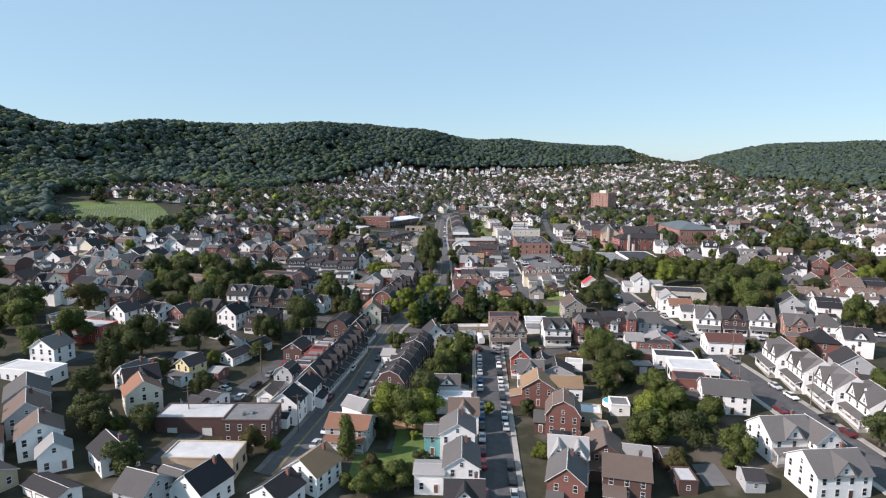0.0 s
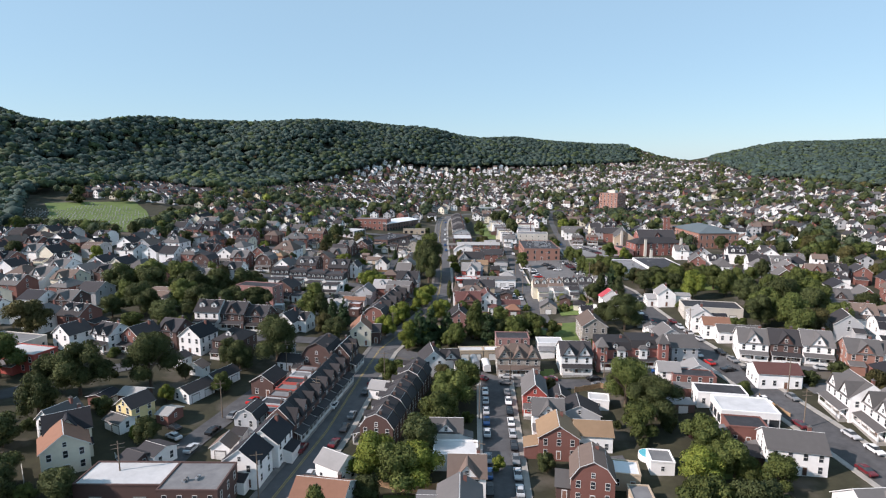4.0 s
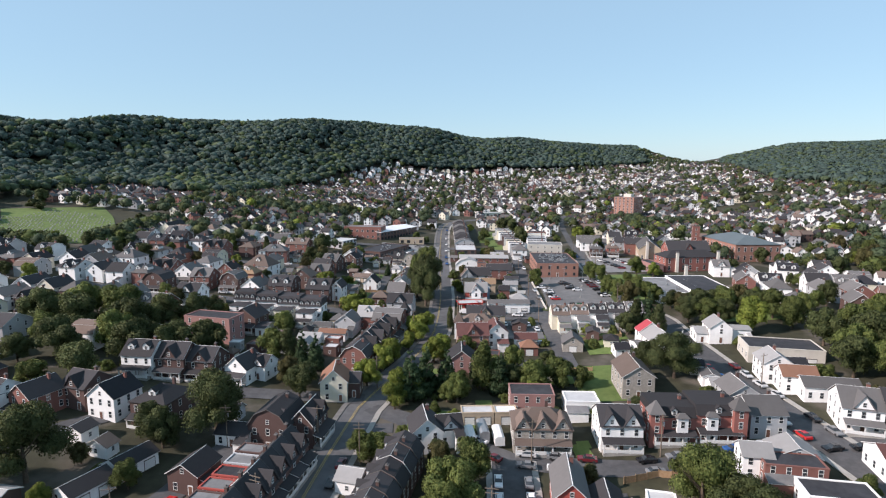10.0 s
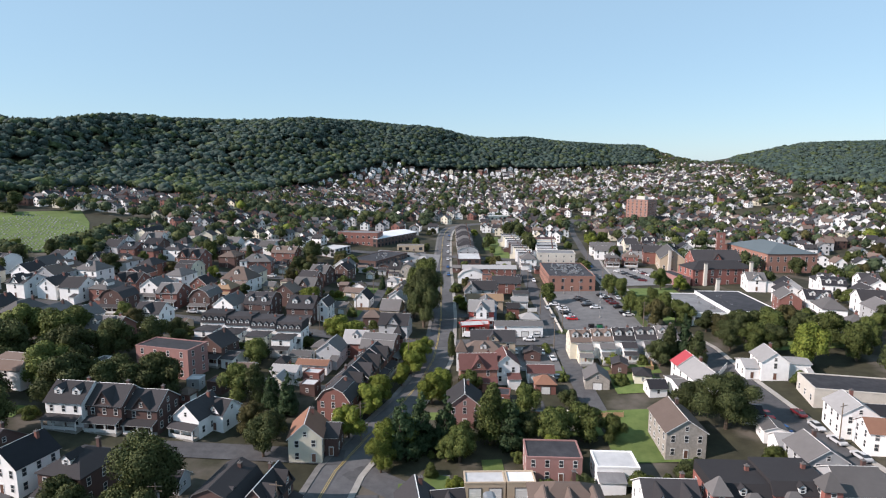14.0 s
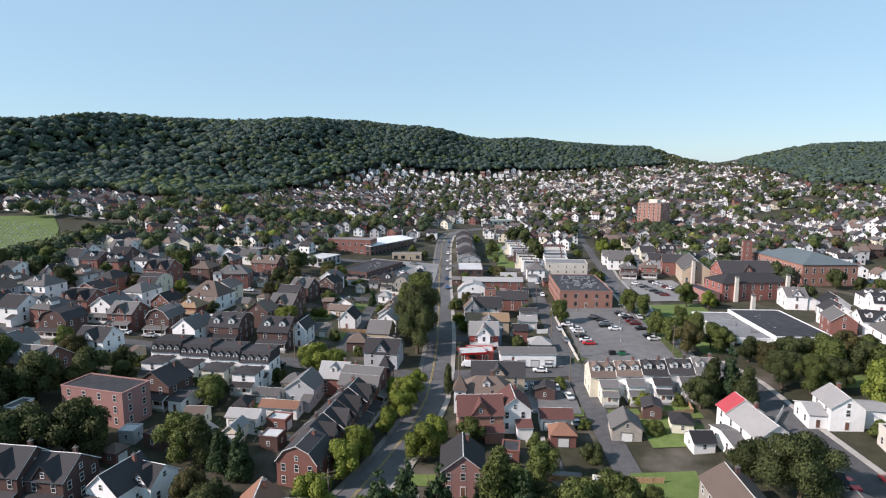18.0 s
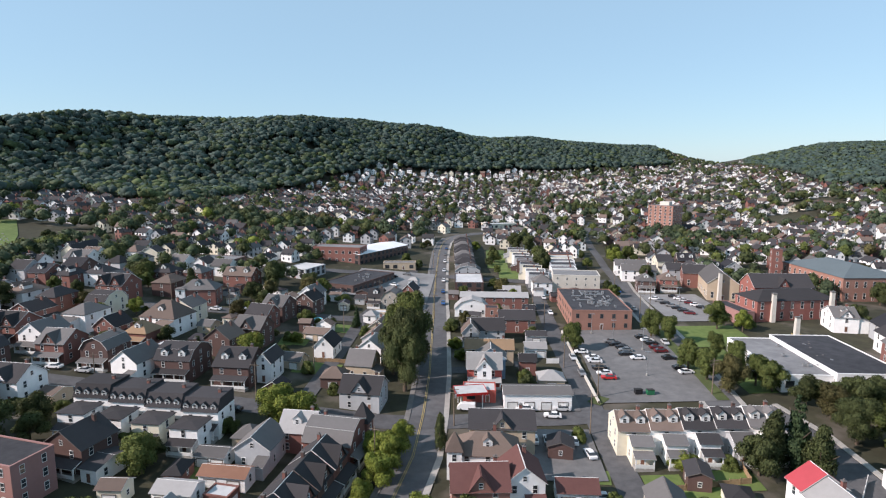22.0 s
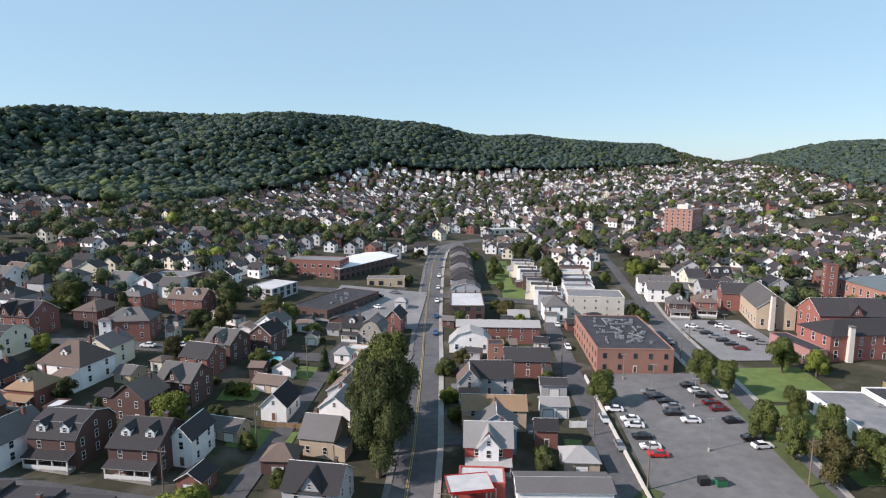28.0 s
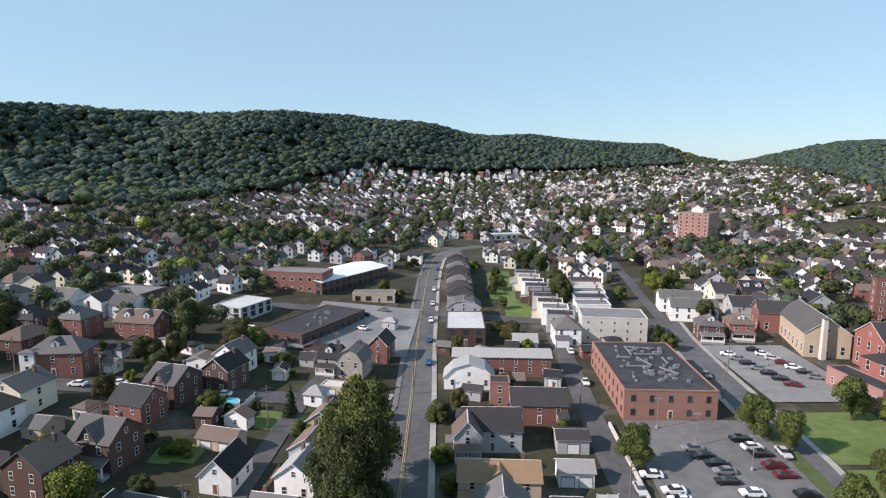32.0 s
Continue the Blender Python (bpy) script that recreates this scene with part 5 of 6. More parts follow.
# the pair of tall trees beside the avenue and other marked ones
for x, y, h, w, k, l in (
        (-19.4, 333, 20, 0.6, "great", "dark"), (-19.3, 341, 23, 0.6, "great", "dark"), (-19.6, 349, 24.5, 0.62, "great", "green"), (-20.2, 357, 24, 0.62, "great", "green"), (-24.5, 345, 19, 0.55, "great", "dark"), (-25, 354, 20, 0.55, "great", "green"),
        (-16.5, 237, 16, 0.95, "fir", "conifer"), (-12.5, 242, 15, 0.95, "fir", "conifer"), (-6.5, 243, 14, 0.9, "fir", "conifer"), (-20.5, 231, 8, 0.9, "round", "lime"), (-2, 240, 8, 1.0, "round", "green"), (-6, 236.5, 6, 1.1, "round", "green"),
        (-30.8, 245, 9, 1.0, "round", "lime"), (-27.8, 257, 9, 1.0, "round", "lime"), (-26, 264, 9, 1.0, "round", "lime"), (-19.6, 286, 8, 1.0, "round", "lime"), (-17.6, 293, 9, 1.0, "round", "lime"), (-21.5, 277, 7, 0.9, "round", "lime"), (-11.5, 266, 9, 1.1, "round", "lime"), (-9, 272, 8, 1.1, "round", "lime"), (-7.3, 301, 9, 0.7, "tall", "dark"), (-16.8, 301, 7, 1.0, "round", "lime"), (-16, 240, 9, 0.9, "round", "lime"), (-20, 236, 10, 0.8, "round", "lime"),
        (4.5, 245, 15, 1.0, "tall", "green"), (9.5, 243, 13, 0.95, "fir", "conifer"), (14.5, 259, 9, 1.0, "round", "green"), (20, 244, 10, 1.0, "round", "green"), (27, 247, 10, 1.0, "round", "green"), (14, 246, 8, 1, "round", "dark"),
        (-3, 236, 9, 0.9, "round", "green"), (3, 246, 8, 0.9, "round", "dark"), (34, 246, 7, 1, "round", "green"),
        (-61.5, 209.5, 17, 1.0, "great", "dark"), (-71, 202, 10, 1.0, "round", "dark"), (-90.5, 185, 17, 1.0, "great", "dark"), (-106, 177, 16, 1.0, "great", "dark"), (-74.5, 114, 9, 1.1, "round", "dark"), (-90.5, 130, 9, 1.1, "round", "dark"), (-118, 222, 9, 1.1, "round", "green"), (-118, 268, 14, 1.1, "round", "dark"), (-127, 275, 15, 1.1, "round", "green"), (-111, 277, 13, 1.1, "round", "dark"), (-134, 264, 15, 1.1, "round", "dark"), (-142, 281, 14, 1.1, "round", "green"), (-103, 284, 12, 1.0, "round", "dark"), (-150, 268, 14, 1.1, "round", "dark"), (-130, 288, 12, 1.1, "round", "green"), (-104, 248, 14, 1.1, "round", "dark"), (-94, 250, 13, 1.1, "round", "dark"), (-116, 255, 13, 1.1, "round", "green"), (-128, 246, 13, 1.1, "round", "dark"), (-84, 254, 13, 1.0, "round", "dark"), (-48, 233, 10, 1.0, "round", "dark"), (-76, 206, 9, 1, "round", "dark"),
        (-88, 260, 11, 0.9, "round", "dark"), (-64, 258, 11, 1.0, "round", "green"), (-58.5, 256, 12, 0.9, "tall", "dark"), (-53.5, 255, 13, 0.8, "fir", "conifer"), (-49, 254, 12.5, 0.8, "fir", "conifer"),
        (-54.5, 243, 8, 1.0, "round", "rust"), (-48.5, 240.5, 8, 1.0, "round", "dark"), (-101, 297, 8, 1.1, "round", "dark"), (-97, 289.5, 7, 1.1, "round", "dark"), (-69, 289, 4.5, 1.2, "round", "dark"), (-76, 291, 4, 1.2, "round", "green"), (-48, 309, 10, 1.25, "round", "lime"), (-42.5, 308, 9, 1.1, "round", "lime"), (-44, 384, 9, 0.7, "fir", "conifer"),
        (68.5, 293.5, 17, 0.72, "fir", "conifer"), (63.5, 293, 13, 0.8, "tall", "dark"), (70.2, 288, 12, 0.8, "tall", "dark"), (60, 291, 9, 1, "round", "dark"), (86.5, 302, 11, 1.0, "great", "dark"), (92, 298, 11, 1.0, "great", "green"), (98.5, 298, 10, 1.0, "great", "dark"), (82.5, 331, 9, 1.0, "round", "green"), (86.5, 322, 8, 1.1, "round", "dark"), (95, 320, 8, 1.1, "round", "green"), (103, 320, 8, 1.1, "round", "dark"), (63, 250, 15, 1.0, "great", "dark"), (57, 257, 10, 1, "round", "dark"), (8, 250, 9, 1.1, "round", "green"), (46, 228, 5, 1.2, "round", "dark"), (35, 224.5, 5, 1.2, "round", "green"),
        (46, 186, 15, 1.0, "great", "green"), (52, 178, 13, 1.1, "great", "dark"), (45, 168, 10, 1.1, "round", "green"), (57, 160, 10, 1.1, "round", "green"), (60, 150, 9, 1.2, "round", "green"),
        (52, 148, 9, 1.2, "round", "lime"), (67, 145, 8, 1.2, "round", "green"), (48, 136, 10, 1.2, "round", "green"), (58, 134, 10, 1.2, "round", "dark"), (66, 128, 9, 1.1, "round", "green"), (58, 166, 6, 1.1, "round", "purple"),
        (-3, 189, 11, 1.15, "round", "green"), (1, 197, 10, 1.1, "round", "green"), (-5, 183, 9, 1.1, "round", "green"), (-14.5, 147, 11, 1.2, "round", "green"), (-9.5, 149, 10.5, 1.15, "round", "lime"),
        (-21, 151.5, 10, 1.25, "round", "lime"), (-27.5, 130, 11.5, 0.9, "tall", "green"), (-10.5, 160, 11, 1.1, "round", "dark"), (-13.5, 118, 7, 1.2, "round", "green"), (-20, 115, 7, 1.2, "round", "green"), (-6.5, 173, 11, 1.15, "round", "green"),
        (-106, 150, 8, 1.3, "round", "dark"), (-95, 134, 9, 1.2, "round", "dark"), (-80, 133, 8, 1.2, "round", "dark"), (-76, 157, 7, 1.0, "round", "dark"),
        (34.5, 367, 10, 0.85, "round", "green"), (64.5, 380, 10.5, 0.8, "round", "green"), (68.5, 373, 10, 0.8, "round", "green"), (66, 348, 10, 0.8, "round", "green"), (68.5, 340, 10, 0.8, "round", "green"), (71, 331, 11, 0.85, "round", "rust"),
        (91, 388, 11, 0.95, "round", "green"), (99, 385, 8, 0.9, "round", "lime"), (38, 500, 12, 0.9, "round", "dark"), (38, 489, 12, 0.9, "round", "dark"), (39, 513, 11, 0.9, "round", "green"), (82, 508, 11, 1.0, "round", "lime"), (90, 512, 11, 1.0, "round", "green"), (84, 520, 11, 1.0, "round", "dark"), (77.5, 357, 9, 0.75, "round", "green"), (79, 345, 10, 0.75, "round", "green"), (80, 335, 9.5, 0.75, "round", "green"),
        (96, 316, 10, 1.1, "round", "dark"), (104, 312, 11, 1.2, "round", "green"), (113, 309, 10, 1.1, "round", "dark"), (88, 314, 9, 1.1, "round", "rust"), (120, 318, 9, 1.1, "round", "green"),
        (-84, 340, 8, 0.8, "tall", "dark"), (-92, 430, 13, 1.0, "round", "dark"), (-118, 405, 12, 0.8, "tall", "dark"), (-92, 405, 9, 1.0, "round", "dark"), (-75, 430, 9, 1.2, "round", "dark"), (-68, 425, 8, 1.1, "round", "green"),
        (14, 445, 8, 1.1, "round", "rust"), (28, 560, 12, 1.0, "round", "dark"), (36, 548, 12, 1.0, "round", "dark"), (-26.5, 404, 6, 0.8, "fir", "conifer"), (-22, 296, 7, 1.0, "round", "lime"), (8.5, 155, 4, 0.9, "round", "lime"),
        (112, 244, 13, 1.0, "round", "dark"), (121, 240, 14, 1.0, "round", "green"), (131, 246, 14, 1.0, "round", "dark"), (118, 254, 13, 1.0, "round", "green"), (128, 258, 15, 1.0, "round", "dark"), (119, 270, 13, 1.0, "round", "dark"), (130, 274, 13, 1.0, "round", "green"), (138, 262, 14, 1.0, "round", "green"), (-210, 418, 9, 1.1, "round", "rust"), (-214, 436, 8, 1.1, "round", "green"), (-222, 462, 9, 1.0, "round", "dark"), (-236, 478, 8, 1.1, "round", "dark"), (-250, 383, 8, 1.1, "round", "green"), (-262, 376, 9, 1.1, "round", "dark"), (-274, 366, 11, 1.1, "round", "green"), (-330, 498, 8, 1.3, "round", "dark"), (-321, 493, 7, 1.3, "round", "dark"), (-341, 520, 12, 1.1, "round", "dark"), (-238, 395, 7, 1.1, "round", "lime")):
    tree(x, y, h, w, k, l)

# ---- streets further out: houses in rows ----
def sheds(n, x0, x1, y0, y1, seed):
    """Small garages and sheds in the back yards."""
    r = random.Random(seed)
    for _ in range(n):
        x, y, w, d = r.uniform(x0, x1), r.uniform(y0, y1), r.uniform(3.2, 6.5), r.uniform(3.5, 6)
        if abs(x) < 0.86 * y + 10 and free(x, y, 3.2) and not on_road(x, y, 3.4):
            st = r.choice(["gx", "gy", "flat", "hip", "gx"])
            house(x, y, r.choice([-10, -5, 0, 80]) + r.uniform(-4, 4), w, d, r.uniform(2.4, 3.1), 0 if st == "flat" else r.uniform(0.8, 1.7), st, r.choice(["white", "white", "grey", "brown", "tan", "brick", "cream"]),
                  r.choice(["flatgrey", "flatdark", "flatwhite"] if st == "flat" else ["dark", "grey", "light", "brown", "black"]), chim=0, win="small", det=1, doors=0, garages=1 if r.random() < 0.35 else 0, name="garage" if w > 4.4 else "shed", category="garage" if w > 4.4 else "shed")


fill = random.Random(5)
WALLS_W = ["white", "white", "brown", "brick", "white", "grey", "white", "brown", "brick", "cream"]
WALLS_E = ["white", "white", "white", "brown", "cream", "grey", "brick", "white", "grey"]
ROOFS_ = ["dark", "dark", "grey", "grey", "brown", "black", "dark"]


def fill_rows(x0, x1, y0, y1, sx, sy, walls, yaw, chance, det=1):
    yy, k = y0, 0
    while yy < y1:
        xx = x0 + fill.uniform(0, sx)
        while xx < x1:
            x, y = xx + fill.uniform(-1.5, 1.5), yy + fill.uniform(-2, 2)
            if fill.random() < chance and abs(x) < 0.86 * y + 25 and free(x, y, 4.6) and not on_road(x, y, 4.5):
                st = fill.choice(["gx", "gx", "gy", "gy", "hip", "gamx"])
                house(x, y, yaw + fill.uniform(-4, 4), fill.uniform(7.8, 9.6), fill.uniform(9, 12), fill.uniform(5.2, 6.2), fill.uniform(2.6, 3.5), st,
                      fill.choice(walls), fill.choice(ROOFS_), por=0, dorm=fill.choice([0, 0, 1, 2]) if st in ("gx", "gamx", "hip") else 0, gab=fill.choice([0, 1]) if st == "gx" else 0, det=det)
            xx += sx
        yy += sy[k % len(sy)]
        k += 1


TAKEN.append((-290, 445, 66, 66))
TAKEN.append((116, 380, 11, 18))
fill_rows(-290, -203, 262, 372, 11, (15, 17), WALLS_W, -8, 0.85, 0)
fill_rows(-200, -96, 226, 425, 10.3, (14, 16), WALLS_W, -8, 0.85)
fill_rows(112, 205, 150, 330, 12.5, (18, 21), WALLS_E, -14, 0.55)
fill_rows(108, 190, 330, 400, 10.3, (14, 15), WALLS_E, -12, 0.8)
sheds(260, -105, 100, 115, 240, 41)
sheds(260, -110, 100, 240, 330, 42)
sheds(200, -110, 75, 330, 470, 43)
fill_rows(98, 140, 480, 510, 11.0, (15, 17), WALLS_E, -5, 0.85)

# ---- town trees scattered between the houses ----
def scatter_trees(n, x0, x1, y0, y1, hmin, hmax, seed):
    r = random.Random(seed)
    for _ in range(n):
        x, y = r.uniform(x0, x1), r.uniform(y0, y1)
        h = r.uniform(hmin, hmax)
        if abs(x) < 0.86 * y + 20 and free(x, y, h * 0.2) and not on_road(x, y, 2.0):
            tree(x, y, h, r.uniform(0.85, 1.15), "round", r.choice(["green", "green", "dark", "dark", "dark", "green", "lime", "rust"]))


scatter_trees(115, -240, -60, 150, 300, 8, 14, 1)
scatter_trees(120, -240, -50, 300, 430, 6, 11, 2)
scatter_trees(190, 95, 270, 130, 330, 8, 15, 3)
scatter_trees(90, 75, 270, 330, 480, 6, 12, 4)
scatter_trees(80, -50, 70, 235, 560, 5, 8, 5)
scatter_trees(110, -110, 110, 110, 235, 4, 8, 6)


def lump_trees(name, pts, hs, material, label, category, seed, cards=26, wide=(0.42, 0.62), fine=1.0, deep=0.46):
    """Many far crowns in one mesh: an uneven rounded core with leaf clumps standing out of it."""
    rg = np.random.default_rng(seed)
    iv, jf = ICO1
    n = len(pts)
    z = terrain(pts[:, 0], pts[:, 1])
    wid = hs * rg.uniform(*wide, n)
    ctr = np.stack([pts[:, 0], pts[:, 1], z + hs * (1.04 - deep)], -1)
    rad = np.stack([wid, wid, hs * deep], -1)
    lump = 1 + rg.normal(size=(n, len(iv), 1)) * 0.13
    v1 = ctr[:, None] + iv[None] * rad[:, None] * lump * (0.84 if fine == 1.0 else 0.66)
    f1 = jf[None] + (np.arange(n) * len(iv))[:, None, None]
    d = rg.normal(size=(n, cards, 3))
    d /= np.linalg.norm(d, axis=2)[..., None]
    d[..., 2] = np.abs(d[..., 2]) - 0.35
    c = ctr[:, None] + d * rad[:, None] * rg.uniform(0.7, 1.08, (n, cards, 1))
    lie = d + rg.normal(size=d.shape) * 0.55
    u = np.cross(lie, rg.normal(size=(n, cards, 3)))
    u /= np.linalg.norm(u, axis=2)[..., None] + 1e-6
    w = np.cross(lie, u)
    w /= np.linalg.norm(w, axis=2)[..., None] + 1e-6
    s = (wid[:, None] * rg.uniform(0.16, 0.3, (n, cards)) * fine)[..., None]
    tri = np.stack([c - u * s, c + u * s, c + w * s * 1.5], 2)
    off = v1.reshape(-1, 3).shape[0]
    v = np.concatenate([v1.reshape(-1, 3), tri.reshape(-1, 3)])
    f = np.concatenate([f1.reshape(-1, 3), np.arange(n * cards * 3).reshape(-1, 3) + off])
    out = np.repeat(d + rg.normal(size=d.shape) * 0.3 + np.array([0, 0, 0.25]), 3, axis=1).reshape(-1, 3)
    out = np.concatenate([np.tile(iv, (n, 1)), out])
    me = raw_mesh(name, v, f, material, True)
    me.normals_split_custom_set_from_vertices((out / (np.linalg.norm(out, axis=1)[:, None] + 1e-6)).tolist())
    return tagged(new(name, me), label, category, kind="stuff")


def in_view(x, y, pad=1.12):
    return np.abs(x) < (0.80 * y + 60) * pad


def forest():
    rg = np.random.default_rng(3)
    n = 90000
    x, y = rg.uniform(-1150, 1500, n), rg.uniform(290, 1800, n)
    s = y - np.interp(x, FX, FY)
    wide = np.interp(x, (-600, -200, 300, 900), (330, 360, 330, 420))
    ok = wooded(x, y) & (s < wide * 1.12) & in_view(x, y) & ((x < 430) | (y < 1700))
    pts = np.stack([x[ok], y[ok]], -1)[:21000]
    hs = rg.uniform(10.5, 15, len(pts))
    low = np.abs(pts[:, 1] - np.interp(pts[:, 0], EX, EY))
    pick = rg.random(len(pts)) + 0.22 * (low < 110) * (pts[:, 0] < -180) * (pts[:, 1] > 480)
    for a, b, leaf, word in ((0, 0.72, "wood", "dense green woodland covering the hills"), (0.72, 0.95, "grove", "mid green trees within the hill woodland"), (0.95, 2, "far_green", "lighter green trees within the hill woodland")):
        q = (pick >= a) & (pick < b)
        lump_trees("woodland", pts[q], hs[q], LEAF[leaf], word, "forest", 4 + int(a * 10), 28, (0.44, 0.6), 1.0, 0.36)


forest()


def far_trees():
    rg = np.random.default_rng(9)
    n = 30000
    x, y = rg.uniform(-480, 760, n), rg.uniform(430, 1600, n)
    patch_ = np.array([noise.noise(Vector((a * 0.012, b * 0.012, 3.0))) for a, b in zip(x, y)])
    ok = ~wooded(x, y) & in_view(x, y) & (patch_ > -0.14 + 0.35 * rg.random(n) - 0.2)
    ok &= ~((np.abs(x - 10) < 95) & (y < 570)) & ~((np.abs(x) < 34) & (y < 680)) & ~((x > -366) & (x < -212) & (y < 515))
    ok &= np.array([not q or (free(a, b, 0.8) and not on_road(a, b, 2)) for q, a, b in zip(ok, x, y)])
    pts = np.stack([x[ok], y[ok]], -1)[:2300]
    for cx, cy, rx, ry, n in ((285, 697, 38, 40, 150), (225, 405, 42, 22, 60), (330, 760, 40, 30, 70), (-352, 585, 24, 10, 14), (600, 1600, 130, 70, 170), (700, 1560, 60, 90, 110), (440, 1380, 40, 90, 110), (560, 1420, 60, 60, 60), (185, 512, 14, 12, 14), (-150, 590, 50, 25, 70), (-215, 455, 14, 40, 50), (-205, 405, 12, 16, 22), (-225, 525, 20, 14, 30), (-140, 520, 30, 20, 24), (-248, 374, 32, 6, 40), (-215, 415, 10, 26, 40), (-205, 640, 60, 40, 80), (180, 620, 50, 24, 50), (120, 800, 60, 30, 90), (420, 700, 60, 50, 150)):
        a, q = rg.uniform(0, 6.28, n), np.sqrt(rg.random(n))
        px, py = cx + rx * q * np.cos(a), cy + ry * q * np.sin(a)
        pts = np.concatenate([pts, np.stack([px, py], -1)[[free(u, v, 0.5) for u, v in zip(px, py)]]])
    kind = rg.random(len(pts))
    for a, b, leaf in ((0, 0.5, "grove"), (0.5, 0.57, "green"), (0.57, 0.97, "dark"), (0.97, 0.985, "lime"), (0.985, 1, "rust")):
        for near in (True, False):
            q = pts[(kind >= a) & (kind < b) & ((pts[:, 1] < 800) == near)]
            lump_trees("far_trees", q, rg.uniform(6, 12.5, len(q)), LEAF[leaf], "leafy trees among the far houses", "trees", 5 + int(a * 10), 180 if near else 44, (0.34, 0.52), 0.52 if near else 0.85)


def far_houses():
    """Rows of small houses on the far valley floor, in a few tones."""
    rg = random.Random(21)
    groups = {}
    for wx, wy, wr, wq in ((285, 697, 36, 38), (330, 760, 38, 28), (225, 405, 40, 20)):
        TAKEN.append((wx, wy, wr * 0.7, wq * 0.7))

    def block(x0, x1, y0, y1, sx, sy, chance, tilt):
        y = y0
        while y < y1:
            x = x0
            while x < x1:
                px, py = x + rg.uniform(-2, 2), y + rg.uniform(-2.5, 2.5) + (x - x0) * tilt
                if not wooded(px, py) and abs(px) < 0.84 * py + 40 and rg.random() < chance and free(px, py, 4.2) and not on_road(px, py, 4):
                    key = rg.choice(["white", "white", "white", "white", "brick", "grey", "white", "white", "grey", "white", "cream", "white", "brown", "cream"])
                    if py < 470 and abs(px) < 200:
                        house(px, py, rg.choice([-8, 82]) + rg.uniform(-8, 8), rg.uniform(7, 9), rg.uniform(8, 10), rg.uniform(4.8, 6), rg.uniform(2.5, 3.4), rg.choice(["gx", "gy", "hip", "gam"]), key,
                              rg.choice(["dark", "grey", "grey", "dark", "brown"]), chim=0, det=0, doors=0, ell=False)
                        x += sx
                        continue
                    TAKEN.append((px, py, 3.8, 4.2))
                    groups.setdefault((key, rg.choice(["grey", "dark", "dark", "dark", "brown", "dark"])), []).append((px, py, rg.choice([-0.3, 0.0, -0.15, 1.4]) + rg.uniform(-0.2, 0.2)))
                x += sx
            y += sy
    block(-240, -100, 430, 575, 10.6, 14.5, 0.85, 0.0)
    block(-98, -22, 535, 580, 13, 19, 0.7, 0.0)
    block(40, 330, 505, 562, 10.8, 14, 0.78, 0.0)
    block(205, 330, 330, 505, 11.5, 16, 0.7, 0.0)
    block(-352, -255, 535, 640, 11, 15, 0.85, 0.0)
    block(-480, -24, 582, 1160, 10.6, 14.5, 0.86, 0.12)
    block(-24, 10, 672, 1160, 10.8, 15, 0.85, 0.05)
    block(12, 330, 568, 1250, 10.8, 15, 0.86, 0.05)
    block(332, 980, 430, 1280, 11, 16, 0.8, -0.05)
    block(400, 690, 1285, 1640, 12, 18, 0.7, 0.0)
    for (wk, rk), spots in groups.items():
        g = Geo()
        for x, y, a in spots:
            w, d, h, r = rg.uniform(5.6, 7.6), rg.uniform(6.6, 9), rg.uniform(4.0, 5.6), rg.uniform(1.9, 2.8)
            z = gz(x, y)
            ca, sa = math.cos(a), math.sin(a)
            sub = Geo()
            sub.prism_y([(-w / 2, -2), (w / 2, -2), (w / 2, h), (0, h + r), (-w / 2, h)], -d / 2, d / 2, 0)
            for s in (1, -1):
                p = [(s * (w / 2 + 0.3), -d / 2 - 0.3, h - 0.25), (s * (w / 2 + 0.3), d / 2 + 0.3, h - 0.25), (0, d / 2 + 0.3, h + r), (0, -d / 2 - 0.3, h + r)]
                slab(sub, *(p if s > 0 else (p[1], p[0], p[3], p[2])), 0.15, 1)
            for u in (-w * 0.27, w * 0.27):
                for zz in (1.0, 3.6):
                    sub.box(u - 0.5, u + 0.5, -d / 2 - 0.03, -d / 2 + 0.02, zz, zz + 1.4, 2)
            for s in (-1, 1):
                for u in (-d * 0.25, d * 0.25):
                    for zz in (1.0, 3.6):
                        x0 = s * w / 2
                        sub.box(x0 - 0.03, x0 + 0.03, u - 0.5, u + 0.5, zz, zz + 1.4, 2)
            sub.box(w * 0.1, w * 0.1 + 0.7, d * 0.2, d * 0.2 + 0.7, h + r * 0.4, h + r + 0.9, 3)
            n = len(g.v)
            g.v += [(x + p[0] * ca - p[1] * sa, y + p[0] * sa + p[1] * ca, z + p[2]) for p in sub.v]
            g.f += [tuple(i + n for i in q) for q in sub.f]
            g.m += sub.m
        ob = new("far_houses", g.mesh("far_houses", [WALL[wk], ROOF[rk], M_GLASS, WALL["brick"]]))
        tagged(ob, f"{WALL_WORD[wk]} far houses with {ROOF_WORD[rk]} gable roofs", "houses", kind="stuff")


far_houses()
far_trees()

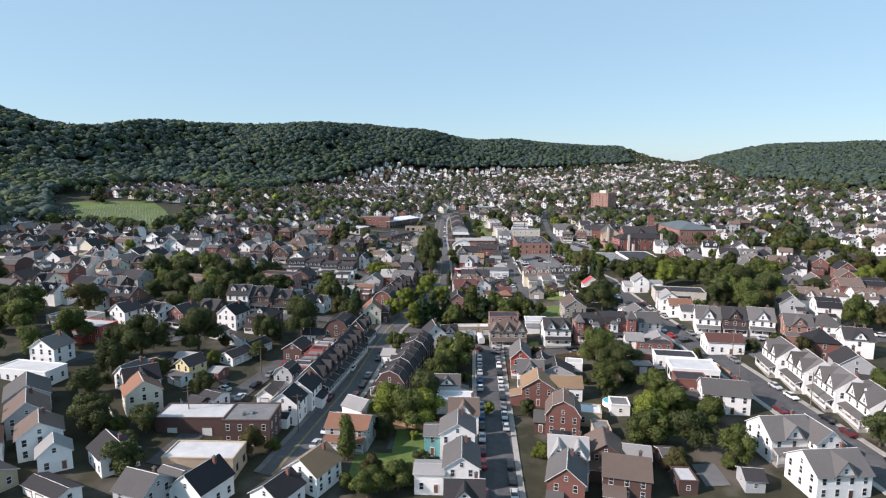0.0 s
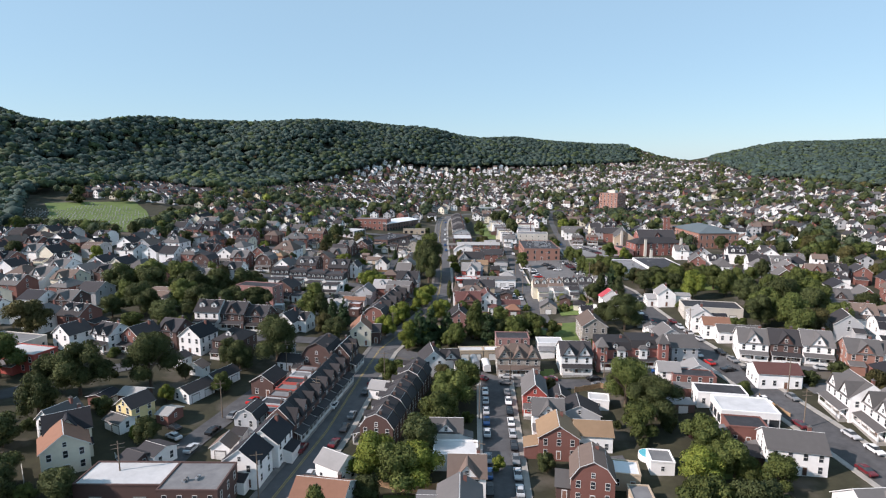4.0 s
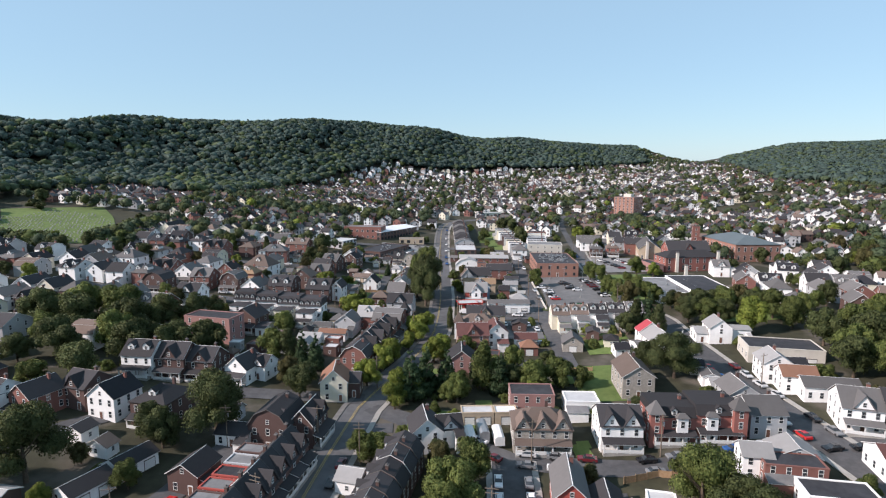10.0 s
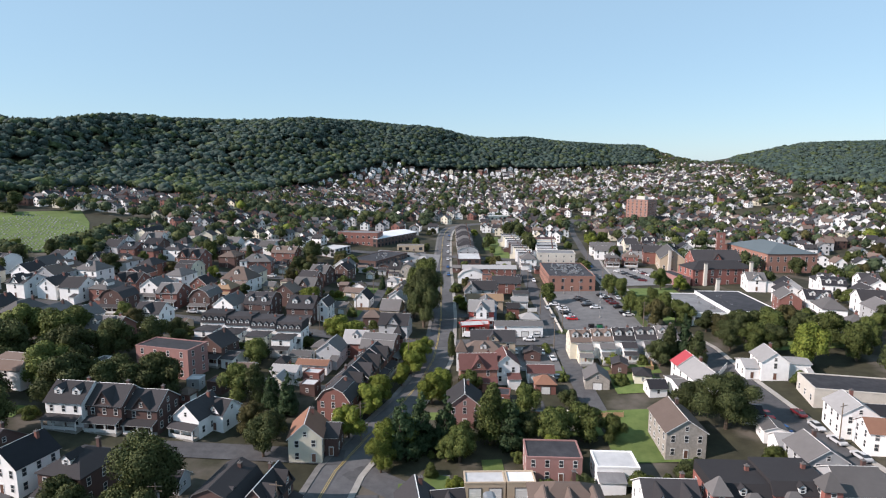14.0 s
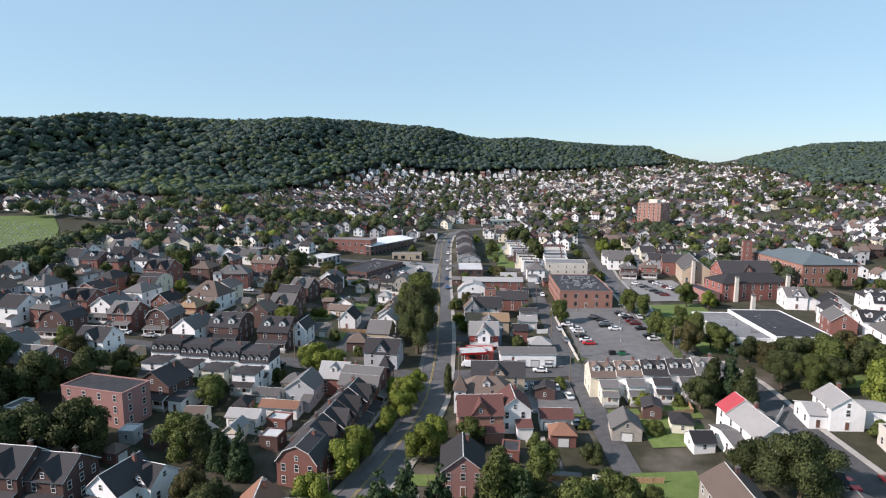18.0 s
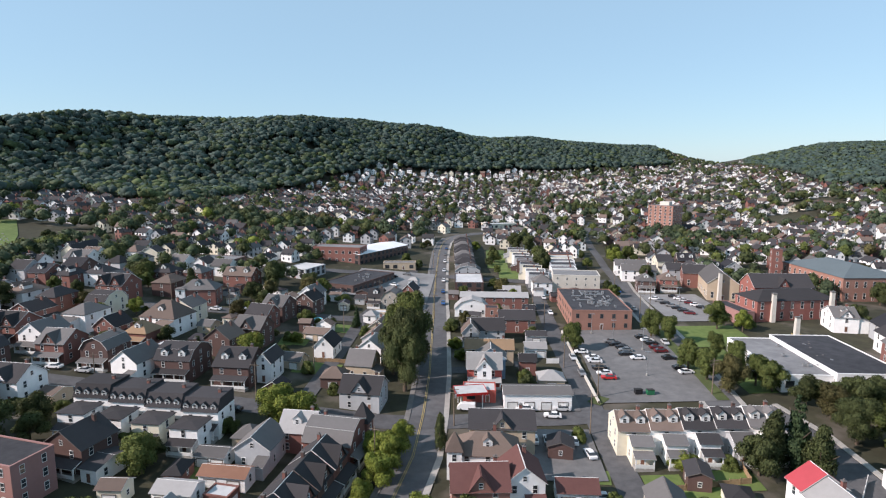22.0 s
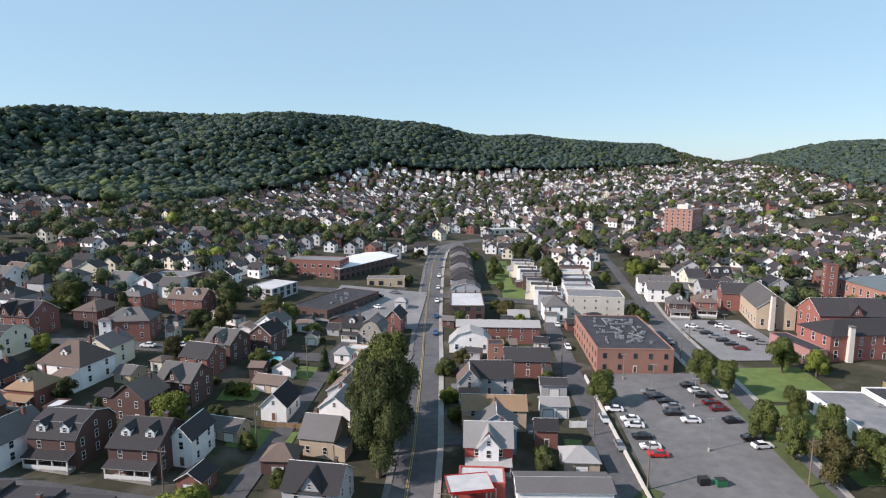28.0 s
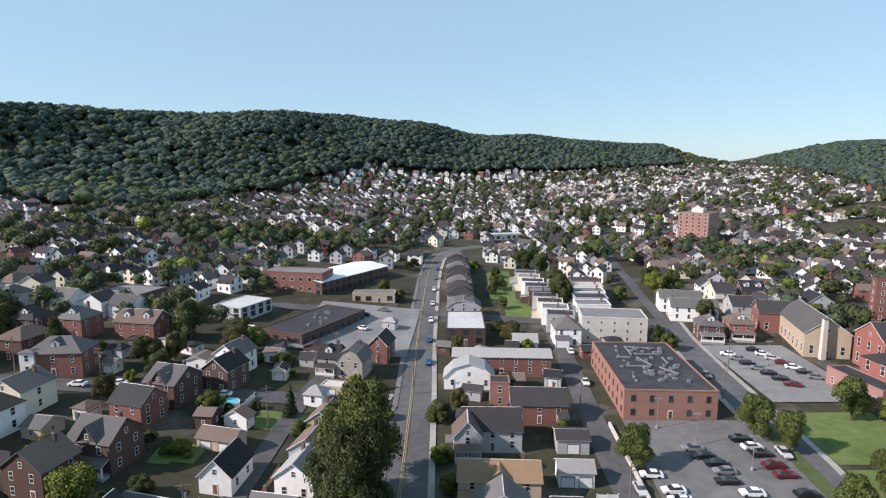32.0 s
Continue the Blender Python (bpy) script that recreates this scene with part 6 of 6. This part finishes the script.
# ---- cars ----
def car_proto(paint, van=False):
    g = Geo()
    if van:
        prof = [(-2.4, 0.35), (2.4, 0.35), (2.45, 0.9), (2.2, 1.15), (1.5, 1.9), (1.2, 2.0), (-2.3, 2.0), (-2.42, 1.7), (-2.45, 0.6)]
        glass = [(-2.2, 1.2), (2.0, 1.2), (1.52, 1.82), (-2.25, 1.82)]
        top = 1.0
    else:
        prof = [(-2.25, 0.3), (2.2, 0.3), (2.28, 0.62), (2.1, 0.82), (1.0, 0.95), (-1.6, 0.98), (-2.2, 0.95), (-2.3, 0.6)]
        glass = [(-1.75, 0.97), (1.05, 0.94), (0.3, 1.42), (-1.15, 1.44)]
        top = 0.8
    g.prism_x([(a, b) for a, b in prof], -0.88, 0.88, 0)
    h = Geo()
    n = len(glass)
    ws = [0.8 if b < 1.2 + (0.1 if van else 0) else 0.62 for a, b in glass]
    lo = [(-w, a, b) for (a, b), w in zip(glass, ws)]
    hi = [(w, a, b) for (a, b), w in zip(glass, ws)]
    h.solid(lo, hi, 0)
    r = Geo()
    if not van:
        r.box(-0.6, 0.6, -1.12, 0.28, 1.41, 1.47)
    w = Geo()
    k = 12
    ring = [(0.32 * math.cos(2 * math.pi * i / k), 0.32 * math.sin(2 * math.pi * i / k)) for i in range(k)]
    w.solid([(-0.1, a, b) for a, b in ring], [(0.1, a, b) for a, b in ring], 0)
    body = g.mesh("body", PAINT[paint])
    cabin = h.mesh("cabin", M_GLASS)
    roof = r.mesh("roof", PAINT[paint]) if not van else None
    wheel = w.mesh("wheel", M_TYRE)
    l = Geo()
    l.box(-0.16, 0.16, -0.03, 0.03, -0.08, 0.08)
    head, tail = l.mesh("headlight", M_LINE_W), l.mesh("tail_light", PAINT["red"])
    return body, cabin, roof, wheel, head, tail


CARS = {}
ax = Geo()
ring12 = [(0.32 * math.cos(math.pi * i / 6), 0.32 * math.sin(math.pi * i / 6)) for i in range(12)]
ring6 = [(0.08 * math.cos(math.pi * i / 6), 0.08 * math.sin(math.pi * i / 6)) for i in range(12)]
rings = [(-0.9, ring12), (-0.7, ring12), (-0.7, ring6), (0.7, ring6), (0.7, ring12), (0.9, ring12)]
for u, rr in rings:
    ax.v += [(u, a, b) for a, b in rr]
for k in range(5):
    for i in range(12):
        j = (i + 1) % 12
        ax.f.append((k * 12 + i, k * 12 + j, k * 12 + 12 + j, k * 12 + 12 + i))
        ax.m.append(0)
ax.f += [tuple(range(11, -1, -1)), tuple(range(60, 72))]
ax.m += [0, 0]
AXLE = ax.mesh("axle", M_TYRE)
CAR_WORD = {"white": "white", "black": "black", "grey": "dark grey", "red": "bright red", "maroon": "maroon", "blue": "blue", "silver": "silver"}
CAR_COUNT = [0]


def car(x, y, yaw, paint, van=False, group="", lift=0.3):
    """A parked car, its nose to +y before it is turned."""
    key = (paint, van)
    if key not in CARS:
        CARS[key] = car_proto(paint, van)
    body, cabin, roof, wheel, head, tail = CARS[key]
    CAR_COUNT[0] += 1
    e = thing("van" if van else "car", x, y, gz(x, y) + lift, yaw, f"{CAR_WORD[paint]} parked {'van' if van else 'car'} with dark windows on asphalt", "van" if van else "car", group)
    put("body", body, e, 0, 0, 0)
    put("cabin", cabin, e, 0, 0, 0)
    if roof:
        put("roof", roof, e, 0, 0, 0)
    if y > 230:
        for sy in (-1.4, 1.45):
            put("axle", AXLE, e, 0, sy, 0.32)
        return e
    for sx in (-0.8, 0.8):
        for sy in (-1.4, 1.45):
            put("wheel", wheel, e, sx, sy, 0.32)
    return e


cr = random.Random(8)
COLS = ["white", "white", "black", "grey", "silver", "silver", "black", "red", "blue", "maroon", "grey", "white"]
for x, y, c in ((36.6, 364, "white"), (39.2, 358.6, "white"), (39.4, 355.5, "white"), (40.2, 345.5, "white"), (40.8, 342.2, "red"), (39.6, 350, "black"),
                (49.5, 371, "black"), (51, 368, "black"), (51.5, 365, "grey"), (50.5, 361.5, "black"), (53.5, 357.5, "white"), (48.5, 374, "grey")):
    car(x, y, 90 + cr.uniform(-4, 4), c, group="cars in the parking lot")
for x, y, c in ((60.5, 378, "black"), (61.5, 374.5, "white"), (62, 371.5, "black"), (62.3, 367, "maroon"), (62.8, 363.5, "maroon"), (63.3, 357, "black"), (63.8, 348.5, "black"), (64.5, 345, "white")):
    car(x, y, -84 + cr.uniform(-4, 4), c, group="cars in the parking lot")
for k in range(7):
    car(82 + 1.1 * k, 434 - 4.2 * k, 70, cr.choice(["black", "grey", "black", "white", "silver", "grey", "maroon"]), group="cars in the school lot")
for k in range(7):
    car(92 + 1.0 * k, 438 - 4.0 * k, 250, cr.choice(["black", "grey", "black", "white", "silver", "grey", "maroon"]), group="cars in the school lot")
for k in range(4):
    car(15 + 3.1 * k, 306, 0, cr.choice(COLS), group="cars in the yard")
for x, y, a, c in ((21, 318.5, 85, "white"), (14, 322.2, 90, "white"), (24, 322.5, 88, "silver"), (27, 300, 10, "white"), (26, 284, 95, "silver"), (8.5, 316.2, 92, "silver"),
                   (-41, 311.5, 84, "red"), (-61, 312, 85, "black"), (-110, 325.5, 85, "silver"), (-119, 326, 86, "white"), (-64, 391, 92, "white"), (-92, 391.5, 90, "white"), (-101, 389, 88, "white"),
                   (-73, 164, 60, "black"), (-71, 160, 60, "silver"), (-40, 455, 60, "white"), (-44, 425, 20, "black"), (-47, 420, 20, "maroon"), (-38, 400, 10, "white"), (-42, 470, 80, "black"), (-36, 478, 80, "grey")):
    car(x, y, a, c)
car(-1.5, 321.5, 85, "white", True)


def along(line, off, step, chance, y0, y1, group):
    run = 0.0
    for a, b in zip(line, line[1:]):
        d = Vector((b[0] - a[0], b[1] - a[1]))
        n = d.length
        d.normalize()
        while run < n:
            p = Vector(a[:2]) + d * run
            if y0 < p.y < y1 and cr.random() < chance:
                q = p + Vector((d.y, -d.x)) * off
                car(q.x, q.y, math.degrees(math.atan2(d.y, d.x)) - 90 + cr.choice([0, 180]), cr.choice(COLS), group=group)
            run += step
        run -= n


along(STREETS[1][1], -3.3, 6.2, 0.8, 110, 200, "cars parked along the street")
along(STREETS[1][1], 3.3, 6.2, 0.85, 110, 200, "cars parked along the street")
along(MAIN, 3.2, 7.5, 0.5, 130, 215, "cars parked along the avenue")
along(MAIN, -3.2, 8, 0.3, 130, 215, "cars parked along the avenue")
along(MAIN, 3.2, 22, 0.8, 385, 560, "cars on the avenue")
along(STREETS[2][1], -2.4, 7, 0.7, 190, 215, "cars parked along the cross street")
along(STREETS[2][1], 2.4, 7, 0.5, 190, 215, "cars parked along the cross street")
along(STREETS[3][1], 4.0, 7, 0.7, 120, 260, "cars parked along the east street")
along(STREETS[3][1], -4.0, 7, 0.45, 120, 300, "cars parked along the east street")
along(STREETS[6][1], -3.2, 11, 0.4, 330, 460, "cars parked along the school street")
along(STREETS[5][1], 2.2, 13, 0.4, 335, 470, "cars parked in the alley")
along(STREETS[7][1], 2.0, 9, 0.5, 130, 215, "cars parked in the alley")

# ---- poles, lamps, bins ----
def pole_proto():
    g = Geo()
    g.tube(0, 0, -0.5, 10.5, 0.17, 0.11, 8)
    a = Geo()
    a.box(-1.3, 1.3, -0.06, 0.06, -0.06, 0.06)
    t = Geo()
    t.tube(0, 0, -0.45, 0.45, 0.24, 0.24, 10)
    return g.mesh("post", M_POLE), a.mesh("crossarm", M_POLE), t.mesh("transformer", M_METAL)


POST, ARM, TRANS = pole_proto()


def utility_pole(x, y, yaw, arm2=True, trans=False):
    e = thing("utility_pole", x, y, gz(x, y), yaw, "weathered wooden utility pole with crossarms beside the street", "pole", "utility poles")
    put("post", POST, e, 0, 0, 0)
    put("crossarm", ARM, e, 0, -0.2, 9.9)
    if arm2:
        put("crossarm", ARM, e, 0, -0.2, 9.0)
    if trans:
        put("transformer", TRANS, e, 0.42, 0, 8.0)


for k, (x, y) in enumerate(((-40.5, 180), (-36.3, 209), (-25, 203), (-43, 141), (-27.5, 244), (-21, 292), (-4.5, 313), (-15.7, 402), (-18.3, 450), (-23, 500), (-13, 480), (-12.5, 530), (-57, 205), (-64, 172), (-72, 140),
                            (4, 150), (4.6, 180), (15, 206), (45, 207), (84, 240), (93, 190), (97, 152), (86, 170), (29, 310), (29, 352), (27.5, 392), (35, 330), (27, 430), (66, 330), (66, 400), (76, 420), (-58, 319.5), (-100, 316),
                            (-48, 340), (-47.5, 378), (-41, 420), (-96, 391), (-120, 392), (68, 450), (80, 480))):
    utility_pole(x, y, 12 * (k % 5) - 20, k % 2 == 0, k % 3 == 0)


def lot_lamp(x, y):
    e = thing("lot_lamp", x, y, gz(x, y) + 0.25, 0, "grey metal lamp post in the parking lot", "lamp post", "parking lot lamps")
    g = Geo()
    g.tube(0, 0, 0, 0.7, 0.3, 0.3, 10)
    part("base", g, M_WALK, e)
    g = Geo()
    g.tube(0, 0, 0.7, 7.5, 0.09, 0.06, 8)
    part("post", g, M_METAL, e)
    for s in (-1, 1):
        g = Geo()
        g.box(s * 0.1 if s > 0 else -0.9, 0.9 if s > 0 else -0.1, -0.17, 0.17, 7.4, 7.58)
        part("lamp_head", g, M_METAL, e)


for x, y in ((52.5, 344), (50, 376), (57.5, 366), (44, 384), (90, 425)):
    lot_lamp(x, y)


def dumpster(x, y, yaw, paint, label):
    e = thing("dumpster", x, y, gz(x, y) + 0.28, yaw, label, "dumpster")
    g = Geo()
    g.prism_x([(-0.75, 0.1), (0.75, 0.1), (0.85, 1.3), (-0.75, 1.5)], -1.0, 1.0)
    part("bin", g, PAINT[paint], e)
    g = Geo()
    slab(g, (-1.05, 0.9, 1.32), (-1.05, -0.8, 1.53), (1.05, -0.8, 1.53), (1.05, 0.9, 1.32), -0.06)
    part("lid", g, M_TYRE, e)


dumpster(46.5, 331.6, 4, "black", "dark dumpster with a closed lid on asphalt")
dumpster(49.6, 331.0, 4, "green", "green metal dumpster with a black lid on asphalt")


# ---- walls, fences ----
def fence(x0, y0, x1, y1, h, material, label, step=2.4, board=False):
    e = thing("fence", x0, y0, 0, 0, label, "fence")
    n = max(1, round(math.hypot(x1 - x0, y1 - y0) / step))
    yaw = math.degrees(math.atan2(y1 - y0, x1 - x0))
    g = Geo()
    g.box(-0.07, 0.07, -0.07, 0.07, -0.6, h + 0.12)
    post = g.mesh("post", material)
    g = Geo()
    seg = math.hypot(x1 - x0, y1 - y0) / n
    g.box(0.07, seg - 0.07, -0.025, 0.025, 0.05, h)
    panel = g.mesh("panel", material)
    for i in range(n + 1):
        x, y = x0 + (x1 - x0) * i / n, y0 + (y1 - y0) * i / n
        put("post", post, e, x - x0, y - y0, gz(x, y), yaw)
        if i < n:
            x2, y2 = x0 + (x1 - x0) * (i + 1) / n, y0 + (y1 - y0) * (i + 1) / n
            o = put("panel", panel, e, x - x0, y - y0, (gz(x, y) + gz(x2, y2)) / 2 - 0.1, yaw)


WH, WD = "white panel fence round a back yard", "brown wooden board fence round a back yard"
for a in ((-79.5, 150, -66, 138, 1.3, M_TRIM, WH), (-96, 143, -88, 134, 1.2, M_TRIM, WH), (-12, 146, -1, 149, 1.6, M_WOOD, WD), (-20, 149, -12, 146, 1.6, M_WOOD, WD), (34, 197, 42, 199, 1.7, M_WOOD, WD), (42, 199, 50, 197.5, 1.7, M_WOOD, WD),
          (41, 286, 57, 288, 1.6, M_WOOD, WD), (57, 288, 58, 296, 1.6, M_WOOD, WD), (73.5, 280, 79, 287, 1.9, M_TRIM, WH), (-57, 272, -40, 270, 1.5, M_TRIM, WH), (-50, 349, -40, 350, 1.4, M_WOOD, WD), (-40, 350, -39.5, 362, 1.4, M_WOOD, WD),
          (-66, 383, -57, 381, 1.6, M_TRIM, WH), (-57, 381, -56, 392, 1.6, M_TRIM, WH), (22, 259, 40, 258, 1.6, M_WOOD, WD), (10, 260, 22, 259, 1.6, M_WOOD, WD), (24, 356, 28, 356, 1.8, M_TRIM, WH), (84, 188, 86, 176, 1.2, M_WOOD, WD), (112, 377, 121, 374, 1.6, M_LINE_Y, "yellow panel fence beside the school")):
    fence(*a)
g = strip("retaining_wall", [(34.5, 326), (34, 350), (33.4, 386)], 0.5, 1.0, WALL["block"], "low concrete wall along the parking lot", "wall", thick=1.6)
strip("verge", [(67.5, 326), (69, 388)], 3.2, 0.33, M_GRASS, "grass verge beside the lot", "grass")
strip("verge", [(33, 326), (36.5, 330)], 4.0, 0.36, M_GRASS, "grass verge beside the lot", "grass")
for x0, x1, y0, y1 in ((20, 33, 249, 257), (33, 52, 236, 250), (-55, -41, 339, 348), (-65, -57, 361, 368), (-17, -6, 132, 145), (56, 72, 150, 158), (-70, -60, 440, 452), (42, 56, 279, 286), (-62, -50, 281, 287), (-16, 2, 219, 227), (76, 84, 330, 366), (76, 98, 368, 392),
                       (98, 125, 300, 316), (-52, -40, 377, 386), (14, 27, 470, 500), (8, 20, 500, 556), (40, 46, 470, 520), (36, 44, 286, 292)):
    patch("lawn", x0, x1, y0, y1, 0.16, M_LAWN2, "mown green lawn behind a house", "lawn")

# ---- small yards: paved, gravelled and mown corners between the houses ----
yr = random.Random(77)
YARD = [(M_LAWN2, "lawn", "mown green lawn behind a house", "lawn"), (M_LAWN2, "lawn", "mown green lawn behind a house", "lawn"), (M_WALK, "patio", "pale concrete patio behind a house", "patio"), (M_LOT, "driveway", "grey asphalt driveway beside a house", "driveway"), (M_ASPHALT, "driveway", "dark asphalt driveway beside a house", "driveway")]
YN = 0
for _ in range(900):
    x, y, w, d = yr.uniform(-115, 115), yr.uniform(115, 440), yr.uniform(3, 7), yr.uniform(3.5, 9)
    if YN < 130 and abs(x) < 0.84 * y and free(x, y, max(w, d) * 0.5) and not on_road(x, y, max(w, d) * 0.55):
        m, nm, lb, ct = yr.choice(YARD)
        patch(nm, x - w / 2, x + w / 2, y - d / 2, y + d / 2, 0.12 + 0.003 * (YN % 20), m, lb, ct, yr.uniform(-0.8, 0.8))
        YN += 1
for x0, x1, y0, y1 in ((48, 59, 285.5, 293), (42, 57, 272, 282), (34, 48, 248, 262)):
    patch("lawn", x0, x1, y0, y1, 0.2, M_LAWN2, "mown green lawn behind a house", "lawn")
patch("lawn", -26, -9, 121, 133, 0.2, M_LAWN2, "mown green lawn behind a house", "lawn")

# ---- pools, trailers, canopy ----
def pool(x, y, r):
    e = thing("garden_pool", x, y, gz(x, y), 0, "round above-ground pool with blue water and white rim", "pool")
    g = Geo()
    g.tube(0, 0, -0.5, 1.2, r, r, 24)
    part("rim", g, M_TRIM, e)
    g = Geo()
    g.tube(0, 0, 1.1, 1.215, r - 0.2, r - 0.2, 24)
    part("water", g, M_POOL, e)


pool(-60.5, 386.5, 2.7)
pool(44.5, 160, 2.4)


def trailer(x, y, yaw, w, d, h, m, label):
    e = thing("box_trailer", x, y, gz(x, y) + 0.3, yaw, label, "trailer")
    g = Geo()
    g.prism_y([(-w / 2, 0.5), (w / 2, 0.5), (w / 2, h - 0.4), (w / 4, h), (-w / 4, h), (-w / 2, h - 0.4)], -d / 2, d / 2)
    part("body", g, m, e)
    for s in (-1, 1):
        g = Geo()
        g.box(s * w / 2 - 0.1, s * w / 2 + 0.1, -0.4, 0.4, 0, 0.7)
        part("wheel", g, M_TYRE, e)


trailer(0.6, 214.5, 8, 2.3, 6.5, 2.7, M_TRIM, "white box trailer parked beside the street")
trailer(3.8, 216.5, 8, 2.4, 7.5, 3.2, M_METAL, "grey rounded trailer parked beside the street")
trailer(7.6, 214.5, 5, 2.4, 7.0, 2.8, M_TRIM, "white box trailer parked beside the street")


def canopy(x, y, yaw, w, d, h):
    e = thing("canopy", x, y, gz(x, y) + 0.1, yaw, "white canopy with a red band over a forecourt", "canopy")
    g = Geo()
    g.box(-w / 2, w / 2, -d / 2, d / 2, h, h + 0.25)
    part("top", g, ROOF["flatwhite"], e)
    for a, b, c, q in ((-w / 2 - 0.06, w / 2 + 0.06, -d / 2 - 0.06, -d / 2), (-w / 2 - 0.06, w / 2 + 0.06, d / 2, d / 2 + 0.06), (-w / 2 - 0.06, -w / 2, -d / 2, d / 2), (w / 2, w / 2 + 0.06, -d / 2, d / 2)):
        g = Geo()
        g.box(a, b, c, q, h - 0.25, h + 0.45)
        part("red_band", g, PAINT["red"], e)
    for sx in (-1, 1):
        for sy in (-1, 1):
            g = Geo()
            g.box(sx * w * 0.35 - 0.12, sx * w * 0.35 + 0.12, sy * d * 0.35 - 0.12, sy * d * 0.35 + 0.12, -0.3, h)
            part("post", g, M_TRIM, e)


canopy(-0.5, 324.8, 12, 8.5, 6, 4.2)

# ---- roof plant on the office and the school ----
def roof_units(n, x0, x1, y0, y1, z, seed):
    r = random.Random(seed)
    for _ in range(n):
        x, y = r.uniform(x0, x1), r.uniform(y0, y1)
        w, d, h = r.uniform(0.5, 1.5), r.uniform(0.5, 1.3), r.uniform(0.35, 0.75)
        e = thing("roof_unit", x, y, z, r.choice([0, 90]), "grey metal ventilation unit on a flat roof", "roof unit", "roof units")
        g = Geo()
        g.box(-w / 2, w / 2, -d / 2, d / 2, 0, h)
        part("casing", g, M_METAL, e)
        g = Geo()
        g.tube(0, 0, h, h + 0.15, min(w, d) * 0.35, min(w, d) * 0.35, 10)
        part("fan_cowl", g, M_DARKTRIM, e)


def roof_z(x, y, ex, ey, h):
    return min(gz(x + i * ex * 0.8, y + j * ey * 0.8) for i in (-1, 1) for j in (-1, 1)) + 0.35 + h + 0.12


roof_units(46, 40.5, 56.5, 394, 422, roof_z(48.6, 407.6, 11.25, 19, 7.2), 1)
roof_units(14, 90, 108, 332, 360, roof_z(98, 345, 13.5, 19, 4.6), 2)
roof_units(12, -59, -52, 444, 463, roof_z(-56.8, 453.5, 15.5, 20.5, 4.0), 3)
roof_units(3, -57, -50, 134, 140, roof_z(-53.6, 136.8, 6.2, 5.4, 6.6), 4)

def duct(x, y, z, yaw, n):
    e = thing("roof_duct", x, y, z, yaw, "pale grey metal duct lying on a flat black roof", "duct", "roof ducts")
    g = Geo()
    g.box(-0.18, 0.18, -n / 2, n / 2, 0.15, 0.45)
    part("pipe", g, M_METAL, e)
    for s in (-1, 1):
        g = Geo()
        g.box(-0.25, 0.25, s * n * 0.4 - 0.1, s * n * 0.4 + 0.1, 0, 0.15)
        part("support", g, M_DARKTRIM, e)


zr = roof_z(48.6, 407.6, 11.25, 19, 7.2)
for x, y, a, n in ((45, 405, 90, 6), (48, 409, 20, 7), (51, 415, 90, 7), (46, 418, 0, 8), (52.5, 402, 35, 6), (54, 410, 0, 5), (43, 412, 90, 4), (50, 421, 80, 8)):
    duct(x, y, zr, a, n)

# ---- bushes ----
br = random.Random(31)
BUSH = {}
for lf in ("green", "dark", "lime"):
    BUSH[lf] = crown_mesh("round", 40 + len(lf))
    BUSH[lf].materials.append(LEAF[lf])
for _ in range(460):
    x = br.uniform(-125, 125)
    y = br.uniform(118, 420)
    if abs(x) < 0.85 * y and free(x, y, 0.5) and not on_road(x, y, 1.6):
        h = br.uniform(1.8, 4.6)
        lf = br.choice(["green", "green", "dark", "lime", "green"])
        b = new("bush", BUSH[lf])
        k = h * br.uniform(0.9, 1.4)
        b.matrix_basis = Matrix.LocRotScale((x, y, gz(x, y) - h * 0.25), Euler((0, 0, br.uniform(0, 6))), (k, k, h * 1.2))
        tagged(b, {"green": "green", "dark": "dark green", "lime": "yellow-green"}[lf] + " leafy garden bush beside a house", "bush")

# ---- burial ground ----
def graves():
    """Lawn on the slope, its far corner kept free of stones."""
    strip("burial_ground", [(-246, 389), (-263, 430), (-290, 470), (-322, 508)], 66, 0.3, M_LAWN2, "mown green burial ground on a slope", "lawn")
    r = random.Random(4)
    g = Geo()
    for i in range(52):
        for j in range(26):
            x, y = -352 + 2.6 * i + r.uniform(-0.4, 0.4), 382 + 4.6 * j + r.uniform(-0.5, 0.5)
            inside = -278 - 0.70 * (y - 368) < x < np.interp(y, (368, 412, 454, 510), (-250, -215, -230, -298)) and y > 375
            if r.random() < 0.8 and inside and not (y > 462 and x < -316):
                z = gz(x, y)
                w, h = r.uniform(0.3, 0.5), r.uniform(0.6, 1.1)
                g.box(x - w, x + w, y - 0.2, y + 0.2, z, z + h)
    tagged(new("gravestones", g.mesh("gravestones", M_STONE)), "rows of pale grey gravestones on grass", "gravestones", kind="stuff")


graves()
